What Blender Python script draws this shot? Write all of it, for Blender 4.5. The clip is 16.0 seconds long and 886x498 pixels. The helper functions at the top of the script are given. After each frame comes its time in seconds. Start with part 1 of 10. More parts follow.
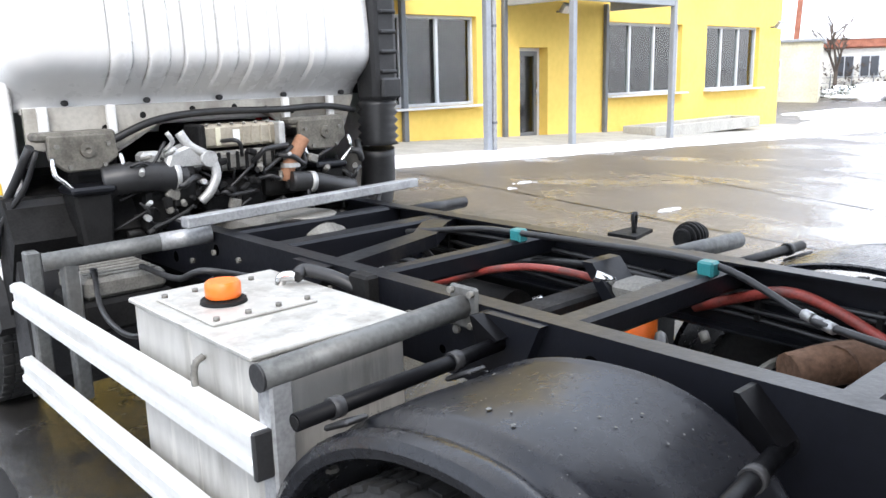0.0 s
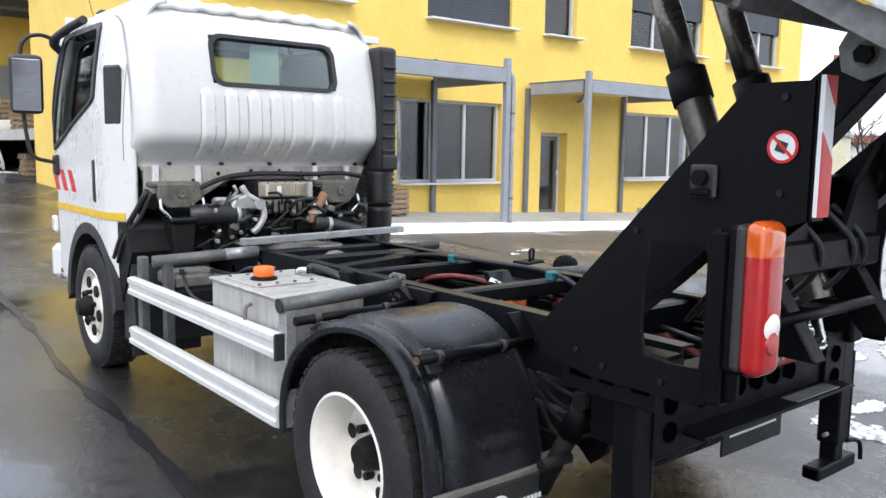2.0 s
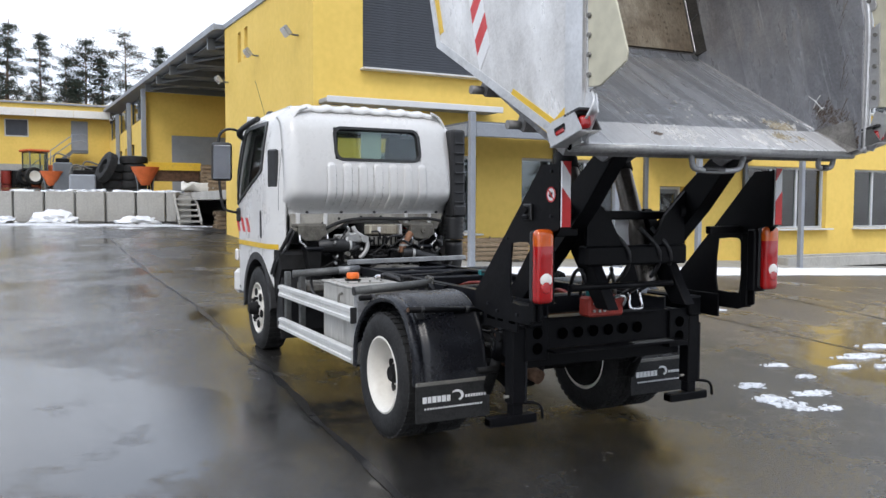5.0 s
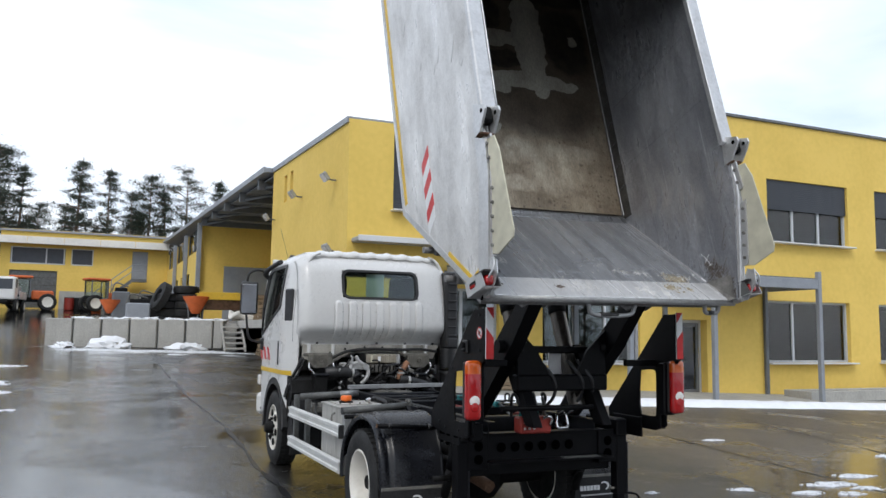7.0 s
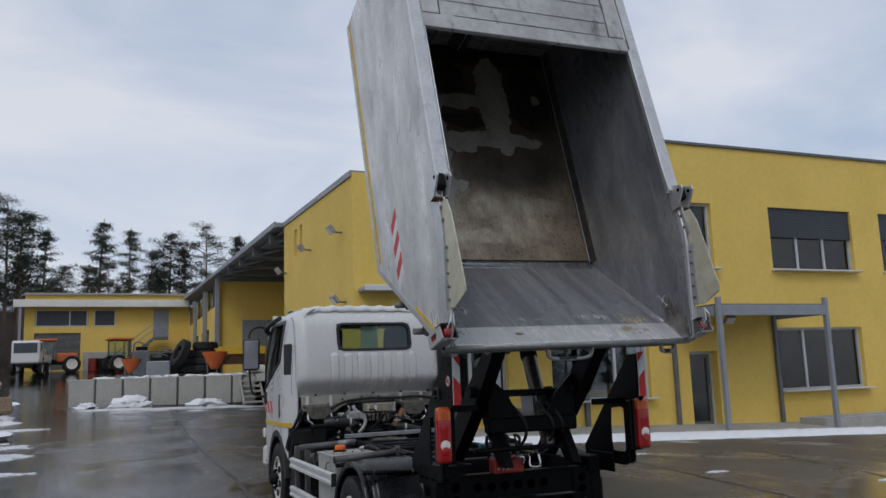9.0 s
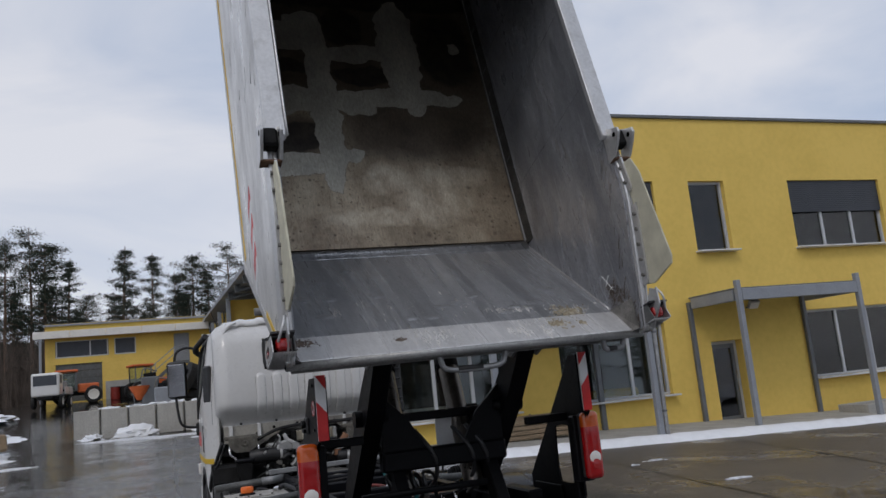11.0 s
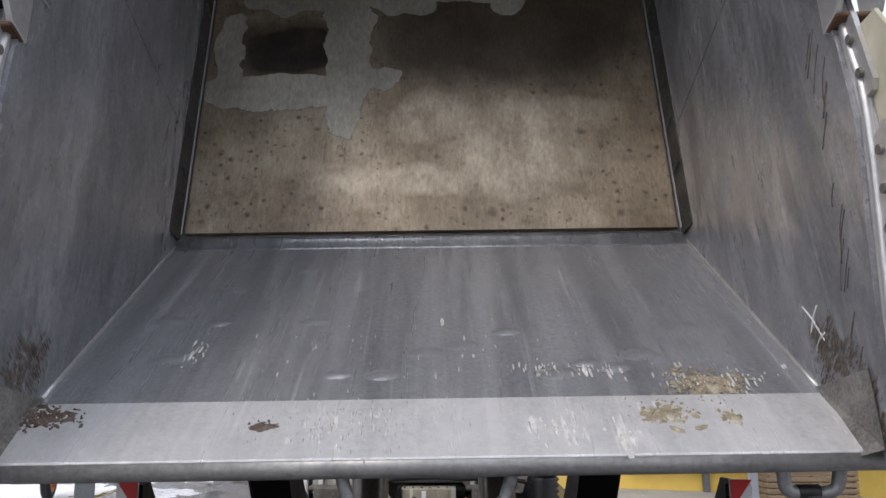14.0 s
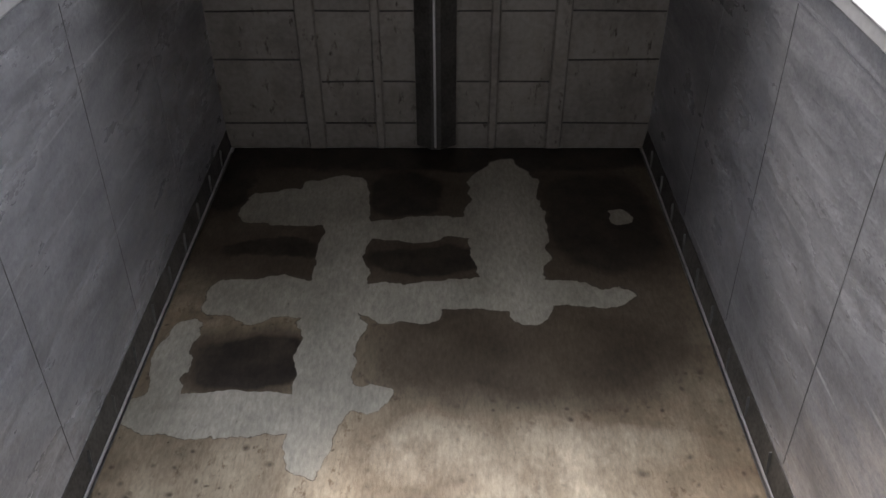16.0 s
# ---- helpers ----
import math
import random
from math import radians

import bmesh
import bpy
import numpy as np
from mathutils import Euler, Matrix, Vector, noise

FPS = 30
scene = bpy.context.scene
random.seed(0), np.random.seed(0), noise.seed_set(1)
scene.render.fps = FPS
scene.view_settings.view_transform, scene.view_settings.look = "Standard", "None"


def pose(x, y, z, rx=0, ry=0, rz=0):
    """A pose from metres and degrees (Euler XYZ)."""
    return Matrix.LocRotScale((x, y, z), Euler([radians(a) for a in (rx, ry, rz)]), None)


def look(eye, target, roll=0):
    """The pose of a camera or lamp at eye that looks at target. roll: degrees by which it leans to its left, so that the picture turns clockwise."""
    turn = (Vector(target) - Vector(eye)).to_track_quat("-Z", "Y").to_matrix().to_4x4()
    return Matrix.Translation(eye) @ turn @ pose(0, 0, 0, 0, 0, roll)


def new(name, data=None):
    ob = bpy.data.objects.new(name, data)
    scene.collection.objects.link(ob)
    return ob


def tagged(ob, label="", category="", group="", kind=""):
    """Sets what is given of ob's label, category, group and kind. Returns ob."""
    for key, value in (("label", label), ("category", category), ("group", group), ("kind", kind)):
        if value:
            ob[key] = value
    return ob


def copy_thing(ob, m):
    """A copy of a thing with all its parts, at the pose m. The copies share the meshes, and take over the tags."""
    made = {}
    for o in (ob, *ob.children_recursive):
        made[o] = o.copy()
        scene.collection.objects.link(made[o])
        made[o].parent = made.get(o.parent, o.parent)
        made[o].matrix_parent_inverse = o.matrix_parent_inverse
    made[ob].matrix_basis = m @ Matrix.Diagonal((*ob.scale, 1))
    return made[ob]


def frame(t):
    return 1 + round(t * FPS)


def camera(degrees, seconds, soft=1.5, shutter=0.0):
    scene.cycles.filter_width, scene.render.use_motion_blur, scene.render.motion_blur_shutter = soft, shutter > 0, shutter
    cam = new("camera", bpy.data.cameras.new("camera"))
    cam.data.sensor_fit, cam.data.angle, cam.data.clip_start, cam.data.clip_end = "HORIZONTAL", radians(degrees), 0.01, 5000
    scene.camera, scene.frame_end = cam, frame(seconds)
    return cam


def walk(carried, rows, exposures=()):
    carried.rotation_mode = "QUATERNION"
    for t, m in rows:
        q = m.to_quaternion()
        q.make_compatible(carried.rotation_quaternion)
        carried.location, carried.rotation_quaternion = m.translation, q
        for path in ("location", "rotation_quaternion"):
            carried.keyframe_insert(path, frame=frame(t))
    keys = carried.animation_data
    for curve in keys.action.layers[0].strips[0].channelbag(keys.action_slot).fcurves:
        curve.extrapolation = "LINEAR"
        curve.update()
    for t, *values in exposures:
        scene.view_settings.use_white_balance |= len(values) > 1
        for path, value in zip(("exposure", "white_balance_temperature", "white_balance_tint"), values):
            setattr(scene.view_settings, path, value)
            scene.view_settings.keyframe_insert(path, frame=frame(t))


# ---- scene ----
cam = camera(57.6, 16.0)
PATH = [
    (0, (-1.776, -1.128, 1.487), (-0.472, 0.326, 1.06), -1.4),
    (0.5, (-1.946, -1.457, 1.482), (-0.691, 0.06, 1.129), -3.0),
    (1, (-2.113, -1.816, 1.499), (-0.806, -0.347, 1.133), -1.8),
    (1.5, (-2.266, -2.188, 1.495), (-1.064, -0.62, 1.185), -0.7),
    (2, (-2.505, -2.56, 1.505), (-1.253, -1.019, 1.264), 0.9),
    (2.5, (-2.667, -2.929, 1.515), (-1.467, -1.34, 1.329), 1.0),
    (3, (-2.847, -3.357, 1.522), (-1.697, -1.725, 1.408), 1.7),
    (3.5, (-2.975, -3.728, 1.528), (-1.847, -2.082, 1.396), 1.9),
    (3.7, (-2.968, -3.873, 1.522), (-1.892, -2.19, 1.424), 1.8),
    (5.8, (-3.007, -5.387, 1.463), (-2.107, -3.605, 1.345), 0.0),
    (6, (-2.986, -5.504, 1.482), (-2.075, -3.727, 1.363), 0.1),
    (6.5, (-2.948, -5.812, 1.504), (-2.178, -3.967, 1.58), 0.3),
    (7, (-2.96, -6.108, 1.52), (-2.16, -4.287, 1.729), 0.8),
    (7.5, (-2.979, -6.277, 1.524), (-2.193, -4.458, 1.794), 0.7),
    (8, (-2.919, -6.543, 1.505), (-2.168, -4.72, 1.836), 0.1),
    (8.5, (-2.854, -6.608, 1.515), (-2.152, -4.759, 1.813), -0.1),
    (9, (-2.789, -6.63, 1.559), (-2.039, -4.802, 1.871), -2.0),
    (9.2, (-2.69, -6.531, 1.533), (-1.927, -4.718, 1.894), -2.3),
    (11.3, (-1.222, -5.545, 1.61), (-0.566, -3.682, 1.93), -6.3),
    (11.5, (-1.074, -5.453, 1.634), (-0.455, -3.574, 1.931), -5.9),
    (12, (-0.750, -5.129, 1.685), (-0.212, -3.229, 2.000), -5.8),
    (12.5, (-0.450, -4.857, 1.696), (-0.115, -2.938, 2.149), -5.3),
    (13, (-0.260, -4.423, 1.727), (0.049, -2.491, 2.144), -2.1),
    (13.5, (-0.122, -4.041, 1.760), (0.075, -2.099, 2.197), -1.1),
    (14, (0.057, -3.672, 1.865), (0.053, -1.707, 2.240), -0.1),
    (14.5, (0.075, -3.418, 1.914), (0.101, -1.510, 2.513), -0.8),
    (15, (0.170, -3.177, 1.920), (0.125, -1.426, 2.885), 1.0),
    (15.5, (0.142, -3.021, 1.980), (0.048, -1.338, 3.056), 2.6),
    (16, (0.083, -2.838, 2.049), (0.042, -1.242, 3.253), 1.3),
]
EXPOSURES = [(0.0, 1.75, 6550, 12), (0.5, 1.35, 6550, 13), (1.0, 1.1, 6550, 13), (1.5, 1.15, 6500, 12), (2.5, 1.2, 6450, 12), (3.5, 1.2, 6450, 12), (6.0, 0.38, 6500, 12), (6.5, 0.42, 6500, 11), (7.0, 0.34, 6500, 10), (9.0, -0.5, 6350, 12), (11.5, -0.45, 6600, 14), (12.5, -0.05, 6800, 14), (13.5, 0.28, 6900, 17), (14.0, 0.4, 6800, 16), (14.5, 0.65, 6900, 17), (15.0, 1.0, 7000, 17), (15.5, 1.14, 7050, 17), (16.0, 1.48, 7100, 17)]
walk(cam, [(t, look(eye, target, roll)) for t, eye, target, roll in PATH], EXPOSURES)

# ---- world and light: an overcast winter sky ----
world = bpy.data.worlds.new("overcast_sky")
scene.world = world
world.use_nodes = True
wn, wl = world.node_tree.nodes, world.node_tree.links
sky = wn.new("ShaderNodeTexSky")
sky.sky_type, sky.sun_disc, sky.sun_elevation, sky.sun_rotation = "NISHITA", False, radians(40), radians(215)
coord = wn.new("ShaderNodeTexCoord")
squash = wn.new("ShaderNodeMapping")
squash.inputs["Scale"].default_value = (1.0, 1.0, 2.6)
wl.new(coord.outputs["Generated"], squash.inputs["Vector"])
cloud = wn.new("ShaderNodeTexNoise")
cloud.inputs["Scale"].default_value, cloud.inputs["Detail"].default_value, cloud.inputs["Distortion"].default_value = 2.1, 8.0, 0.6
wl.new(squash.outputs[0], cloud.inputs["Vector"])
tone = wn.new("ShaderNodeValToRGB")
tone.color_ramp.elements[0].position, tone.color_ramp.elements[0].color = 0.36, (4.9, 5.8, 7.2, 1)
tone.color_ramp.elements[1].position, tone.color_ramp.elements[1].color = 0.62, (8.0, 8.3, 8.7, 1)
wl.new(cloud.outputs["Fac"], tone.inputs["Fac"])
cover = wn.new("ShaderNodeMix")
cover.data_type = "RGBA"
cover.inputs["Factor"].default_value = 0.86
wl.new(sky.outputs[0], cover.inputs["A"])
wl.new(tone.outputs[0], cover.inputs["B"])
wl.new(cover.outputs["Result"], wn["Background"].inputs["Color"])
wn["Background"].inputs["Strength"].default_value = 0.133
sun = new("sun", bpy.data.lights.new("sun", "SUN"))
sun.data.energy, sun.data.angle, sun.data.color = 0.7, radians(16), (1.0, 0.96, 0.9)
sun.matrix_world = look((0, 0, 30), (17, 24, 0))

# ---- materials ----


def material(name, base, rough=0.5, metal=0.0, vary=0.12, scale=6.0, bump=0.0, bump_scale=60.0, second=None, stretch=(1, 1, 1), blotch=0.0, spec=0.5, coat=0.0):
    """A surface with a base colour that drifts at two scales, uneven gloss and a fine relief."""
    m = bpy.data.materials.new(name)
    m.use_nodes = True
    nd, lk = m.node_tree.nodes, m.node_tree.links
    bsdf = nd["Principled BSDF"]
    tc = nd.new("ShaderNodeTexCoord")
    mp = nd.new("ShaderNodeMapping")
    mp.inputs["Scale"].default_value = stretch
    lk.new(tc.outputs["Object"], mp.inputs["Vector"])
    big = nd.new("ShaderNodeTexNoise")
    big.inputs["Scale"].default_value, big.inputs["Detail"].default_value = scale, 6.0
    fine = nd.new("ShaderNodeTexNoise")
    fine.inputs["Scale"].default_value, fine.inputs["Detail"].default_value = scale * 9, 4.0
    for n in (big, fine):
        lk.new(mp.outputs[0], n.inputs["Vector"])
    add = nd.new("ShaderNodeMath")
    add.operation = "MULTIPLY_ADD"
    lk.new(fine.outputs["Fac"], add.inputs[0])
    add.inputs[1].default_value = 0.45
    half = nd.new("ShaderNodeMath")
    half.operation = "MULTIPLY"
    half.inputs[1].default_value = 0.55
    lk.new(big.outputs["Fac"], half.inputs[0])
    lk.new(half.outputs[0], add.inputs[2])
    ramp = nd.new("ShaderNodeValToRGB")
    lo = second or tuple(c * (1 - vary) for c in base)
    hi = tuple(min(1.0, c * (1 + vary * 0.6)) for c in base)
    ramp.color_ramp.elements[0].position, ramp.color_ramp.elements[0].color = 0.36 - blotch * 0.1, (*lo, 1)
    ramp.color_ramp.elements[1].position, ramp.color_ramp.elements[1].color = 0.6, (*hi, 1)
    lk.new(add.outputs[0], ramp.inputs["Fac"])
    lk.new(ramp.outputs[0], bsdf.inputs["Base Color"])
    gloss = nd.new("ShaderNodeMapRange")
    gloss.inputs["From Min"].default_value, gloss.inputs["From Max"].default_value = 0.3, 0.7
    gloss.inputs["To Min"].default_value, gloss.inputs["To Max"].default_value = min(1, rough * 1.25), rough * 0.8
    lk.new(add.outputs[0], gloss.inputs["Value"])
    lk.new(gloss.outputs[0], bsdf.inputs["Roughness"])
    bsdf.inputs["Metallic"].default_value = metal
    bsdf.inputs["Specular IOR Level"].default_value = spec
    bsdf.inputs["Coat Weight"].default_value = coat
    if bump:
        bn = nd.new("ShaderNodeTexNoise")
        bn.inputs["Scale"].default_value, bn.inputs["Detail"].default_value = bump_scale, 5.0
        lk.new(mp.outputs[0], bn.inputs["Vector"])
        bp = nd.new("ShaderNodeBump")
        bp.inputs["Strength"].default_value, bp.inputs["Distance"].default_value = bump, 0.01
        lk.new(bn.outputs["Fac"], bp.inputs["Height"])
        lk.new(bp.outputs[0], bsdf.inputs["Normal"])
    return m


def dirtied(m, colour, amount=0.5, scale=3.0, sharp=0.12, stretch=(1, 1, 1), rough=0.8, level=0.55):
    """Lays patches of dirt or wear of their own shape over a material."""
    nd, lk = m.node_tree.nodes, m.node_tree.links
    bsdf = nd["Principled BSDF"]
    old = bsdf.inputs["Base Color"].links[0].from_socket
    tc = nd.new("ShaderNodeTexCoord")
    mp = nd.new("ShaderNodeMapping")
    mp.inputs["Scale"].default_value = stretch
    lk.new(tc.outputs["Object"], mp.inputs["Vector"])
    n = nd.new("ShaderNodeTexNoise")
    n.inputs["Scale"].default_value, n.inputs["Detail"].default_value, n.inputs["Roughness"].default_value = scale, 9.0, 0.65
    lk.new(mp.outputs[0], n.inputs["Vector"])
    r = nd.new("ShaderNodeMapRange")
    r.inputs["From Min"].default_value, r.inputs["From Max"].default_value, r.inputs["To Max"].default_value = level, level + sharp, amount
    lk.new(n.outputs["Fac"], r.inputs["Value"])
    mix = nd.new("ShaderNodeMix")
    mix.data_type = "RGBA"
    mix.inputs["B"].default_value = (*colour, 1)
    lk.new(r.outputs[0], mix.inputs["Factor"])
    lk.new(old, mix.inputs["A"])
    lk.new(mix.outputs["Result"], bsdf.inputs["Base Color"])
    return m


def lamp_plastic(name, colour):
    m = material(name, colour, rough=0.12, vary=0.1, scale=30, coat=0.6)
    return m


YELLOW = dirtied(material("yellow_render", (0.80, 0.56, 0.13), 0.85, vary=0.06, scale=0.8, bump=0.25, bump_scale=240), (0.68, 0.46, 0.09), 0.5, 0.35, 0.3, (1, 1, 0.3))
PALE_YELLOW = material("pale_trim", (0.6, 0.57, 0.44), 0.75, vary=0.2, scale=1.2)
WHITE_PAINT = dirtied(material("white_truck_paint", (0.68, 0.675, 0.66), 0.28, vary=0.04, scale=2.0, coat=0.3), (0.5, 0.48, 0.44), 0.25, 2.2, 0.35, (1, 1, 0.5))
WHITE_WALL = material("white_wall", (0.72, 0.70, 0.65), 0.85, vary=0.08, scale=0.9)
BLACK_PAINT = dirtied(material("black_paint", (0.003, 0.003, 0.0038), 0.42, vary=0.3, scale=5.0, bump=0.05, bump_scale=90, spec=0.12), (0.014, 0.0125, 0.011), 0.4, 5.0, 0.2, level=0.58)
FRAME_PAINT = dirtied(material("frame_paint", (0.0058, 0.0064, 0.009), 0.35, vary=0.25, spec=0.28, scale=4.0, bump=0.06, bump_scale=70), (0.06, 0.052, 0.042), 0.4, 4.5, 0.14, level=0.6)
RUBBER = material("tyre_rubber", (0.012, 0.012, 0.012), 0.75, vary=0.3, scale=8.0, bump=0.15, bump_scale=120)
FENDER_PLASTIC = dirtied(material("fender_plastic", (0.0075, 0.008, 0.0105), 0.27, vary=0.2, scale=6.0, bump=0.05, bump_scale=30, spec=0.38), (0.06, 0.057, 0.05), 0.22, 3.2, 0.2, level=0.6)
RIM_WHITE = dirtied(material("rim_paint", (0.74, 0.71, 0.645), 0.4, vary=0.06, scale=8.0), (0.35, 0.28, 0.2), 0.35, 9.0, 0.2)
GALVANISED = dirtied(material("galvanised_steel", (0.36, 0.365, 0.37), 0.5, 0.6, vary=0.25, scale=9.0, bump=0.03), (0.2, 0.19, 0.18), 0.5, 6.0, 0.2)
DULL_TUBE = dirtied(material("dull_tube", (0.125, 0.128, 0.125), 0.55, 0.4, vary=0.3, scale=7.0), (0.11, 0.10, 0.09), 0.6, 5.0, 0.2)
STAINLESS = dirtied(dirtied(material("tank_steel", (0.50, 0.49, 0.46), 0.45, 0.45, vary=0.12, scale=2.5, stretch=(1, 1, 0.35)), (0.22, 0.2, 0.17), 0.7, 4.0, 0.2, (2.0, 2.0, 0.3), level=0.5), (0.68, 0.66, 0.61), 0.7, 16.0, 0.12, (1.0, 1.0, 0.08), level=0.56)
GUARD_ALU = dirtied(material("guard_aluminium", (0.70, 0.70, 0.68), 0.45, 0.3, vary=0.08, scale=3.0), (0.42, 0.40, 0.36), 0.5, 5.0, 0.2, (1, 0.25, 1))
BODY_ALU = dirtied(dirtied(material("body_aluminium", (0.58, 0.58, 0.59), 0.40, 0.55, vary=0.14, scale=1.4, bump=0.02, bump_scale=30, stretch=(1, 1, 2.2)), (0.34, 0.34, 0.35), 0.55, 1.6, 0.3, (1.0, 2.6, 0.7), level=0.48), (0.13, 0.1, 0.075), 0.7, 5.5, 0.1, (0.7, 1.6, 1.0), level=0.6)
COVER_ALU = dirtied(dirtied(dirtied(material("stained_cover_aluminium", (0.50, 0.49, 0.48), 0.45, 0.45, vary=0.18, scale=1.8), (0.26, 0.245, 0.22), 0.75, 2.4, 0.25, (1.0, 0.6, 1.0), level=0.46), (0.07, 0.06, 0.05), 0.75, 6.5, 0.14, (1.6, 0.5, 1.0), level=0.56), (0.62, 0.6, 0.57), 0.5, 9.0, 0.12, (0.5, 1.6, 1.0), level=0.6)
BODY_EDGE = dirtied(material("worn_edge_aluminium", (0.60, 0.60, 0.60), 0.38, 0.6, vary=0.12, scale=6.0), (0.28, 0.27, 0.25), 0.55, 9.0, 0.2)
UNDERSIDE = dirtied(material("underside_metal", (0.24, 0.235, 0.23), 0.6, 0.3, vary=0.3, scale=4.0), (0.09, 0.085, 0.08), 0.7, 3.0, 0.25)
ENGINE_GREY = dirtied(material("engine_casting", (0.19, 0.183, 0.165), 0.6, 0.35, vary=0.3, scale=14.0, bump=0.1), (0.08, 0.075, 0.07), 0.7, 7.0, 0.2)
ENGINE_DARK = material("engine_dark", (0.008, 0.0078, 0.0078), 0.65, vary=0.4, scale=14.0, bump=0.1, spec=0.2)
PIPE_TAN = dirtied(material("exhaust_pipe", (0.3, 0.15, 0.085), 0.7, 0.1, vary=0.2, scale=9.0), (0.13, 0.07, 0.045), 0.6, 8.0, 0.2)
ORANGE = material("orange_plastic", (0.82, 0.16, 0.02), 0.42, vary=0.15, scale=9.0)
ORANGE_PAINT = dirtied(material("orange_paint", (0.62, 0.13, 0.03), 0.5, vary=0.2, scale=4.0), (0.2, 0.1, 0.06), 0.6, 4.0, 0.2)
YELLOW_PAINT = dirtied(material("yellow_paint", (0.7, 0.45, 0.04), 0.5, vary=0.15, scale=4.0), (0.3, 0.2, 0.08), 0.5, 4.0, 0.2)
YELLOW_TAPE = material("yellow_tape", (0.72, 0.46, 0.03), 0.45, vary=0.12, scale=9.0)
RED_TAPE = material("red_tape", (0.58, 0.02, 0.02), 0.4, vary=0.12, scale=9.0)
WHITE_TAPE = material("white_tape", (0.78, 0.78, 0.78), 0.4, vary=0.06, scale=9.0)
RED_LENS = lamp_plastic("red_lens", (0.36, 0.005, 0.005))
AMBER_LENS = lamp_plastic("amber_lens", (0.55, 0.09, 0.008))
CLEAR_LENS = lamp_plastic("clear_lens", (0.75, 0.72, 0.68))
RED_PAINT = dirtied(material("red_paint", (0.26, 0.024, 0.014), 0.5, vary=0.2, scale=9.0), (0.1, 0.06, 0.05), 0.6, 9.0, 0.2)
RED_HOSE = dirtied(material("red_hose", (0.24, 0.035, 0.025), 0.55, vary=0.3, scale=14.0), (0.05, 0.04, 0.035), 0.8, 9.0, 0.2, level=0.5)
BLUE_CLIP = material("teal_plastic", (0.02, 0.19, 0.20), 0.4, vary=0.1, scale=20.0)
HOSE = material("black_hose", (0.016, 0.016, 0.017), 0.45, vary=0.3, scale=20.0)
CHROME = material("bright_steel", (0.62, 0.62, 0.62), 0.22, 1.0, vary=0.1, scale=20.0)
CONCRETE = dirtied(material("concrete", (0.40, 0.39, 0.36), 0.85, vary=0.15, scale=2.0, bump=0.2, bump_scale=60), (0.22, 0.21, 0.19), 0.5, 1.5, 0.3, (1, 1, 0.5))
SLUSH = dirtied(material("thawing_snow", (0.74, 0.76, 0.79), 0.5, vary=0.15, scale=9.0, bump=0.7, bump_scale=40), (0.17, 0.17, 0.175), 0.85, 17.0, 0.14, level=0.5)
SNOW = material("snow", (0.86, 0.88, 0.91), 0.7, vary=0.07, scale=5.0, bump=0.6, bump_scale=18)
GREY_STEEL = material("grey_painted_steel", (0.27, 0.29, 0.32), 0.45, vary=0.1, scale=3.0)
DARK_STEEL = material("dark_grey_steel", (0.13, 0.14, 0.15), 0.5, vary=0.15, scale=3.0)
SILL = material("window_sill", (0.66, 0.66, 0.66), 0.5, vary=0.06, scale=4.0)
WIN_FRAME = material("window_frame", (0.52, 0.54, 0.56), 0.45, vary=0.06, scale=4.0)
SHUTTER = material("roller_shutter", (0.05, 0.056, 0.068), 0.5, vary=0.12, scale=3.0)
# the dimness of the unlit rooms is put into this dark wall colour
ROOM_DARK = material("dim_room_wall", (0.16, 0.15, 0.13), 0.9, vary=0.2, scale=1.0)
WOOD = material("weathered_wood", (0.26, 0.19, 0.12), 0.75, vary=0.35, scale=4.0, bump=0.2, bump_scale=40, stretch=(0.4, 4, 4))
BARK = material("pine_bark", (0.16, 0.10, 0.07), 0.9, vary=0.4, scale=5.0, bump=0.6, bump_scale=14, stretch=(1, 1, 0.3))
NEEDLES = material("pine_needles", (0.028, 0.042, 0.026), 0.8, vary=0.45, scale=0.9)
TWIGS = material("bare_twigs", (0.085, 0.066, 0.053), 0.9, vary=0.4, scale=0.7)
TILE_RED = material("roof_tile_red", (0.24, 0.085, 0.05), 0.8, vary=0.3, scale=3.0)
SLATE_PLASTIC = material("black_trim", (0.02, 0.02, 0.021), 0.5, vary=0.2, scale=12.0, bump=0.08, bump_scale=200)
CARD = material("pale_card", (0.55, 0.68, 0.62), 0.7, vary=0.05, scale=8.0)
PRINT_WHITE = material("white_print", (0.7, 0.7, 0.7), 0.5, vary=0.05, scale=20.0)
MUD = dirtied(material("mud_and_straw", (0.36, 0.31, 0.22), 0.9, vary=0.4, scale=30.0, bump=0.6, bump_scale=90), (0.66, 0.62, 0.52), 0.8, 14.0, 0.1)
MIRROR = material("mirror_glass", (0.8, 0.8, 0.82), 0.03, 1.0, vary=0.02, scale=2.0)


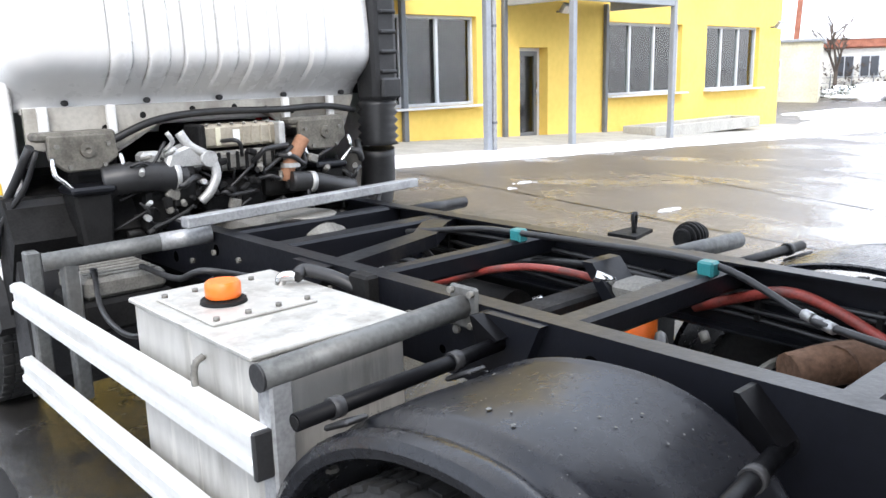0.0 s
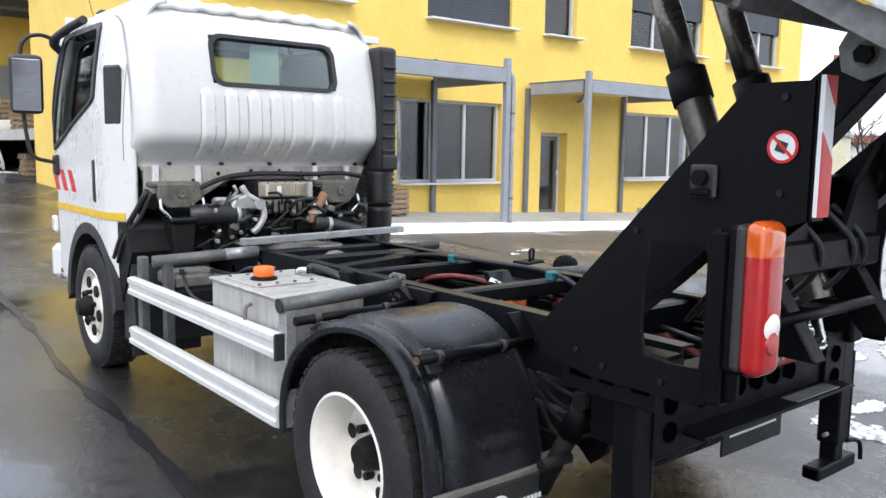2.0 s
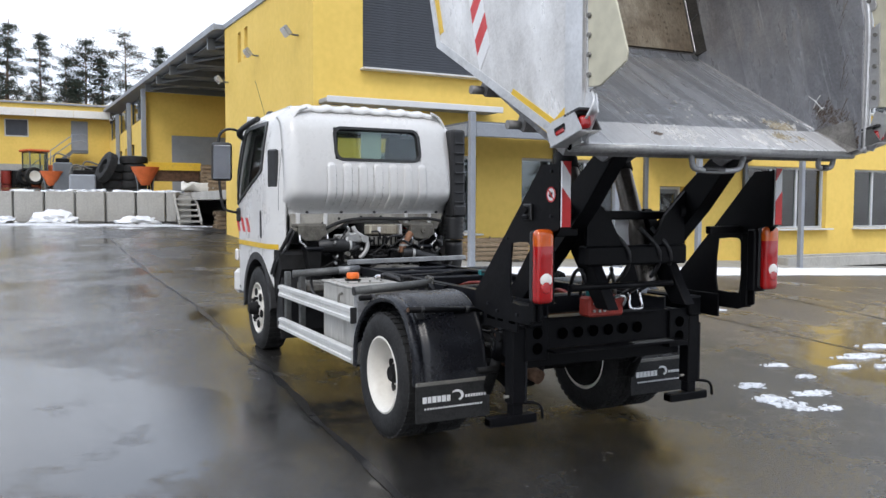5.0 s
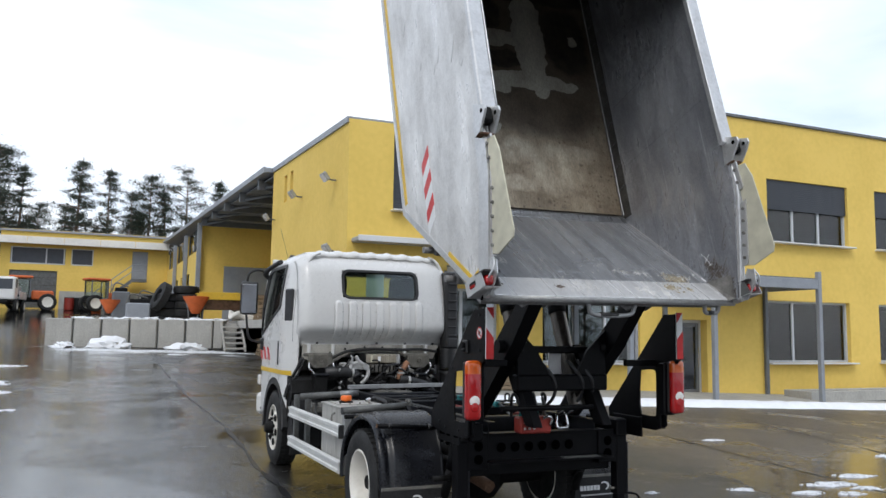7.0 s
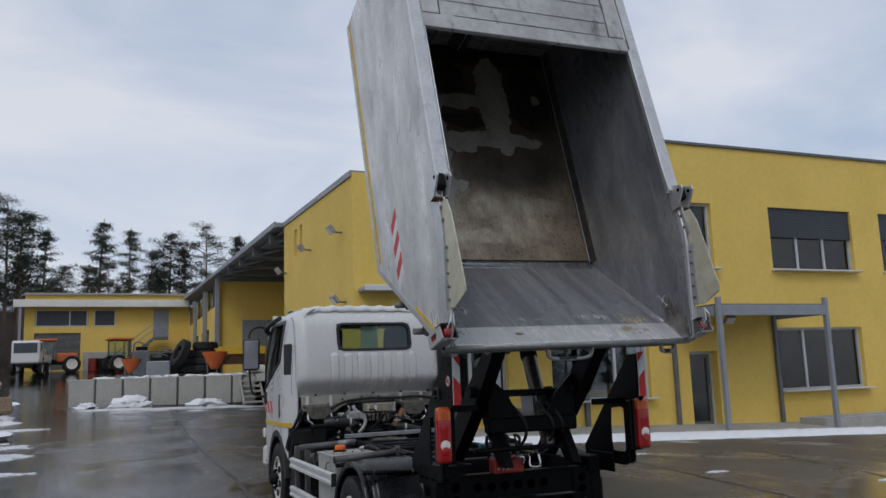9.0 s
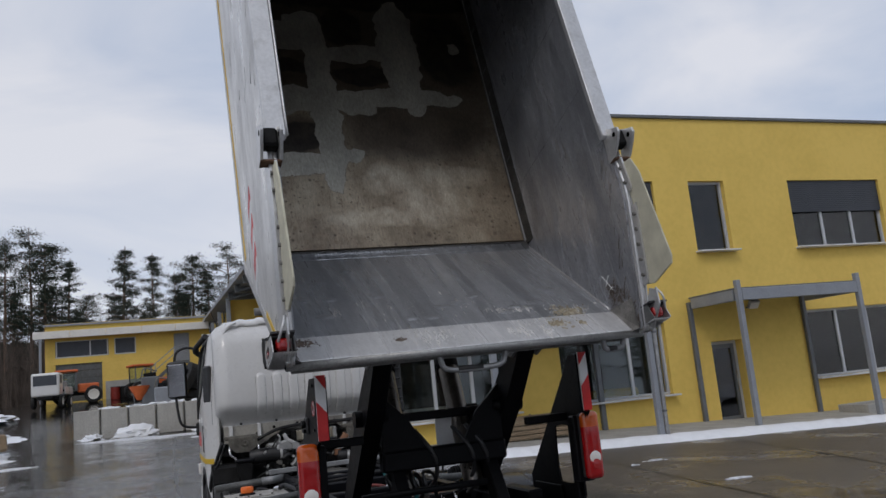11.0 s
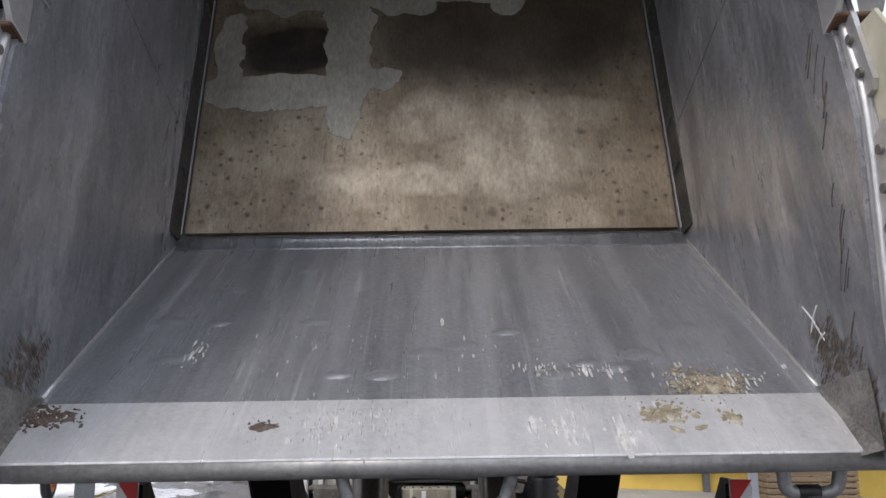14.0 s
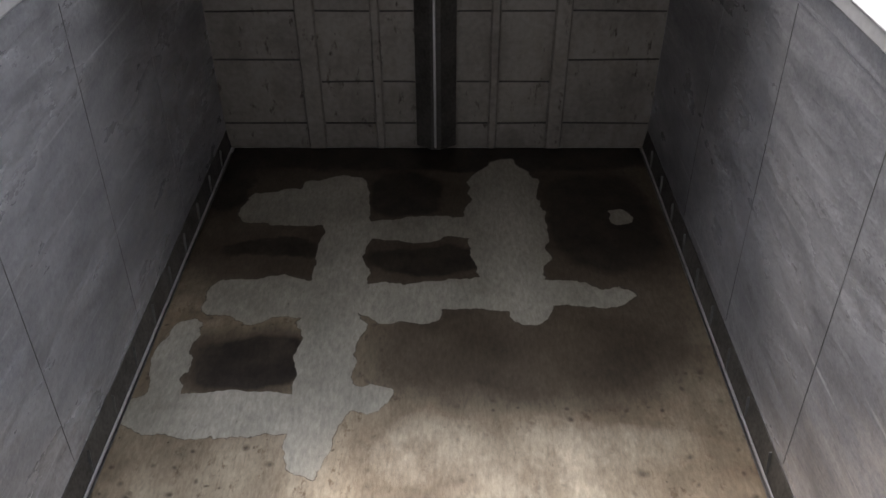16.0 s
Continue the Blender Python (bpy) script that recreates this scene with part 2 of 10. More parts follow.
def glass_material(name, tint=(0.9, 0.95, 0.95), gloss=0.02, ior=1.6):
    m = bpy.data.materials.new(name)
    m.use_nodes = True
    nd, lk = m.node_tree.nodes, m.node_tree.links
    out = nd["Material Output"]
    shine = nd.new("ShaderNodeBsdfGlossy")
    shine.inputs["Roughness"].default_value = gloss
    clear = nd.new("ShaderNodeBsdfTransparent")
    clear.inputs["Color"].default_value = (*tint, 1)
    fres = nd.new("ShaderNodeFresnel")
    fres.inputs["IOR"].default_value = ior
    mix = nd.new("ShaderNodeMixShader")
    lk.new(fres.outputs[0], mix.inputs[0])
    lk.new(clear.outputs[0], mix.inputs[1])
    lk.new(shine.outputs[0], mix.inputs[2])
    lk.new(mix.outputs[0], out.inputs["Surface"])
    return m


GLASS = glass_material("window_glass", (0.72, 0.78, 0.78), 0.015, 1.7)
CAB_GLASS = glass_material("cab_glass", (0.8, 0.87, 0.84))
# near-black colour paints the darkness inside holes onto flush discs and plates
VOID = material("black_opening", (0.0012, 0.0012, 0.0012), 0.95, vary=0.1, scale=9.0, spec=0.0)
RUST = dirtied(material("rusty_steel", (0.13, 0.07, 0.04), 0.85, vary=0.4, scale=7.0, bump=0.3), (0.05, 0.035, 0.025), 0.7, 5.0, 0.2)


def blobs(m_nodes, links, vec, items, soft):
    """The greatest of several elliptic fields (cx, cy, rx, ry), each 1 in its middle and 0 on its rim."""
    sep = m_nodes.new("ShaderNodeSeparateXYZ")
    links.new(vec, sep.inputs[0])
    best = None
    for cx, cy, rx, ry in items:
        total = None
        for axis, c, r in ((0, cx, rx), (1, cy, ry)):
            d = m_nodes.new("ShaderNodeMath")
            d.operation = "SUBTRACT"
            links.new(sep.outputs[axis], d.inputs[0])
            d.inputs[1].default_value = c
            q = m_nodes.new("ShaderNodeMath")
            q.operation = "DIVIDE"
            links.new(d.outputs[0], q.inputs[0])
            q.inputs[1].default_value = r
            p = m_nodes.new("ShaderNodeMath")
            p.operation = "POWER"
            a = m_nodes.new("ShaderNodeMath")
            a.operation = "ABSOLUTE"
            links.new(q.outputs[0], a.inputs[0])
            links.new(a.outputs[0], p.inputs[0])
            p.inputs[1].default_value = 2.6
            if total is None:
                total = p.outputs[0]
            else:
                s = m_nodes.new("ShaderNodeMath")
                s.operation = "ADD"
                links.new(total, s.inputs[0])
                links.new(p.outputs[0], s.inputs[1])
                total = s.outputs[0]
        inv = m_nodes.new("ShaderNodeMath")
        inv.operation = "SUBTRACT"
        inv.inputs[0].default_value = 1.0
        links.new(total, inv.inputs[1])
        if best is None:
            best = inv.outputs[0]
        else:
            mx = m_nodes.new("ShaderNodeMath")
            mx.operation = "SMOOTH_MAX"
            links.new(best, mx.inputs[0])
            links.new(inv.outputs[0], mx.inputs[1])
            mx.inputs[2].default_value = 0.25
            best = mx.outputs[0]
    cut = m_nodes.new("ShaderNodeMapRange")
    cut.inputs["From Min"].default_value, cut.inputs["From Max"].default_value = 0.0, soft
    links.new(best, cut.inputs["Value"])
    return cut.outputs[0]


def wobble(nd, lk, amount, scale, detail=5.0):
    tc = nd.new("ShaderNodeTexCoord")
    n = nd.new("ShaderNodeTexNoise")
    n.inputs["Scale"].default_value, n.inputs["Detail"].default_value = scale, detail
    lk.new(tc.outputs["Object"], n.inputs["Vector"])
    ma = nd.new("ShaderNodeVectorMath")
    ma.operation = "MULTIPLY_ADD"
    lk.new(n.outputs["Color"], ma.inputs[0])
    ma.inputs[1].default_value = (amount, amount, amount)
    sub = nd.new("ShaderNodeVectorMath")
    sub.operation = "SUBTRACT"
    lk.new(tc.outputs["Object"], sub.inputs[0])
    sub.inputs[1].default_value = (amount * 0.5, amount * 0.5, amount * 0.5)
    lk.new(sub.outputs[0], ma.inputs[2])
    return ma.outputs[0]

# ---- mesh tools ----


def part(name, bm, mat, parent=None, label="", smooth=False):
    """One mesh object from a bmesh, under a thing or a part."""
    me = bpy.data.meshes.new(name)
    bmesh.ops.recalc_face_normals(bm, faces=bm.faces)
    if smooth:
        for f in bm.faces:
            f.smooth = True
    bm.to_mesh(me)
    bm.free()
    if smooth:
        me.set_sharp_from_angle(angle=radians(38))
    me.materials.append(mat)
    ob = new(name, me)
    ob.parent = parent
    return tagged(ob, label)


def thing(name, label, category, at=(0, 0, 0), turn=0.0, group="", kind="", m=None):
    ob = new(name)
    ob.empty_display_size = 0.1
    ob.matrix_basis = m if m is not None else pose(*at, 0, 0, turn)
    return tagged(ob, label, category, group, kind)


def alone(name, bm, mat, label, category, group="", kind="", smooth=False):
    """A thing that is one mesh, its origin at the middle of its foot."""
    xs = [v.co.x for v in bm.verts]
    ys = [v.co.y for v in bm.verts]
    zs = [v.co.z for v in bm.verts]
    c = Vector(((min(xs) + max(xs)) / 2, (min(ys) + max(ys)) / 2, min(zs)))
    for v in bm.verts:
        v.co -= c
    ob = part(name, bm, mat, None, "", smooth)
    ob.location = c
    return tagged(ob, label, category, group, kind)


def bm_new():
    return bmesh.new()


def add_box(bm, c, s, bevel=0.0, m=None, segs=1):
    r = bmesh.ops.create_cube(bm, size=1.0)
    vs = r["verts"]
    bmesh.ops.scale(bm, vec=s, verts=vs)
    if bevel:
        es = list({e for v in vs for e in v.link_edges})
        b = bmesh.ops.bevel(bm, geom=es, offset=min(bevel, min(s) * 0.45), segments=segs, affect="EDGES", profile=0.5)
        vs = list({v for f in b["faces"] for v in f.verts} | {v for v in vs if v.is_valid})
    mat = (m or Matrix.Identity(4))
    for v in vs:
        v.co = mat @ v.co + Vector(c)
    return bm


def box(c, s, bevel=0.0, m=None, segs=1):
    return add_box(bm_new(), c, s, bevel, m, segs)


def span(bm, a, b, bevel=0.0):
    """A box between two opposite corners."""
    c = [(p + q) / 2 for p, q in zip(a, b)]
    s = [max(abs(q - p), 1e-4) for p, q in zip(a, b)]
    return add_box(bm, c, s, bevel)


def add_rod(bm, a, b, r, r2=None, segs=14, caps=True):
    a, b = Vector(a), Vector(b)
    d = b - a
    q = d.to_track_quat("Z", "Y").to_matrix()
    r2 = r if r2 is None else r2
    ra, rb = [], []
    for i in range(segs):
        o = Vector((math.cos(2 * math.pi * i / segs), math.sin(2 * math.pi * i / segs), 0))
        ra.append(bm.verts.new(a + q @ (o * r)))
        rb.append(bm.verts.new(b + q @ (o * r2)))
    for i in range(segs):
        j = (i + 1) % segs
        bm.faces.new((ra[i], ra[j], rb[j], rb[i])).smooth = True
    if caps:
        bm.faces.new(ra[::-1])
        bm.faces.new(rb)
    return bm


def rod(a, b, r, r2=None, segs=14):
    return add_rod(bm_new(), a, b, r, r2, segs)


def smooth_path(points, n=6):
    """A Catmull-Rom path through points."""
    ps = [Vector(p) for p in points]
    ps = [ps[0] * 2 - ps[1]] + ps + [ps[-1] * 2 - ps[-2]]
    out = []
    for i in range(1, len(ps) - 2):
        p0, p1, p2, p3 = ps[i - 1 : i + 3]
        for k in range(n):
            t = k / n
            out.append(0.5 * (2 * p1 + (p2 - p0) * t + (2 * p0 - 5 * p1 + 4 * p2 - p3) * t * t + (3 * p1 - p0 - 3 * p2 + p3) * t**3))
    out.append(ps[-2])
    return out


def add_hose(bm, points, r, segs=8, n=6, ribs=0.0):
    path = smooth_path(points, n) if n > 1 else [Vector(p) for p in points]
    rings = []
    up = Vector((0.13, 0.29, 0.95)).normalized()
    for i, p in enumerate(path):
        d = (path[min(i + 1, len(path) - 1)] - path[max(i - 1, 0)]).normalized()
        x = d.cross(up)
        x = x.normalized() if x.length > 1e-4 else Vector((1, 0, 0))
        y = d.cross(x)
        rr = r * (1 + (ribs if i % 2 else -ribs))
        rings.append([bm.verts.new(p + (x * math.cos(2 * math.pi * k / segs) + y * math.sin(2 * math.pi * k / segs)) * rr) for k in range(segs)])
    for a, b in zip(rings, rings[1:]):
        for k in range(segs):
            j = (k + 1) % segs
            bm.faces.new((a[k], a[j], b[j], b[k])).smooth = True
    bm.faces.new(rings[0][::-1])
    bm.faces.new(rings[-1])
    return bm


def hose(points, r, segs=8, n=6, ribs=0.0):
    return add_hose(bm_new(), points, r, segs, n, ribs)


def add_prism(bm, poly, axis, a, b):
    """A polygon, given in the two other axes in their order, drawn out along an axis from a to b."""
    def at(p, w):
        return {"x": (w, p[0], p[1]), "y": (p[0], w, p[1]), "z": (p[0], p[1], w)}[axis]

    va = [bm.verts.new(at(p, a)) for p in poly]
    vb = [bm.verts.new(at(p, b)) for p in poly]
    n = len(poly)
    for i in range(n):
        j = (i + 1) % n
        bm.faces.new((va[i], va[j], vb[j], vb[i]))
    bm.faces.new(va[::-1])
    bm.faces.new(vb)
    return bm


def prism(poly, axis, a, b, bevel=0.0):
    bm = add_prism(bm_new(), poly, axis, a, b)
    if bevel:
        bmesh.ops.bevel(bm, geom=list(bm.edges), offset=bevel, segments=1, affect="EDGES")
    return bm


def add_ring_plate(bm, outer, inner, axis, a, b):
    """A plate with one opening: both outlines hold the same number of points."""
    def at(p, w):
        return {"x": (w, p[0], p[1]), "y": (p[0], w, p[1]), "z": (p[0], p[1], w)}[axis]

    rows = [[bm.verts.new(at(p, w)) for p in line] for w in (a, b) for line in (outer, inner)]
    n = len(outer)
    oa, ia, ob_, ib = rows
    for i in range(n):
        j = (i + 1) % n
        bm.faces.new((oa[i], oa[j], ia[j], ia[i]))
        bm.faces.new((ob_[i], ob_[j], ib[j], ib[i]))
        bm.faces.new((oa[i], oa[j], ob_[j], ob_[i]))
        bm.faces.new((ia[i], ia[j], ib[j], ib[i]))
    return bm


def add_lathe(bm, profile, centre, axis="x", segs=40):
    """A profile of (along the axis, radius) turned round the axis."""
    c = Vector(centre)
    rings = []
    for w, r in profile:
        ring = []
        for k in range(segs):
            ca, sa = math.cos(2 * math.pi * k / segs) * r, math.sin(2 * math.pi * k / segs) * r
            ring.append(bm.verts.new(c + Vector({"x": (w, ca, sa), "y": (ca, w, sa), "z": (ca, sa, w)}[axis])))
        rings.append(ring)
    for a, b in zip(rings, rings[1:]):
        for k in range(segs):
            j = (k + 1) % segs
            bm.faces.new((a[k], a[j], b[j], b[k]))
    return bm


def lathe(profile, centre, axis="x", segs=40):
    return add_lathe(bm_new(), profile, centre, axis, segs)


def wall_sheet(origin, along, length, z0, z1, thick, openings):
    """A wall with through openings (a, b, low, high); along and across are level unit vectors; across points inwards."""
    bm = bm_new()
    o, ax = Vector(origin), Vector((along[0], along[1], 0))
    nx = Vector((-along[1], along[0], 0)) * thick
    us = sorted({0.0, length, *[v for p in openings for v in p[:2] if 0 < v < length]})
    zs = sorted({z0, z1, *[v for p in openings for v in p[2:] if z0 < v < z1]})
    grid = {}

    def vert(u, z, w):
        key = (round(u, 4), round(z, 4), w)
        if key not in grid:
            grid[key] = bm.verts.new(o + ax * u + nx * w + Vector((0, 0, z)))
        return grid[key]

    def void(u, z):
        return any(a < u < b and lo < z < hi for a, b, lo, hi in openings)

    for u0, u1 in zip(us, us[1:]):
        for a, b in zip(zs, zs[1:]):
            if void((u0 + u1) / 2, (a + b) / 2):
                continue
            for w in (0, 1):
                bm.faces.new([vert(*p, w) for p in ((u0, a), (u1, a), (u1, b), (u0, b))])
    for f in [f for f in bm.faces]:
        for e in f.edges:
            if len(e.link_faces) == 1:
                v1, v2 = e.verts
                (k1,) = [k for k in grid if grid[k] is v1]
                (k2,) = [k for k in grid if grid[k] is v2]
                if k1[2] == 0 and k2[2] == 0:
                    bm.faces.new((v1, v2, vert(k2[0], k2[1], 1), vert(k1[0], k1[1], 1)))
    return bm


def clamp(v, lo, hi):
    return max(lo, min(hi, v))


def ground_z(x, y):
    """The yard falls gently towards the facade's far end and rises along the hall."""
    return 0.033 * clamp(y, -14, 62) + 0.034 * clamp(y - 26, 0, 30) - 0.036 * clamp(x - 1.2, 0, 23) - 0.004 * clamp(-x - 4, 0, 30) * clamp((y - 6) / 10, 0, 1)


# ---- ground ----
def wet_asphalt():
    m = bpy.data.materials.new("wet_asphalt")
    m.use_nodes = True
    nd, lk = m.node_tree.nodes, m.node_tree.links
    bsdf = nd["Principled BSDF"]
    tc = nd.new("ShaderNodeTexCoord")

    def noise_at(scale, detail, rough=0.5, dist=0.0):
        n = nd.new("ShaderNodeTexNoise")
        n.inputs["Scale"].default_value, n.inputs["Detail"].default_value = scale, detail
        n.inputs["Roughness"].default_value, n.inputs["Distortion"].default_value = rough, dist
        lk.new(tc.outputs["Object"], n.inputs["Vector"])
        return n.outputs["Fac"]

    def span_of(v, a, b, lo, hi):
        r = nd.new("ShaderNodeMapRange")
        for k, x in zip(("From Min", "From Max", "To Min", "To Max"), (a, b, lo, hi)):
            r.inputs[k].default_value = x
        lk.new(v, r.inputs["Value"])
        return r.outputs[0]

    grain, mottled, film = noise_at(130, 3), noise_at(1.3, 8, 0.6), noise_at(0.42, 6, 0.55, 0.6)
    # paved slabs of a browner grey on the side of the facade
    sep = nd.new("ShaderNodeSeparateXYZ")
    lk.new(tc.outputs["Object"], sep.inputs[0])
    mixd = nd.new("ShaderNodeMath")
    mixd.operation = "MULTIPLY_ADD"
    lk.new(mottled, mixd.inputs[0])
    mixd.inputs[1].default_value = 0.8
    lk.new(sep.outputs[0], mixd.inputs[2])
    paved = span_of(mixd.outputs[0], 4.0, 4.9, 0, 1)
    dark = nd.new("ShaderNodeValToRGB")
    dark.color_ramp.elements[0].position, dark.color_ramp.elements[0].color = 0.35, (0.0095, 0.0091, 0.0087, 1)
    dark.color_ramp.elements[1].position, dark.color_ramp.elements[1].color = 0.7, (0.032, 0.0305, 0.029, 1)
    lk.new(mottled, dark.inputs["Fac"])
    brown = nd.new("ShaderNodeValToRGB")
    brown.color_ramp.elements[0].position, brown.color_ramp.elements[0].color = 0.35, (0.061, 0.049, 0.039, 1)
    brown.color_ramp.elements[1].position, brown.color_ramp.elements[1].color = 0.7, (0.1, 0.081, 0.064, 1)
    lk.new(mottled, brown.inputs["Fac"])
    mix = nd.new("ShaderNodeMix")
    mix.data_type = "RGBA"
    lk.new(paved, mix.inputs["Factor"])
    lk.new(dark.outputs[0], mix.inputs["A"])
    lk.new(brown.outputs[0], mix.inputs["B"])
    grit = nd.new("ShaderNodeMix")
    grit.data_type, grit.blend_type = "RGBA", "OVERLAY"
    grit.inputs["Factor"].default_value = 0.75
    lk.new(mix.outputs["Result"], grit.inputs["A"])
    lk.new(span_of(grain, 0.25, 0.75, 0.1, 0.9), grit.inputs["B"])
    stones = nd.new("ShaderNodeMix")
    stones.data_type, stones.blend_type = "RGBA", "OVERLAY"
    stones.inputs["Factor"].default_value = 0.8
    lk.new(grit.outputs["Result"], stones.inputs["A"])
    lk.new(span_of(noise_at(24, 9, 0.78), 0.32, 0.68, 0.05, 0.95), stones.inputs["B"])
    lk.new(stones.outputs["Result"], bsdf.inputs["Base Color"])
    wet = nd.new("ShaderNodeMath")
    wet.operation = "MULTIPLY_ADD"
    lk.new(mottled, wet.inputs[0])
    wet.inputs[1].default_value = 0.35
    lk.new(film, wet.inputs[2])
    # a sheet of melt water lies on the open side, past the truck's tail
    low = nd.new("ShaderNodeMath")
    low.operation = "MULTIPLY_ADD"
    lk.new(mottled, low.inputs[0])
    low.inputs[1].default_value = 3.0
    lk.new(sep.outputs[1], low.inputs[2])
    pool = nd.new("ShaderNodeMath")
    pool.operation = "MULTIPLY"
    slant = nd.new("ShaderNodeMath")
    slant.operation = "MULTIPLY_ADD"
    lk.new(sep.outputs[0], slant.inputs[0])
    slant.inputs[1].default_value = -0.32
    lk.new(low.outputs[0], slant.inputs[2])
    lk.new(span_of(slant.outputs[0], 1.2, 2.4, 1.0, 0.0), pool.inputs[0])
    lk.new(span_of(mixd.outputs[0], 3.9, 5.2, 0.0, 1.0), pool.inputs[1])
    soak = nd.new("ShaderNodeMath")
    soak.operation = "MULTIPLY_ADD"
    lk.new(pool.outputs[0], soak.inputs[0])
    soak.inputs[1].default_value = 0.42
    lk.new(wet.outputs[0], soak.inputs[2])
    lean = nd.new("ShaderNodeMath")
    lk.new(soak.outputs[0], lean.inputs[0])
    lk.new(span_of(mixd.outputs[0], -5.0, 3.0, 0.3, -0.12), lean.inputs[1])
    # the film of water breaks up into ragged streaks; only the lowest spots hold a mirror
    frayed = nd.new("ShaderNodeMath")
    frayed.operation = "MULTIPLY_ADD"
    lk.new(noise_at(6.5, 9, 0.68, 0.4), frayed.inputs[0])
    frayed.inputs[1].default_value = 0.34
    lk.new(lean.outputs[0], frayed.inputs[2])
    gloss = nd.new("ShaderNodeMath")
    gloss.operation = "MULTIPLY"
    lk.new(span_of(frayed.outputs[0], 0.74, 0.88, 0.4, 0.16), gloss.inputs[0])
    lk.new(span_of(frayed.outputs[0], 0.94, 0.99, 1.0, 0.4), gloss.inputs[1])
    lk.new(gloss.outputs[0], bsdf.inputs["Roughness"])
    lk.new(span_of(mixd.outputs[0], -5.0, 1.5, 0.95, 0.85), bsdf.inputs["Specular IOR Level"])
    rough_bump = nd.new("ShaderNodeBump")
    rough_bump.inputs["Distance"].default_value = 0.006
    lk.new(span_of(frayed.outputs[0], 0.75, 1.04, 0.9, 0.12), rough_bump.inputs["Strength"])
    both = nd.new("ShaderNodeMath")
    lk.new(grain, both.inputs[0])
    lk.new(noise_at(48, 4, 0.6), both.inputs[1])
    lk.new(both.outputs[0], rough_bump.inputs["Height"])
    lk.new(rough_bump.outputs[0], bsdf.inputs["Normal"])
    return m


ASPHALT = wet_asphalt()
gx = [-900, -400, -180, -90, -60] + [x for x in range(-40, 42, 2)] + [60, 90, 180, 400, 900]
gy = [-900, -300, -90, -40, -24, -14] + [y for y in range(-12, 64, 2)] + [70, 90, 150, 400, 900]
bm = bm_new()
rows = [[bm.verts.new((x, y, ground_z(x, y))) for x in gx] for y in gy]
for a, b in zip(rows, rows[1:]):
    for i in range(len(gx) - 1):
        bm.faces.new((a[i], a[i + 1], b[i + 1], b[i]))
ground = part("ground", bm, ASPHALT, None, "", True)
tagged(ground, "wet dark asphalt yard with puddles and patches of melting snow", "ground", kind="structure")


def ribbon(name, points, width, mat, label, category, lift=0.004, jag=0.0, kind="structure"):
    """A strip that lies on the ground along a path."""
    bm = bm_new()
    path = smooth_path([(x, y, 0) for x, y in points], 10)
    left, right = [], []
    for i, p in enumerate(path):
        d = (path[min(i + 1, len(path) - 1)] - path[max(i - 1, 0)]).normalized()
        s = Vector((-d.y, d.x, 0))
        w = width * (0.5 + jag * noise.noise(p * 3.1))
        o = s * jag * width * noise.noise(p * 1.3 + Vector((5, 2, 1)))
        for side, row in ((1, left), (-1, right)):
            q = p + o + s * w * side
            row.append(bm.verts.new((q.x, q.y, ground_z(q.x, q.y) + lift)))
    for i in range(len(path) - 1):
        bm.faces.new((left[i], left[i + 1], right[i + 1], right[i]))
    return tagged(part(name, bm, mat), label, category, kind=kind)


TAR = material("bitumen_joint", (0.012, 0.012, 0.013), 0.3, vary=0.3, scale=8.0)
ribbon("road_seam", [(-0.9, 24), (-1.1, 16.4), (-1.18, 10.0), (-1.11, 6.0), (-1.2, 3.1), (-1.22, 1.2), (-1.28, 0.05), (-1.4, -3.2), (-1.55, -7.5)], 0.05, TAR, "dark bitumen seam in the wet asphalt", "seam", jag=0.7)
for line in ([(5.0, -2.5), (5.15, 1.0), (5.3, 3.4), (5.55, 6.5), (5.65, 8.9)], [(6.9, -2.5), (7.5, 0.5), (8.3, 3.5), (9.3, 8.2), (9.45, 8.9)], [(9.6, -1.0), (10.4, 1.6), (11.45, 4.1), (13.2, 8.4), (13.4, 8.9)], [(13.6, 1.5), (15.3, 5.2), (16.7, 8.9)], [(17.6, 2.5), (19.6, 8.9)]):
    ribbon("paving_joint", line, 0.055, TAR, "dark joint between paved yard strips", "joint", jag=0.4)

# ---- main building: facade with openings ----
FY = 10.93
WINDOWS_LOW = [(3.25, 6.0), (7.2, 10.1), (14.45, 17.72), (18.95, 21.95)]
WINDOWS_HIGH = [(3.27, 6.05), (7.95, 10.35), (11.4, 12.5), (14.57, 17.78), (18.95, 21.95)]
DOOR = (11.38, 12.3)
openings = [(a - 2.2, b - 2.2, 0.84, 2.58) for a, b in WINDOWS_LOW] + [(a - 2.2, b - 2.2, 4.24, 6.06) for a, b in WINDOWS_HIGH if a > 7]
openings += [(3.27 - 2.2, 6.05 - 2.2, 4.3, 6.06), (DOOR[0] - 2.2, DOOR[1] - 2.2, -0.02, 1.98), (-0.01, 2.8, 6.3, 7.71)]
facade = tagged(part("wall_south", wall_sheet((2.2, FY, 0), (1, 0), 21.1, -1.0, 7.7, 0.34, openings), YELLOW), "yellow rendered facade of a two-storey office block", "wall", kind="structure")
side = wall_sheet((2.2, 19.0, 0), (0, -1), 8.07 - 0.345, -0.5, 6.22, 0.34, [(1.6, 1.95, 5.3, 6.1), (2.35, 2.7, 5.3, 6.1)])
tagged(part("wall_west", side, YELLOW), "yellow rendered end wall with narrow slit windows", "wall", kind="structure")
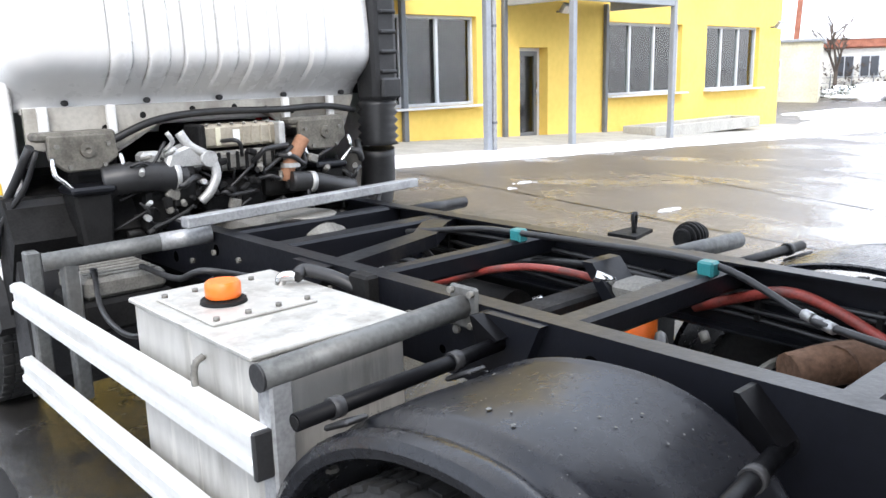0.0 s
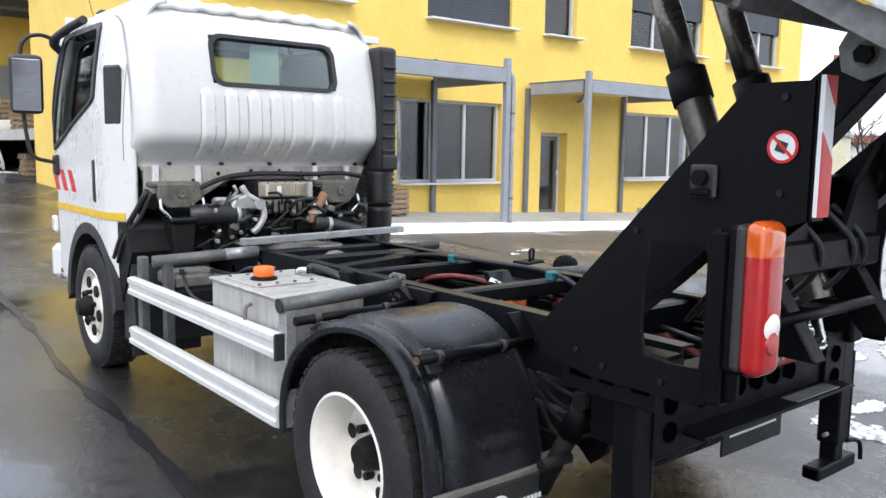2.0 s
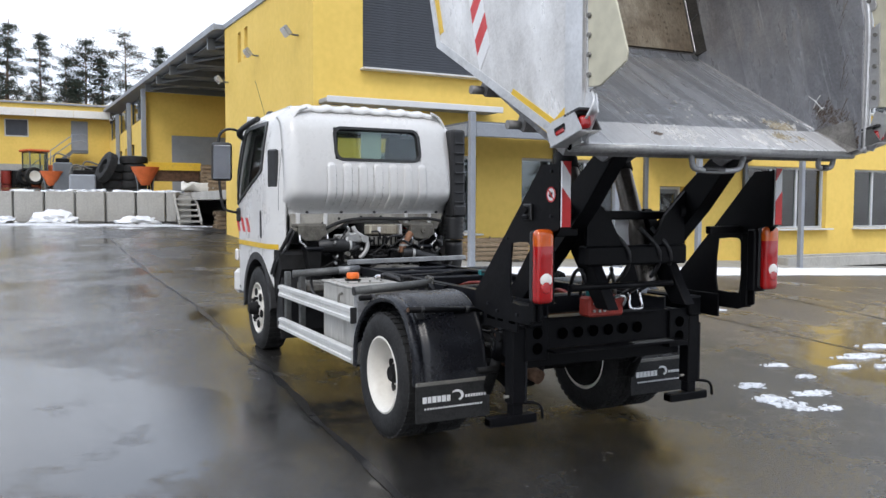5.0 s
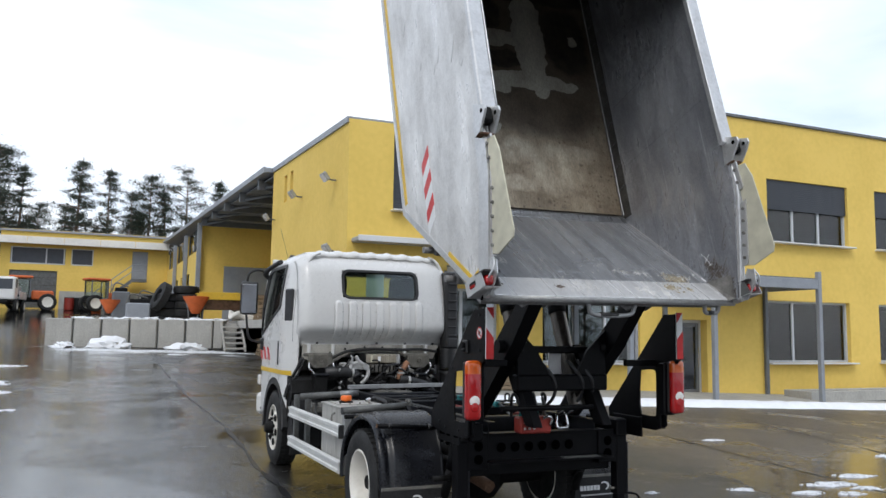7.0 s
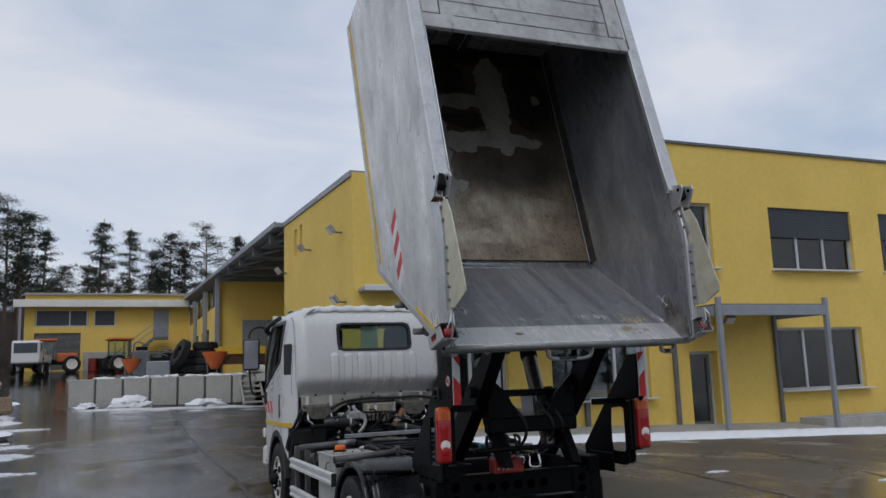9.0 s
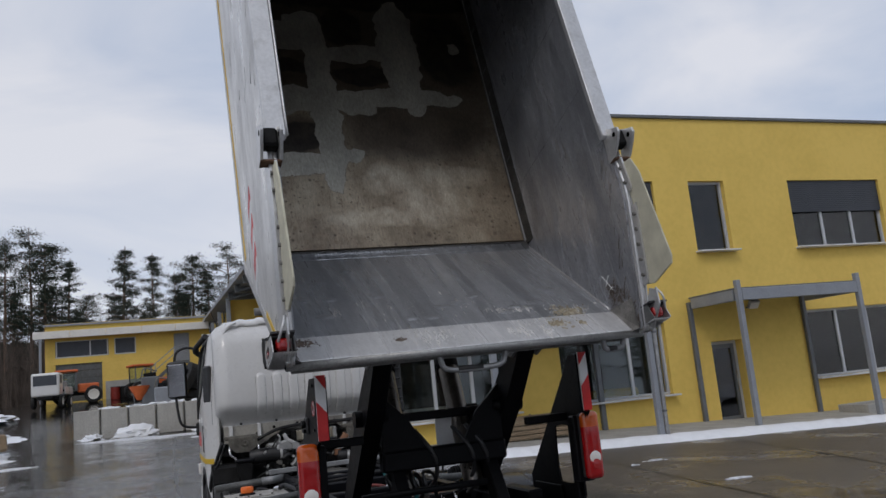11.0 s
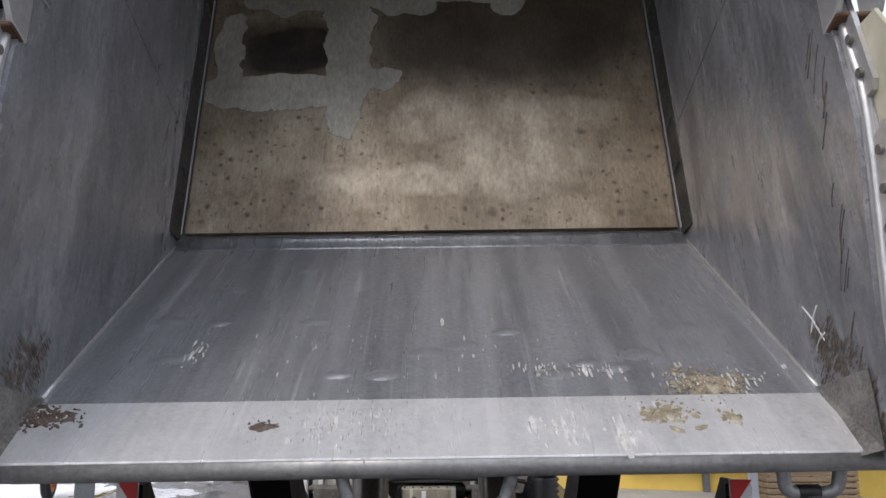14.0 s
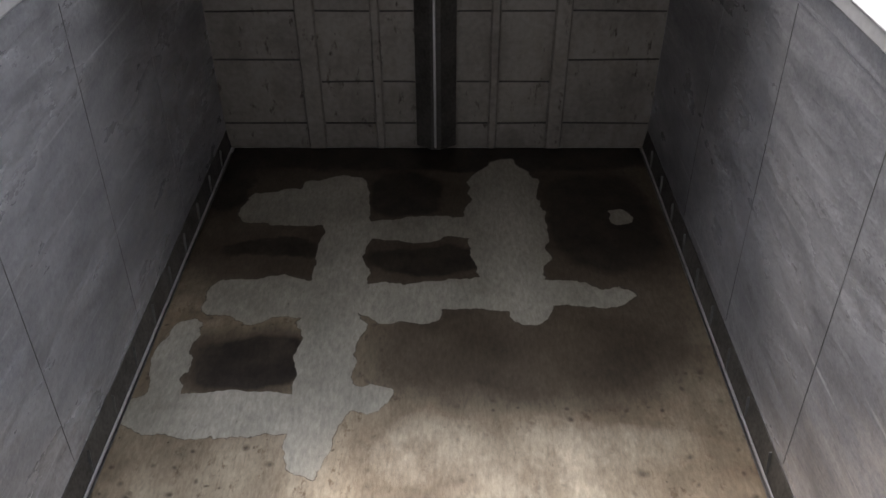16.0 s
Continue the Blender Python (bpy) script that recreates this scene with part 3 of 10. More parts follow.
tagged(part("wall_west_gable", prism([(FY + 0.35, 6.222), (19.0, 6.222), (19.0, 6.5), (FY + 0.35, 6.24)], "x", 2.2, 2.54), YELLOW), "yellow rendered wedge of wall under the sloping roof", "wall", kind="structure")
tagged(part("wall_upper_west", box((5.18, 17.9, 6.9), (0.34, 13.3, 1.32)), YELLOW), "yellow rendered wall of the raised office storey", "wall", kind="structure")
tagged(part("wall_east", box((23.13, 18.0, 3.35), (0.34, 13.4, 8.7)), YELLOW), "yellow rendered end wall of the office block", "wall", kind="structure")
tagged(part("wall_north", box((14.75, 24.9, 3.2), (16.3, 0.3, 8.4)), YELLOW), "yellow rendered back wall of the office block", "wall", kind="structure")
tagged(part("wall_inner", box((4.4, 18.85, 2.95), (4.0, 0.25, 6.8)), YELLOW), "yellow wall between the office block and the loading bay", "wall", kind="structure")
tagged(part("roof", box((14.1, 17.9, 7.62), (17.6, 13.3, 0.12)), GREY_STEEL), "flat grey roof of the office block", "roof", kind="structure")
bm = bm_new()
span(bm, (4.95, FY - 0.07, 7.7), (23.4, FY + 0.36, 7.78), 0.01)
tagged(part("trim", bm, DARK_STEEL), "thin dark metal coping along the parapet", "coping", kind="structure")
tagged(part("floor", box((12.6, 15.0, 3.55), (20.4, 7.5, 0.25)), CONCRETE), "concrete floor between the storeys", "floor", kind="structure")
tagged(part("floor", box((12.6, 17.6, -0.16), (20.4, 12.9, 0.2)), CONCRETE), "concrete ground floor", "floor", kind="structure")
tagged(part("wall_inner", box((4.75, 15.6, 2.7), (4.7, 0.2, 6.6)), ROOM_DARK), "inner wall coloured dark for the dim rooms behind the office windows", "wall", kind="structure")
tagged(part("wall_inner", box((14.9, 15.6, 3.4), (15.5, 0.2, 8.0)), ROOM_DARK), "inner wall coloured dark for the dim rooms behind the office windows", "wall", kind="structure")


def window(a, b, lo, hi, number, shut=0.0, panes=3):
    """A grey framed window in the facade with its sill, casements, panes and roller shutter."""
    y = FY + 0.17
    t = thing(f"window_{number}", "grey framed office window in the yellow facade" + (" with its dark shutter half down" if 0 < shut < 1 else " behind a closed dark shutter" if shut == 1 else ""), "window", ((a + b) / 2, y, lo), kind="structure")
    w, h = b - a, hi - lo
    f = 0.06
    bm = bm_new()
    for s in (-1, 1):
        add_box(bm, (s * (w / 2 - f / 2), 0, h / 2), (f, 0.09, h), 0.006)
    add_box(bm, (0, 0, f / 2), (w - 2 * f, 0.09, f), 0.006)
    add_box(bm, (0, 0, h - f / 2), (w - 2 * f, 0.09, f), 0.006)
    part("window_frame", bm, WIN_FRAME, t)
    step = (w - 2 * f) / panes
    for k in range(1, panes):
        part("mullion", box((-w / 2 + f + k * step, 0, h / 2), (0.075, 0.085, h - 2 * f), 0.006), WIN_FRAME, t)
    for k in range(panes):
        p = part("pane", box((-w / 2 + f + (k + 0.5) * step, 0.01, h / 2), (step - 0.076, 0.012, h - 2 * f)), GLASS, t)
        p.visible_shadow = False
    bm = box((0, -0.235, -0.02), (w + 0.12, 0.34, 0.04), 0.008)
    part("window_sill", bm, SILL, t)
    if shut:
        sh = part("shutter", box((0, -0.085, h - h * shut / 2), (w - 0.02, 0.02, h * shut - 0.02)), SHUTTER, t, "dark grey roller shutter")
        n = int(h * shut / 0.055)
        slat = None
        for k in range(n):
            if slat is None:
                bm = box((0, 0, 0), (w - 0.03, 0.014, 0.046), 0.005)
                slat = part("slat", bm, SHUTTER, sh)
                slat.location = (0, -0.1, h - 0.03)
            else:
                o = new("slat", slat.data)
                o.parent = sh
                o.location = (0, -0.1, h - 0.03 - k * 0.055)
    return t


num = 1
for a, b in WINDOWS_LOW:
    window(a, b, 0.84, 2.58, num)
    num += 1
for (a, b), shut in zip(WINDOWS_HIGH, (1.0, 1.0, 0.0, 0.48, 0.45)):
    window(a, b, 4.3 if a < 4 else 4.24, 6.06, num, shut, 1 if b - a < 1.5 else 3)
    num += 1

# things that show behind the panes
for x, s, z, mat in ((8.0, (0.5, 0.4, 0.5), 0.7, ENGINE_DARK), (9.3, (1.3, 0.6, 0.5), 0.62, YELLOW_PAINT), (15.4, (0.9, 0.5, 0.6), 0.7, SHUTTER), (16.9, (0.5, 0.5, 0.9), 0.7, WHITE_WALL), (4.6, (1.4, 0.6, 0.5), 0.65, WHITE_WALL)):
    base = thing("display_cabinet", "low cabinet with goods behind the office window", "cabinet", (x, FY + 1.5, -0.06))
    part("body", box((0, 0, z / 2), (s[0] + 0.3, s[1] + 0.2, z), 0.02), DARK_STEEL, base)
    part("goods", box((0, 0, z + s[2] / 2), s, 0.06), mat, base)

# entrance door in its recess
door = thing("door_1", "grey framed glass entrance door in a yellow recess", "door", (DOOR[0], FY + 0.28, -0.02), kind="structure")
w = DOOR[1] - DOOR[0]
bm = bm_new()
for x in (0.035, w - 0.035):
    add_box(bm, (x, 0, 1.0), (0.07, 0.07, 1.995), 0.006)
add_box(bm, (w / 2, 0, 1.96), (w - 0.14, 0.07, 0.07), 0.006)
part("door_frame", bm, WIN_FRAME, door)
leaf = bm_new()
for x in (0.12, w - 0.12):
    add_box(leaf, (x, -0.005, 0.97), (0.1, 0.05, 1.9), 0.006)
for z in (0.09, 1.88):
    add_box(leaf, (w / 2, -0.005, z), (w - 0.34, 0.05, 0.12), 0.006)
leaf = part("door_leaf", leaf, DARK_STEEL, door)
part("pane", box((w / 2, 0, 0.98), (w - 0.34, 0.012, 1.68)), GLASS, leaf).visible_shadow = False
part("door_handle", rod((w - 0.13, -0.07, 0.75), (w - 0.13, -0.07, 1.25), 0.014, segs=8), CHROME, leaf, "upright steel pull handle")


def canopy(x0, x1, name_label, posts_front, front_y=9.06):
    t = thing("entrance_canopy", name_label, "canopy", ((x0 + x1) / 2, front_y, -0.1))
    ox, oy, oz = t.location
    for x in posts_front:
        part("post", box((x - ox, 0, 1.675), (0.12, 0.12, 3.35), 0.012), GREY_STEEL, t)
    for x in (x0, x1):
        part("wall_post", box((x - ox, FY - 0.06 - oy, 1.57), (0.11, 0.1, 3.0), 0.01), DARK_STEEL, t)
        part("side_beam", box((x - ox, (FY - 0.12 - oy + 0.06) / 2, 3.02), (0.11, FY - oy - 0.32, 0.24), 0.01), GREY_STEEL, t)
    part("front_beam", box(((x0 + x1) / 2 - ox, -0.002, 3.02), (x1 - x0 - 0.13, 0.115, 0.26), 0.01), GREY_STEEL, t)
    part("deck", box(((x0 + x1) / 2 - ox, (FY - oy) / 2, 3.17), (x1 - x0 + 0.02, FY - oy - 0.16, 0.04)), DARK_STEEL, t)
    return t


canopy(10.86, 14.34, "grey steel canopy on posts over the entrance", (10.86, 14.34))
canopy(4.6, 8.1, "grey steel canopy on posts beside the entrance", (4.6, 8.1), 8.66)
t = thing("downpipe", "round grey metal downpipe on a canopy post", "downpipe", (8.22, 8.62, ground_z(8.22, 8.62)))
part("pipe", hose([(0.0, 0, 0.05), (0, 0, 1.5), (0, 0, 2.75), (-0.05, 0.04, 2.95), (-0.14, 0.1, 3.1)], 0.045, 10), GALVANISED, t)
for z in (0.6, 2.2):
    part("bracket", lathe([(-0.02, 0.055), (0.02, 0.055)], (0, 0, z), "z", 12), DARK_STEEL, t)
t = thing("downpipe", "dark square downpipe on the yellow facade", "downpipe", (8.14, FY - 0.05, ground_z(8.14, FY)))
part("pipe", box((0, 0, 1.65), (0.085, 0.07, 3.3), 0.012), DARK_STEEL, t)
for z in (0.7, 2.4):
    part("bracket", box((0, 0.0, z), (0.11, 0.085, 0.04), 0.006), GREY_STEEL, t)
awn = thing("awning_box", "flat grey awning slab under the upper window", "awning", (4.3, 10.6, 3.42))
part("slab", box((0, 0.04, 0.13), (4.0, 0.56, 0.1), 0.02), CONCRETE, awn)
part("fascia", box((0, -0.262, 0.13), (4.04, 0.04, 0.13), 0.01), SILL, awn)


def floodlight(at, turn, label):
    t = thing("floodlight", label, "floodlight", at, turn, "floodlights on the yellow walls")
    part("arm", hose([(0, 0.16, 0), (0, 0.04, 0), (0, -0.06, 0.03)], 0.02, 8, 3), DARK_STEEL, t)
    m = Matrix.Rotation(radians(38), 3, "X").to_4x4()
    part("housing", box((0, -0.12, 0.06), (0.3, 0.1, 0.22), 0.02, m), GALVANISED, t)
    part("lens", box((0, -0.155, 0.015), (0.26, 0.012, 0.18), 0.004, m), CLEAR_LENS, t)
    return t


for y, z in ((11.9, 5.05), (15.2, 5.15), (18.6, 4.95), (11.6, 3.35)):
    floodlight((2.05, y, z), 90 + 180, "small grey floodlight on the yellow end wall")
for x, z in ((12.6, 2.75), (22.6, 2.6)):
    floodlight((x, FY - 0.15, z), 0, "small grey floodlight on the yellow facade")

# kerb with its line of snow, the planter edge and the slatted box before the facade
bm = bm_new()
for x in range(2, 24):
    a, b = ground_z(x, 8.7), ground_z(x + 1, 8.7)
    vs = []
    for xx, g in ((x, a), (x + 1, b)):
        for y in (8.62, 8.78):
            for h in (-0.1, 0.11):
                vs.append(bm.verts.new((xx, y, g + h)))
    for q in ((0, 1, 5, 4), (2, 3, 7, 6), (1, 3, 7, 5)):
        bm.faces.new([vs[i] for i in q])
    bm.faces.new([vs[i] for i in (1, 3, 2, 0)])
tagged(part("kerb", bm, CONCRETE), "pale concrete kerb along the facade", "kerb", kind="structure")
bm = bm_new()
rows = []
for i in range(110):
    x = 2.2 + i * 0.2
    ww = 0.34 + 0.14 * noise.noise(Vector((x * 0.7, 1, 0)))
    rows.append([bm.verts.new((x, 8.58 + (k - 2) * ww / 2 + 0.05 * noise.noise(Vector((x * 2.2, k, 3))), ground_z(x, 8.58) + (0.0, 0.1, 0.14, 0.13, 0.0)[k] + 0.03 * noise.noise(Vector((x * 3, k, 0))) - (0.02 if k in (0, 4) else 0))) for k in range(5)])
for a, b in zip(rows, rows[1:]):
    for k in range(4):
        bm.faces.new((a[k], a[k + 1], b[k + 1], b[k]))
tagged(part("snow_ridge", bm, SNOW, None, "", True), "long thin ridge of white snow along the kerb", "snow", kind="stuff")
bm = bm_new()
for i in range(22):
    x0, x1 = 2.2 + i * 0.96, 2.2 + (i + 1) * 0.96
    vs = [bm.verts.new((x, y, ground_z(x, y) + 0.1)) for x, y in ((x0, 8.78), (x1, 8.78), (x1, FY), (x0, FY))]
    bm.faces.new(vs)
tagged(part("pavement", bm, CONCRETE), "narrow concrete pavement before the facade", "pavement", kind="structure")
pl = thing("planter", "low concrete planter edge with old snow before the facade", "planter", (17.0, 9.95, ground_z(17, 9.95) + 0.1))
for c, s in (((0, -0.35, 0.14), (5.0, 0.12, 0.28)), ((-2.44, 0.05, 0.14), (0.12, 0.68, 0.28)), ((2.44, 0.05, 0.14), (0.12, 0.68, 0.28)), ((0, 0.45, 0.14), (5.0, 0.12, 0.28))):
    part("edge", box(c, s, 0.015), CONCRETE, pl)
part("soil", box((0, 0.05, 0.1), (4.74, 0.66, 0.18)), MUD, pl)


def slatted_box(at, turn):
    t = thing("slatted_box", "weathered slatted wooden box before the yellow facade", "box", at, turn)
    for k in range(5):
        z = 0.08 + k * 0.095
        for y in (-0.24, 0.24):
            part("slat", box((0, y, z), (1.5, 0.025, 0.075), 0.006), WOOD, t)
        for x in (-0.737, 0.737):
            part("end_slat", box((x, 0, z), (0.025, 0.452, 0.075), 0.006), WOOD, t)
    for x in (-0.7, 0.0, 0.7):
        for y in (-0.205, 0.205):
            part("post", box((x, y, 0.26), (0.045, 0.045, 0.52), 0.006), WOOD, t)
    part("soil", box((0, 0, 0.2), (1.4, 0.36, 0.38)), MUD, t)
    return t


slatted_box((6.05, 10.2, ground_z(6.05, 10.2) + 0.1), 0)

# ---- the truck ----
truck = thing("tipper_truck", "white cab-over municipal tipper truck with its aluminium body raised high", "truck", (0, 0, 0))


def sheet(us, vs, fn, hole=lambda u, v: False):
    """A surface over a grid of two parameters, with cells left out where hole is true."""
    bm = bm_new()
    grid = {}

    def vert(i, j):
        if (i, j) not in grid:
            grid[i, j] = bm.verts.new(fn(us[i], vs[j]))
        return grid[i, j]

    for i in range(len(us) - 1):
        for j in range(len(vs) - 1):
            if not hole((us[i] + us[i + 1]) / 2, (vs[j] + vs[j + 1]) / 2):
                bm.faces.new((vert(i, j), vert(i + 1, j), vert(i + 1, j + 1), vert(i, j + 1)))
    return bm


def steps(a, b, n, *extra):
    return sorted({round(a + (b - a) * i / n, 5) for i in range(n + 1)} | set(extra))


def solid(ob, thick, offset=1.0):
    md = ob.modifiers.new("thickness", "SOLIDIFY")
    md.thickness, md.offset = thick, offset
    return ob


def lerp_profile(table, v):
    for (a, x), (b, y) in zip(table, table[1:]):
        if a <= v <= b:
            i = table.index((a, x))
            k0 = (y - table[i - 1][1]) / (b - table[i - 1][0]) if i else (y - x) / (b - a)
            k1 = (table[i + 2][1] - x) / (table[i + 2][0] - a) if i + 2 < len(table) else (y - x) / (b - a)
            h, t = b - a, (v - a) / (b - a)
            return x * (2 * t**3 - 3 * t * t + 1) + y * (3 * t * t - 2 * t**3) + h * (k0 * (t**3 - 2 * t * t + t) + k1 * (t**3 - t * t))
    return table[0][1] if v < table[0][0] else table[-1][1]


CX, HALF, HB = -0.10, 0.93, 0.83
BACK = [(1.38, 2.30), (1.43, 2.28), (1.55, 2.135), (1.62, 2.115), (1.85, 2.135), (2.1, 2.19), (2.235, 2.25), (2.335, 2.36)]
WX0, WX1, WZ0, WZ1 = -0.49, 0.365, 1.885, 2.17


def cab_back(u, v):
    y = lerp_profile(BACK, v)
    edge = max(0.0, abs(u - CX) - (HB - 0.12)) / 0.12
    y += 0.11 * (1 - math.sqrt(max(0.0, 1 - min(edge, 1) ** 2)))
    k = (u + 0.535) / 0.151
    near = abs(k - round(k)) * 0.151
    if 0 <= round(k) <= 6:
        round_top = 1.845 - 0.02 * (near / 0.034) ** 2
        y -= 0.02 * clamp((round_top - v) / 0.016, 0, 1) * clamp((v - 1.43) / 0.05, 0, 1) * clamp((0.036 - near) / 0.011, 0, 1)
    z = v - 0.10 * max(0.0, edge) ** 2 * clamp((v - 2.2) / 0.2, 0, 1)
    return (u, y, z)


us = steps(CX - HB, CX + HB, 230, WX0, WX1)
vs = steps(1.38, 2.335, 56, WZ0, WZ1)
shell = solid(part("cab_back_panel", sheet(us, vs, cab_back, lambda u, v: WX0 < u < WX1 and WZ0 < v < WZ1), WHITE_PAINT, truck, "white pressed rear panel with upright ribs", True), 0.02)
part("lower_flange", box((CX, 2.29, 1.375), (1.56, 0.05, 0.035), 0.01), WHITE_PAINT, shell)
for k in range(5):
    part("bolt", rod((CX - 0.62 + k * 0.33, 2.27, 1.405), (CX - 0.62 + k * 0.33, 2.245, 1.405), 0.012, segs=8), SLATE_PLASTIC, shell)


def rounded(w0, w1, z0, z1, r, n=6):
    out = []
    for cx, cz, a0 in ((w1 - r, z1 - r, 0), (w0 + r, z1 - r, 90), (w0 + r, z0 + r, 180), (w1 - r, z0 + r, 270)):
        for k in range(n + 1):
            a = radians(a0 + 90 * k / n)
            out.append((cx + r * math.cos(a), cz + r * math.sin(a)))
    return out


gm = Matrix.Rotation(-math.atan2(0.075, 0.3), 4, "X")
bm = add_ring_plate(bm_new(), rounded(WX0 - 0.01, WX1 + 0.01, -0.163, 0.163, 0.085), rounded(WX0 + 0.02, WX1 - 0.02, -0.138, 0.138, 0.065), "y", -0.025, 0.03)
for v in bm.verts:
    v.co = gm @ v.co + Vector((0, 2.172, 2.028))
part("rear_window_seal", bm, SLATE_PLASTIC, shell, "black rubber window seal")
bm = prism(rounded(WX0, WX1, -0.15, 0.15, 0.06), "y", 0.0, 0.006)
for v in bm.verts:
    v.co = gm @ v.co + Vector((0, 2.170, 2.028))
part("rear_window", bm, CAB_GLASS, shell, "tinted rear window").visible_shadow = False
bm = box((-0.10, 2.235, 2.04), (0.2, 0.004, 0.27))
part("paper_sheet", bm, CARD, shell, "pale sheet of paper behind the rear window")

# cab sides with door windows, arches and details
ARCH_Y, ARCH_Z = 2.84, 0.49


def side_x(sign):
    def fn(y, z):
        x = HALF + 0.012 * math.sin((z - 0.6) * 1.6)
        x -= 0.10 * clamp((z - 1.55) / 0.85, 0, 1) ** 1.6
        if z > 2.2:
            x -= 0.11 * (1 - math.sqrt(max(0, 1 - ((z - 2.2) / 0.16) ** 2)))
        if y < 2.5:
            x -= 0.115 * ((2.5 - y) / 0.26) ** 2
        if y > 3.5:
            x -= 0.12 * ((y - 3.5) / 0.3) ** 2
        if 1.16 < z < 2.3 and 2.605 < y < 2.625:
            x -= 0.012
        return (CX + sign * x, y, z)

    return fn


# outline of the door window: (y, z)
WINDOW_LINE = [(2.66, 1.8), (2.72, 1.765), (2.86, 1.72), (3.11, 1.635), (3.33, 1.555), (3.52, 1.49), (3.565, 1.5), (3.55, 1.6), (3.44, 2.17), (3.39, 2.215), (3.28, 2.235), (2.7, 2.235), (2.665, 2.21)]


def inside(line, y, z):
    hit = False
    for (y0, z0), (y1, z1) in zip(line, line[1:] + line[:1]):
        if (z0 > z) != (z1 > z) and y < y0 + (z - z0) / (z1 - z0) * (y1 - y0):
            hit = not hit
    return hit


def scaled_line(line, f, n=4):
    cy, cz = sum(p[0] for p in line) / len(line), sum(p[1] for p in line) / len(line)
    out = []
    for (y0, z0), (y1, z1) in zip(line, line[1:] + line[:1]):
        out += [(cy + f * (y0 + (y1 - y0) * k / n - cy), cz + f * (z0 + (z1 - z0) * k / n - cz)) for k in range(n)]
    return out


def side_hole(y, z):
    front = 3.79 - max(0.0, z - 1.45) * 0.36
    if y > front:
        return True
    if z < 1.06 and y < 2.36:
        return True
    if (y - ARCH_Y) ** 2 + (z - ARCH_Z) ** 2 < 0.50**2 or (z < ARCH_Z + 0.1 and y < ARCH_Y):
        return True
    return inside(WINDOW_LINE, y, z)


for sign in (-1, 1):
    s = solid(part("cab_side", sheet(steps(2.24, 3.8, 90, 2.605, 2.625), steps(0.58, 2.36, 90), side_x(sign), side_hole), WHITE_PAINT, truck, "white cab side with door", True), 0.02, -1.0 if sign < 0 else 1.0)
    X = CX + sign * HALF
    bm = sheet(steps(2.66, 3.62, 10), steps(1.42, 2.24, 8), lambda y, z: (CX + sign * (HALF - 0.045 - 0.10 * clamp((z - 1.55) / 0.85, 0, 1) ** 1.6), y, z), lambda y, z: y > 3.78 - max(0, z - 1.45) * 0.36)
    solid(part("door_window", bm, CAB_GLASS, s, "tinted door window", True), 0.005).visible_shadow = False
    bm = add_ring_plate(bm_new(), scaled_line(WINDOW_LINE, 1.05), scaled_line(WINDOW_LINE, 0.955), "x", -0.004, 0.014)
    for v in bm.verts:
        v.co.x = side_x(sign)(v.co.y, v.co.z)[0] + sign * v.co.x
    part("window_seal", bm, SLATE_PLASTIC, s, "black rubber door window seal")
    edge = [(z, 3.79 - max(0.0, z - 1.45) * 0.36) for z in (0.66, 1.0, 1.45, 1.7, 1.95, 2.2, 2.34)]
    part("front_pillar", hose([(side_x(sign)(y, z)[0] - sign * 0.012, y + 0.012, z) for z, y in edge], 0.032, 10, 4), WHITE_PAINT, s)
    part("pillar_trim", hose([(side_x(sign)(y - 0.07, z)[0] + sign * 0.004, y - 0.07, z) for z, y in edge if z > 1.4], 0.02, 8, 3), SLATE_PLASTIC, s)
    part("mirror_bracket", hose([(X - sign * 0.04, 3.5, 2.14), (X + sign * 0.02, 3.46, 2.2), (X - sign * 0.03, 3.3, 2.27), (X - sign * 0.07, 3.05, 2.31)], 0.028, 10, 4), SLATE_PLASTIC, s, "black mirror bracket")
    arch = [(ARCH_Y + r * math.cos(radians(a)), ARCH_Z + r * math.sin(radians(a))) for r in (0.53,) for a in range(-5, 181, 10)]
    arch_in = [(ARCH_Y + 0.46 * math.cos(radians(a)), ARCH_Z + 0.46 * math.sin(radians(a))) for a in range(180, -6, -10)]
    part("wheel_arch_trim", prism(arch + arch_in, "x", X - sign * 0.14, X + sign * 0.012), SLATE_PLASTIC, s, "black plastic wheel arch trim")
    part("door_handle", box((X + sign * 0.004, 2.66, 1.29), (0.03, 0.055, 0.27), 0.012), SLATE_PLASTIC, s, "black upright door handle")
    part("air_slot", box((side_x(sign)(2.375, 1.8)[0], 2.375, 1.8), (0.035, 0.135, 0.345), 0.014, Matrix.Rotation(radians(-sign * 24), 4, "Z")), SLATE_PLASTIC, s, "black ventilation slot")
    bm = sheet(steps(2.3, 3.72, 30), steps(1.066, 1.112, 1), lambda y, z: (side_x(sign)(y, z)[0] + sign * 0.004, y, z), lambda y, z: False)
    solid(part("yellow_band", bm, YELLOW_TAPE, s, "yellow reflective band"), 0.003)
    for k in range(3):
        y = 3.06 + k * 0.2
        bm = prism([(y, 1.2), (y + 0.1, 1.2), (y + 0.2, 1.34), (y + 0.1, 1.34)], "x", X + sign * 0.006, X + sign * 0.012)
        part("warning_stripe", bm, RED_TAPE, s, "red warning stripe")
    part("corner_seam", hose([(side_x(sign)(2.3, z)[0] - sign * 0.001, 2.3, z) for z in (1.42, 1.6, 1.8, 2.0, 2.2)], 0.003, 6, 3), DULL_TUBE, s)
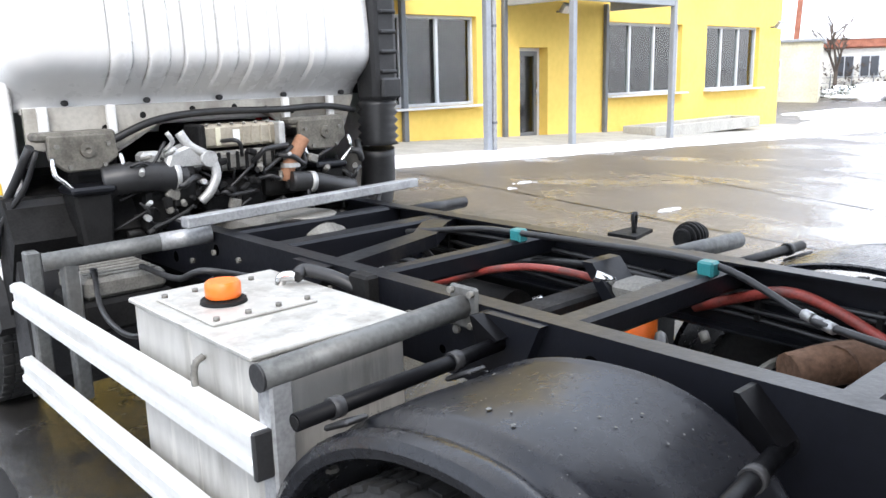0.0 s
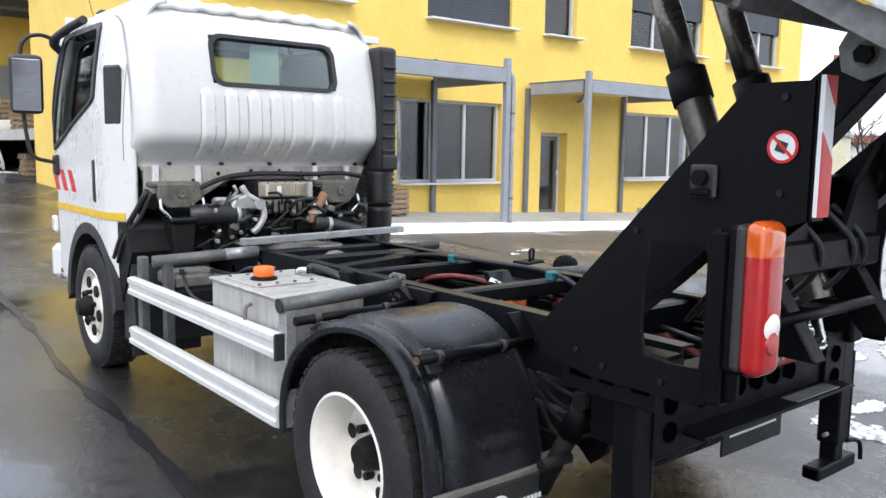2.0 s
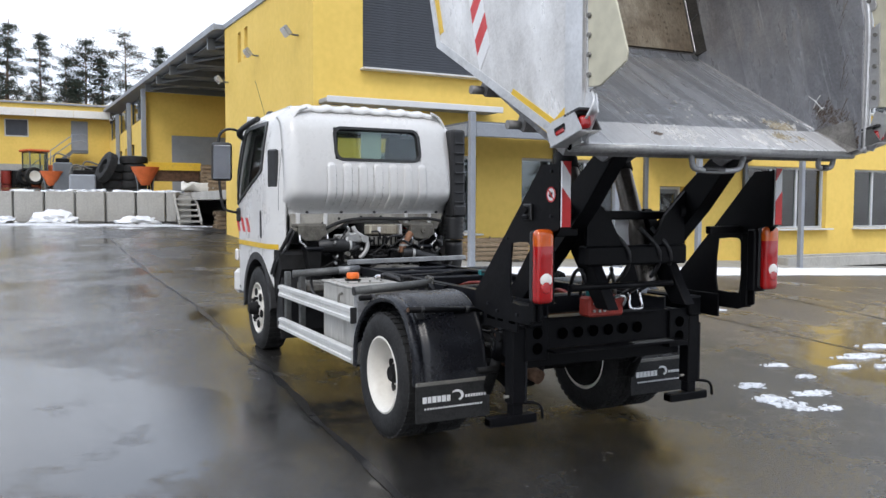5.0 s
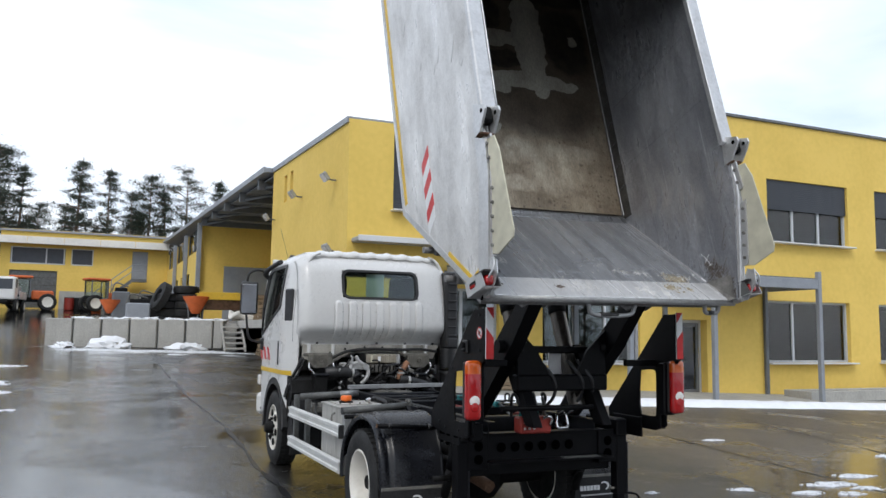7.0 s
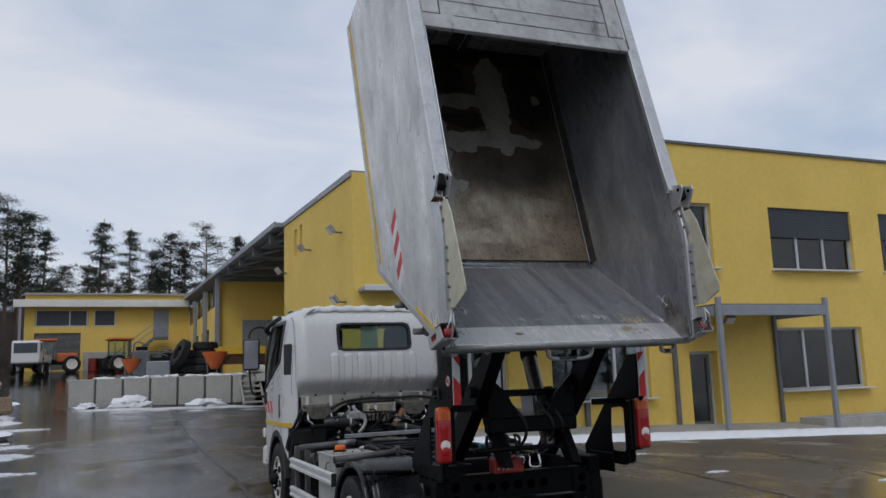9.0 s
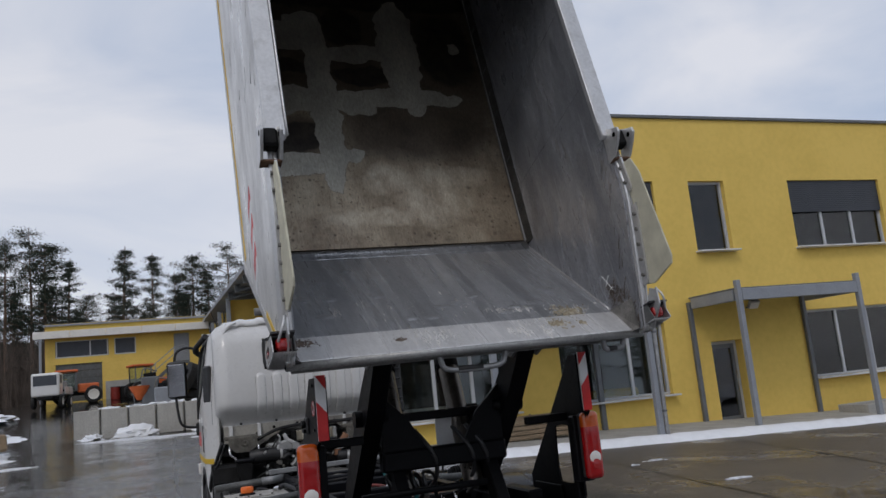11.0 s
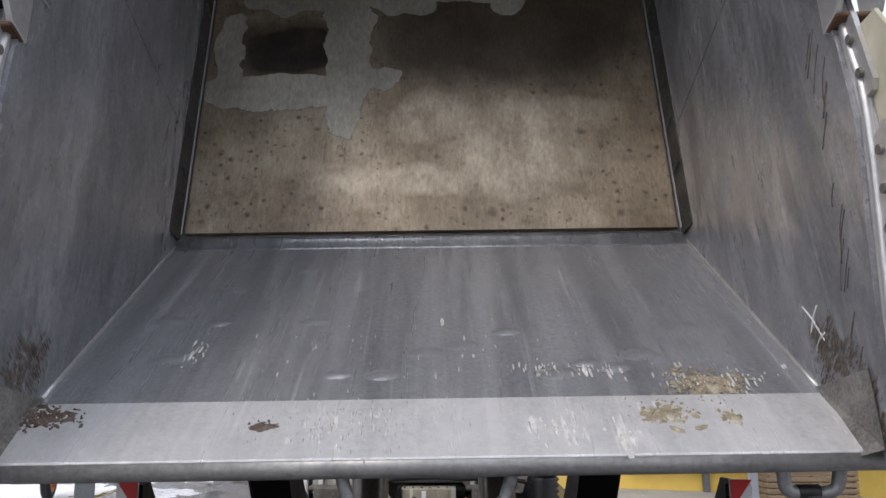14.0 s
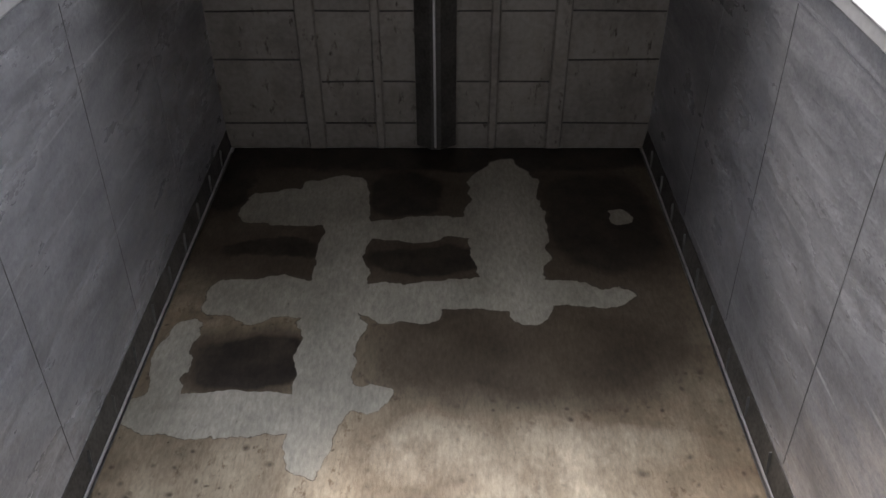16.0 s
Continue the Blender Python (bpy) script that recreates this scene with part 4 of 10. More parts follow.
    part("front_step", box((X - sign * 0.12, 3.45, 0.62), (0.24, 0.3, 0.06), 0.02), SLATE_PLASTIC, s)
    part("indicator", box((X + sign * 0.012, 3.62, 0.95), (0.035, 0.09, 0.12), 0.015), CLEAR_LENS, s, "pale side indicator lamp")

us = steps(CX - 0.735, CX + 0.735, 110)
roof = solid(part("cab_roof", sheet(us, steps(2.30, 3.50, 24), lambda x, y: (x, y, 2.352 + 0.028 * (1 - ((x - CX) / 0.735) ** 4) + 0.013 * max(0.0, math.cos((x - CX) * 2 * math.pi / 0.19)) * clamp((0.66 - abs(x - CX)) / 0.05, 0, 1) - 0.10 * clamp((y - 3.2) / 0.3, 0, 1) ** 2 - 0.06 * clamp((2.42 - y) / 0.12, 0, 1) ** 2)), WHITE_PAINT, truck, "white cab roof", True), 0.02)
part("roof_marker", lathe([(0, 0.045), (0.04, 0.042), (0.06, 0.02), (0.061, 0.001)], (CX - 0.68, 3.25, 2.355), "z", 14), SLATE_PLASTIC, roof)
part("aerial", rod((CX - 0.68, 3.4, 2.33), (CX - 0.82, 3.3, 2.72), 0.0022, segs=6), SLATE_PLASTIC, roof)
front = solid(part("cab_front", sheet(steps(CX - HALF + 0.06, CX + HALF - 0.06, 24), steps(0.6, 2.36, 26), lambda x, z: (x, 3.80 - max(0, z - 1.45) * 0.36 - 0.08 * ((x - CX) / 0.88) ** 4, z), lambda x, z: 1.5 < z < 2.24 and abs(x - CX) < 0.8), WHITE_PAINT, truck, "white cab front", True), 0.02)
ws = solid(part("windscreen", sheet(steps(CX - 0.82, CX + 0.82, 16), steps(1.48, 2.26, 8), lambda x, z: (x, 3.785 - max(0, z - 1.45) * 0.36 - 0.08 * ((x - CX) / 0.88) ** 4, z)), CAB_GLASS, front, "tinted windscreen", True), 0.006)
ws.visible_shadow = False
part("bumper", box((CX, 3.80, 0.66), (1.86, 0.12, 0.26), 0.04), WHITE_PAINT, front)
part("cab_floor", box((CX, 3.0, 1.42), (1.78, 1.3, 0.05), 0.01), ENGINE_DARK, truck)
for x in (CX - 0.48, CX + 0.48):
    seat = part("seat", box((x, 2.75, 1.62), (0.5, 0.5, 0.18), 0.06, None, 2), ENGINE_DARK, truck, "dark cloth cab seat")
    part("backrest", box((x, 2.49, 1.9), (0.46, 0.12, 0.5), 0.05, Matrix.Rotation(radians(10), 4, "X"), 2), ENGINE_DARK, seat)
dash = part("dashboard", box((CX, 3.42, 1.55), (1.7, 0.4, 0.28), 0.06), ENGINE_DARK, truck)
bm = bm_new()
add_hose(bm, [Vector((CX - 0.48 + 0.2 * math.cos(a), 3.18 + 0.08 * math.sin(a), 1.76 + 0.17 * math.sin(a))) for a in [2 * math.pi * k / 16 for k in range(17)]], 0.014, 8, 1)
part("steering_wheel", bm, SLATE_PLASTIC, dash)

# mirrors
for sign in (-1, 1):
    X = CX + sign * HALF
    arm = part("mirror_arm", hose([(X - sign * 0.02, 3.46, 2.2), (X + sign * 0.1, 3.44, 2.235), (X + sign * 0.2, 3.42, 2.2), (X + sign * 0.235, 3.42, 2.1), (X + sign * 0.235, 3.42, 1.8), (X + sign * 0.215, 3.42, 1.55), (X + sign * 0.18, 3.43, 1.43), (X + sign * 0.08, 3.46, 1.395), (X, 3.5, 1.39)], 0.014, 8, 5), SLATE_PLASTIC, truck, "bent black mirror arm")
    turn = Matrix.Rotation(radians(sign * 9), 4, "Z") @ Matrix.Rotation(radians(9), 4, "X")
    c = Vector((X + sign * 0.215, 3.375, 1.9))
    part("mirror_housing", box(c, (0.2, 0.09, 0.385), 0.035, turn, 2), SLATE_PLASTIC, arm)
    part("mirror_glass", box(c + turn @ Vector((0, -0.047, 0)), (0.165, 0.006, 0.335), 0.002, turn), MIRROR, arm)
    part("arm_foot", box((X + sign * 0.015, 3.5, 1.37), (0.05, 0.08, 0.14), 0.015), SLATE_PLASTIC, arm)

# air intake behind the cab
intake = part("air_intake", box((0.755, 2.16, 1.78), (0.15, 0.17, 0.86), 0.03, None, 2), SLATE_PLASTIC, truck, "tall black air intake")
for k in range(7):
    part("louvre", box((0.76, 2.066, 1.5 + k * 0.095), (0.1, 0.02, 0.02), 0.006), SLATE_PLASTIC, intake)
part("end_plate", box((0.755, 2.05, 1.42), (0.12, 0.03, 0.1), 0.01), SLATE_PLASTIC, intake)
part("bellows", hose([(0.75, 2.16, 1.36 - 0.02 * k) for k in range(12)], 0.095, 16, 1, 0.1), HOSE, intake, "ribbed rubber bellows")
part("duct", hose([(0.75, 2.17, 1.12), (0.76, 2.19, 0.95), (0.72, 2.2, 0.8), (0.6, 2.25, 0.72)], 0.088, 14, 5), HOSE, intake)

# frame rails, crossmembers
RX = -0.01


def channel(sign):
    x = RX + sign * 0.43
    i = x - sign * 0.062
    t = 0.008
    poly = [(x, 0.72), (x, 0.93), (i, 0.93), (i, 0.922), (x - sign * t, 0.922), (x - sign * t, 0.728), (i, 0.728), (i, 0.72)]
    return prism(poly, "y", -1.17, 2.9)


rails = [part("frame_rail", channel(s), FRAME_PAINT, truck, "dark painted steel frame rail") for s in (-1, 1)]
for s, r in zip((-1, 1), rails):
    for k in range(16):
        y = -0.45 + k * 0.19
        part("bolt", rod((RX + s * 0.428, y, 0.85 if k % 3 else 0.79), (RX + s * 0.442, y, 0.85 if k % 3 else 0.79), 0.011, segs=6), ENGINE_GREY, r)
for y, z, h, w, mat in ((1.62, 0.875, 0.1, 0.08, FRAME_PAINT), (1.3, 0.87, 0.1, 0.09, FRAME_PAINT), (0.73, 0.885, 0.07, 0.06, FRAME_PAINT), (0.02, 0.885, 0.07, 0.075, FRAME_PAINT), (-0.62, 0.85, 0.12, 0.08, FRAME_PAINT), (0.35, 0.80, 0.06, 0.1, ENGINE_DARK)):
    part("crossmember", box((RX, y, z), (0.84, w, h), 0.01), mat, truck)
part("crossmember_brace", prism([(-0.43, 0.86), (0.12, 1.02), (0.3, 1.16), (0.42, 1.22), (0.42, 1.3), (0.24, 1.24), (0.08, 1.1), (-0.43, 0.95)], "z", 0.87, 0.918), FRAME_PAINT, truck, "bent steel brace between the rails")
part("cross_bar", prism([(-0.565, 1.575), (0.665, 1.755), (0.66, 1.805), (-0.57, 1.625)], "z", 0.965, 1.005, 0.004), GALVANISED, truck, "loose flat galvanised bar across the frame")
for y in (0.95, 0.1):
    for s in (-1, 1):
        x = RX + s * 0.432
        part("gusset", prism([(y - 0.09, 0.925), (y + 0.09, 0.925), (y + 0.005, 0.74), (y - 0.005, 0.74)], "x", x, x + s * 0.03), FRAME_PAINT, truck)

# holes, cable looms and fittings along the rails
rc = random.Random(17)
for s, r in zip((-1, 1), rails):
    for k in range(13):
        y = -0.3 + k * 0.21 + rc.uniform(-0.05, 0.05)
        z = rc.choice((0.78, 0.82, 0.86))
        rad = rc.choice((0.008, 0.012, 0.022))
        part("hole", lathe([(0.0, 0.0001), (0.0, rad)], (RX + s * 0.431, y, z), "x", 14), VOID, r)
        part("hole", lathe([(0.0, 0.0001), (0.0, rad)], (RX + s * 0.4215, y + 0.06, z - 0.02), "x", 14), VOID, r)
    for k in range(4):
        zz = 0.76 + 0.03 * k
        part("cable_loom", hose([(RX + s * (0.405 - 0.006 * (k % 2)), 1.9 - 0.45 * j, zz + rc.uniform(-0.015, 0.015)) for j in range(7)], rc.choice((0.006, 0.009, 0.012)), 7, 4), HOSE, r)
    for k in range(7):
        y = -0.4 + k * 0.33
        part("cable_clip", box((RX + s * 0.408, y, 0.81), (0.03, 0.02, 0.1), 0.004), ENGINE_DARK, r)
for k in range(26):
    p = Vector((rc.uniform(-0.36, 0.34), rc.uniform(-0.4, 1.5), rc.uniform(0.62, 0.8)))
    q = p + Vector((rc.uniform(-0.25, 0.25), rc.uniform(-0.4, 0.4), rc.uniform(-0.1, 0.08)))
    part("hose", hose([p, (p + q) / 2 + Vector((rc.uniform(-0.06, 0.06), 0, rc.uniform(-0.08, 0.08))), q], rc.choice((0.007, 0.01, 0.014)), 7, 5), HOSE, truck)
for k in range(18):
    p = Vector((rc.uniform(-0.36, 0.34), rc.uniform(-0.4, 1.5), rc.uniform(0.66, 0.8)))
    part("fitting", rod(p, p + Vector((rc.uniform(-0.05, 0.05), rc.uniform(-0.05, 0.05), 0.02)), rc.uniform(0.008, 0.018), segs=8), ENGINE_GREY if k % 3 else CHROME, truck)

# shock absorbers, brackets and hoses between axle and rear plates
for s in (-1, 1):
    x = RX + s * 0.55
    damper = part("shock_absorber", rod((x, -0.72, 0.36), (x, -0.86, 0.62), 0.032, segs=14), ENGINE_DARK, truck, "dirty black shock absorber")
    part("dust_tube", rod((x, -0.84, 0.585), (x, -0.9, 0.7), 0.04, segs=14), BLACK_PAINT, damper)
    part("eye", rod((x - 0.04, -0.91, 0.72), (x + 0.04, -0.91, 0.72), 0.03, segs=14), ENGINE_DARK, damper)
    hanger = part("spring_hanger", prism([(-0.98, 0.72), (-0.74, 0.72), (-0.8, 0.52), (-0.86, 0.47), (-0.92, 0.52)], "x", x - s * 0.1 - 0.012, x - s * 0.1 + 0.012), BLACK_PAINT, truck, "black spring hanger")
    part("shackle_bolt", rod((x - 0.15, -0.86, 0.52), (x - 0.02, -0.86, 0.52), 0.02, segs=10), ENGINE_DARK, hanger)
    for k in range(4):
        part("brake_hose", hose([(x - s * 0.1, -0.6, 0.62 + k * 0.03), (x - s * 0.02, -0.78 - k * 0.03, 0.56 + k * 0.05), (x - s * (0.02 + 0.03 * k), -1.0, 0.64 + k * 0.03)], 0.009, 7, 5), ENGINE_DARK, truck)
    flap = part("front_mud_flap", box((RX + s * 0.77, 2.2, 0.42), (0.42, 0.012, 0.3), 0.003), RUBBER, truck, "black rubber mud flap with white print")
    for k in range(5):
        part("print_bar", box((RX + s * 0.77 - 0.17 + k * 0.042, 2.1925, 0.48), (0.03, 0.003, 0.05)), PRINT_WHITE, flap)
    for k in range(7):
        part("print_bar", box((RX + s * 0.77 + 0.055 + k * 0.019, 2.1925, 0.475), (0.012, 0.003, 0.018)), PRINT_WHITE, flap)
    for k in range(16):
        part("print_bar", box((RX + s * 0.77 - 0.13 + k * 0.019, 2.1925, 0.425), (0.011, 0.003, 0.012)), PRINT_WHITE, flap)
# guessed dark masses, added to block the bright ground under the truck
muffler = part("silencer", rod((0.22, 0.85, 0.5), (0.22, 0.1, 0.5), 0.14, segs=22), ENGINE_DARK, truck, "added dark exhaust drum that blocks light under the frame")
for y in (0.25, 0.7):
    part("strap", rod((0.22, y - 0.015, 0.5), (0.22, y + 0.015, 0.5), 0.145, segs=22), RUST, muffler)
part("light_block_box", box((0.7, 0.95, 0.52), (0.42, 0.9, 0.42), 0.03), ENGINE_DARK, truck, "added black box that blocks light under the far rail")

# sump and beam boxes added to cut facade reflections off the ground beneath
part("sump_light_block", box((0.0, 2.85, 0.62), (0.62, 1.3, 0.5), 0.08, None, 2), ENGINE_DARK, truck, "added dark block under the engine that stops facade reflections")
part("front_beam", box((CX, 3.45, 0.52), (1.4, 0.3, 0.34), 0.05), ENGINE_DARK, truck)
# lines and fittings between the rails
for y in (0.723, 0.005):
    part("line_clip", box((0.235, y, 0.935), (0.045, 0.05, 0.045), 0.006), BLUE_CLIP, truck, "teal plastic line clip")
part("hydraulic_line", hose([(0.13, 1.2, 0.9), (0.2, 0.9, 0.94), (0.225, 0.72, 0.945), (0.235, 0.4, 0.95), (0.25, 0.0, 0.945), (0.227, -0.27, 0.86), (0.194, -0.37, 0.85), (0.15, -0.9, 0.8)], 0.011), HOSE, truck, "black hydraulic line")
bm = bm_new()
for a, b, r in (((0.227, -0.27, 0.862), (0.217, -0.3, 0.858), 0.015), ((0.216, -0.303, 0.857), (0.207, -0.33, 0.853), 0.013), ((0.206, -0.333, 0.852), (0.194, -0.365, 0.848), 0.015)):
    add_rod(bm, a, b, r, segs=6)
part("coupling", bm, GALVANISED, truck, "bright hydraulic coupling")
part("air_hose", hose([(0.05, 1.0, 0.74), (0.04, 0.828, 0.8), (0.038, 0.654, 0.86), (0.086, 0.53, 0.88), (0.143, 0.39, 0.87), (0.214, 0.271, 0.83)], 0.012), RED_HOSE, truck, "red air hose")
part("air_hose", hose([(0.4, 0.136, 0.76), (0.37, -0.03, 0.83), (0.35, -0.17, 0.875), (0.35, -0.3, 0.85), (0.32, -0.5, 0.78), (0.28, -0.8, 0.7)], 0.016), RED_HOSE, truck, "red air hose")
part("air_hose", hose([(0.3, 1.05, 0.78), (0.34, 0.6, 0.84), (0.36, 0.3, 0.84), (0.36, 0.1, 0.8)], 0.013), HOSE, truck)
flt = part("fuel_filter", rod((0.2, 0.2, 0.6), (0.2, 0.2, 0.8), 0.052, segs=18), ORANGE, truck, "orange fuel filter can")
part("filter_head", box((0.2, 0.21, 0.835), (0.13, 0.12, 0.07), 0.015), ENGINE_GREY, flt)
part("filter_bracket", prism([(0.22, 0.8), (0.32, 0.92), (0.36, 0.92), (0.27, 0.8)], "x", 0.12, 0.26), FRAME_PAINT, flt)
part("hand_pump", rod((0.16, 0.27, 0.86), (0.12, 0.31, 0.885), 0.018, segs=10), CHROME, flt)
part("drive_shaft", rod((0.0, 1.9, 0.66), (0.0, -0.05, 0.45), 0.045, segs=14), ENGINE_DARK, truck)
part("exhaust_pipe", hose([(0.1, -0.3, 0.74), (0.25, -0.4, 0.76), (0.36, -0.6, 0.74)], 0.055, 12), RUST, truck, "rust-brown wrapped exhaust pipe")
part("clamp", lathe([(-0.012, 0.06), (0.012, 0.06)], (0.2, -0.37, 0.752), "x", 16), RUST, truck)
part("tail_pipe", hose([(-0.3, -0.4, 0.5), (-0.27, -0.6, 0.47), (-0.22, -0.78, 0.42)], 0.045, 12), RUST, truck, "rusty tail pipe")
part("spring_pack", box((-0.42, -0.19, 0.56), (0.07, 1.25, 0.08), 0.01), ENGINE_DARK, truck)
part("spring_pack", box((0.4, -0.19, 0.56), (0.07, 1.25, 0.08), 0.01), ENGINE_DARK, truck)
bm = rod((-0.8, -0.19, 0.4), (0.78, -0.19, 0.4), 0.075)
add_lathe(bm, [(-0.17, 0.02), (-0.16, 0.12), (-0.08, 0.19), (0.08, 0.19), (0.16, 0.12), (0.17, 0.02)], (-0.01, -0.19, 0.41), "x", 24)
part("rear_axle", bm, ENGINE_DARK, truck, "black rear axle with its differential", True)
part("front_axle", rod((-0.8, ARCH_Y, 0.44), (0.62, ARCH_Y, 0.44), 0.06), ENGINE_DARK, truck)
part("under_tank", rod((0.3, 1.45, 0.6), (0.3, 0.8, 0.6), 0.11, segs=20), ENGINE_DARK, truck)
part("gearbox", box((0.0, 2.0, 0.72), (0.42, 0.7, 0.4), 0.08, None, 2), ENGINE_GREY, truck, "dirty gearbox casing")
part("bell_cover", lathe([(0.06, 0.0), (0.06, 0.12), (0.0, 0.17), (-0.04, 0.17)], (0.02, 1.72, 0.87), "z", 24), ENGINE_GREY, truck)

# ---- engine bay behind the cab ----
OLIVE_CAST = dirtied(material("dirty_cast_mount", (0.15, 0.14, 0.118), 0.6, 0.3, vary=0.3, scale=14.0, bump=0.12), (0.05, 0.045, 0.038), 0.8, 9.0, 0.2, level=0.48)
CREAM_PANEL = dirtied(material("grimy_cream_panel", (0.42, 0.40, 0.355), 0.6, vary=0.15, scale=6.0), (0.16, 0.14, 0.12), 0.8, 6.0, 0.25, (1, 1, 0.7), level=0.47)
TAN_COOLER = dirtied(material("tan_cooler_metal", (0.38, 0.34, 0.27), 0.5, 0.4, vary=0.15, scale=9.0), (0.17, 0.14, 0.11), 0.6, 8.0, 0.2)
BRIGHT_CAST = dirtied(material("bright_casting", (0.42, 0.42, 0.41), 0.45, 0.5, vary=0.2, scale=14.0, bump=0.1), (0.16, 0.15, 0.14), 0.6, 10.0, 0.2)
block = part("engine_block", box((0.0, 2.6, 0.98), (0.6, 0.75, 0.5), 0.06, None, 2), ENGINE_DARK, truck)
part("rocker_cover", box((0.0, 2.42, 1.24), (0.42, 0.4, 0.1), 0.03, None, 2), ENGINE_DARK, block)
cooler = part("heat_exchanger", box((-0.07, 2.14, 1.245), (0.36, 0.14, 0.095), 0.012), TAN_COOLER, block, "tan grey metal cooler")
for k in range(4):
    part("cooler_rib", box((-0.06 + k * 0.045, 2.068, 1.245), (0.01, 0.008, 0.085), 0.003), TAN_COOLER, cooler)
part("end_flange", box((0.115, 2.11, 1.235), (0.03, 0.17, 0.12), 0.008), BRIGHT_CAST, cooler)
part("end_flange", box((-0.26, 2.11, 1.245), (0.03, 0.15, 0.11), 0.008), ENGINE_DARK, cooler)
part("paper_label", box((-0.175, 2.068, 1.245), (0.022, 0.004, 0.075)), PALE_YELLOW, cooler)
part("paper_label", box((-0.09, 2.068, 1.245), (0.03, 0.004, 0.05)), WHITE_TAPE, cooler)
lower = part("manifold", box((-0.06, 2.13, 1.14), (0.3, 0.16, 0.085), 0.015), ENGINE_GREY, block, "dark ribbed manifold")
for k in range(7):
    part("rib", box((-0.19 + k * 0.043, 2.046, 1.14), (0.014, 0.014, 0.08), 0.004), ENGINE_DARK, lower)
for k in range(6):
    part("bolt", rod((-0.22 + k * 0.058, 2.08, 1.292), (-0.22 + k * 0.058, 2.08, 1.302), 0.009, segs=6), ENGINE_GREY, lower)
part("turbo_pipe", hose([(0.12, 2.04, 1.03), (0.14, 2.03, 1.1), (0.18, 2.03, 1.16), (0.22, 2.03, 1.215)], 0.032, 12), PIPE_TAN, block, "tan wrapped turbo pipe")
part("pipe_flange", lathe([(-0.01, 0.046), (0.01, 0.046)], (0.145, 2.03, 1.1), "z", 14), BRIGHT_CAST, block)
part("charge_hose", hose([(0.12, 1.99, 1.03), (0.22, 1.97, 1.02), (0.36, 1.98, 0.985), (0.46, 2.02, 0.97)], 0.045, 12), HOSE, block)
part("hose_band", hose([(0.2, 1.973, 1.022), (0.225, 1.971, 1.019)], 0.049, 12, 1), BRIGHT_CAST, block)
part("intake_hose", hose([(-0.66, 2.1, 1.1), (-0.55, 2.06, 1.11), (-0.4, 2.04, 1.1), (-0.36, 2.06, 1.1)], 0.062, 14, 10, 0.05), HOSE, block)
part("hose_band", hose([(-0.415, 2.043, 1.1), (-0.39, 2.045, 1.1)], 0.068, 14, 1), BRIGHT_CAST, block)
arm = part("bracket_arm", hose([(-0.36, 2.04, 1.275), (-0.33, 2.02, 1.22), (-0.26, 2.0, 1.17), (-0.235, 1.99, 1.1), (-0.27, 1.99, 1.03), (-0.31, 2.0, 0.99)], 0.021, 8), BRIGHT_CAST, block, "bright cast lever arm")
part("boss", rod((-0.265, 1.975, 1.165), (-0.265, 2.03, 1.165), 0.034, segs=12), BRIGHT_CAST, arm)
filt = part("filter_canister", rod((-0.36, 2.06, 0.98), (-0.36, 2.06, 1.14), 0.065, segs=18), ENGINE_DARK, block)
part("filter_head", prism([(-0.45, 1.13), (-0.28, 1.13), (-0.26, 1.19), (-0.33, 1.23), (-0.42, 1.2)], "y", 2.0, 2.1, 0.012), BRIGHT_CAST, filt, "bright cast filter head")
part("pump_body", box((-0.47, 2.1, 1.17), (0.09, 0.08, 0.07), 0.015), BRIGHT_CAST, block)
part("pump_lever", hose([(-0.43, 2.05, 1.2), (-0.4, 2.02, 1.24), (-0.42, 2.02, 1.28)], 0.01, 7, 3), BRIGHT_CAST, block)
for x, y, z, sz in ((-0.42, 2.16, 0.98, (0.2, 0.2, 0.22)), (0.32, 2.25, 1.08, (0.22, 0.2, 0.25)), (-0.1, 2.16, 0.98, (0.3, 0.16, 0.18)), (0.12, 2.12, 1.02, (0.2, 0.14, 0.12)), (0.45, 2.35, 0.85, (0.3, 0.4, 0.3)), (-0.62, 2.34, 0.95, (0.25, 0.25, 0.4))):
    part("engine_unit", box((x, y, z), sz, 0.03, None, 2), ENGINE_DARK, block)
rng = random.Random(4)
for k in range(64):
    p = Vector((rng.uniform(-0.6, 0.5), rng.uniform(1.98, 2.12), rng.uniform(0.84, 1.17)))
    q = p + Vector((rng.uniform(-0.28, 0.28), rng.uniform(-0.05, 0.1), rng.uniform(-0.16, 0.1)))
    mid = (p + q) / 2 + Vector((rng.uniform(-0.06, 0.06), rng.uniform(-0.06, 0.02), rng.uniform(-0.09, 0.05)))
    part("hose", hose([p, (p + mid) / 2 + Vector((0, -0.02, 0.015)), mid, q], rng.choice((0.005, 0.007, 0.009, 0.012, 0.016)), 7, 4), HOSE if k % 9 else RUBBER, block)
for k in range(26):
    x, z = rng.uniform(-0.58, 0.5), rng.uniform(0.88, 1.2)
    e = Vector((x + rng.uniform(-0.03, 0.03), 1.985, z + rng.uniform(-0.03, 0.03)))
    part("fitting", rod((x, 2.03, z), e, rng.uniform(0.007, 0.014), segs=8), (ENGINE_GREY, BRIGHT_CAST, ENGINE_DARK)[k % 3], block)
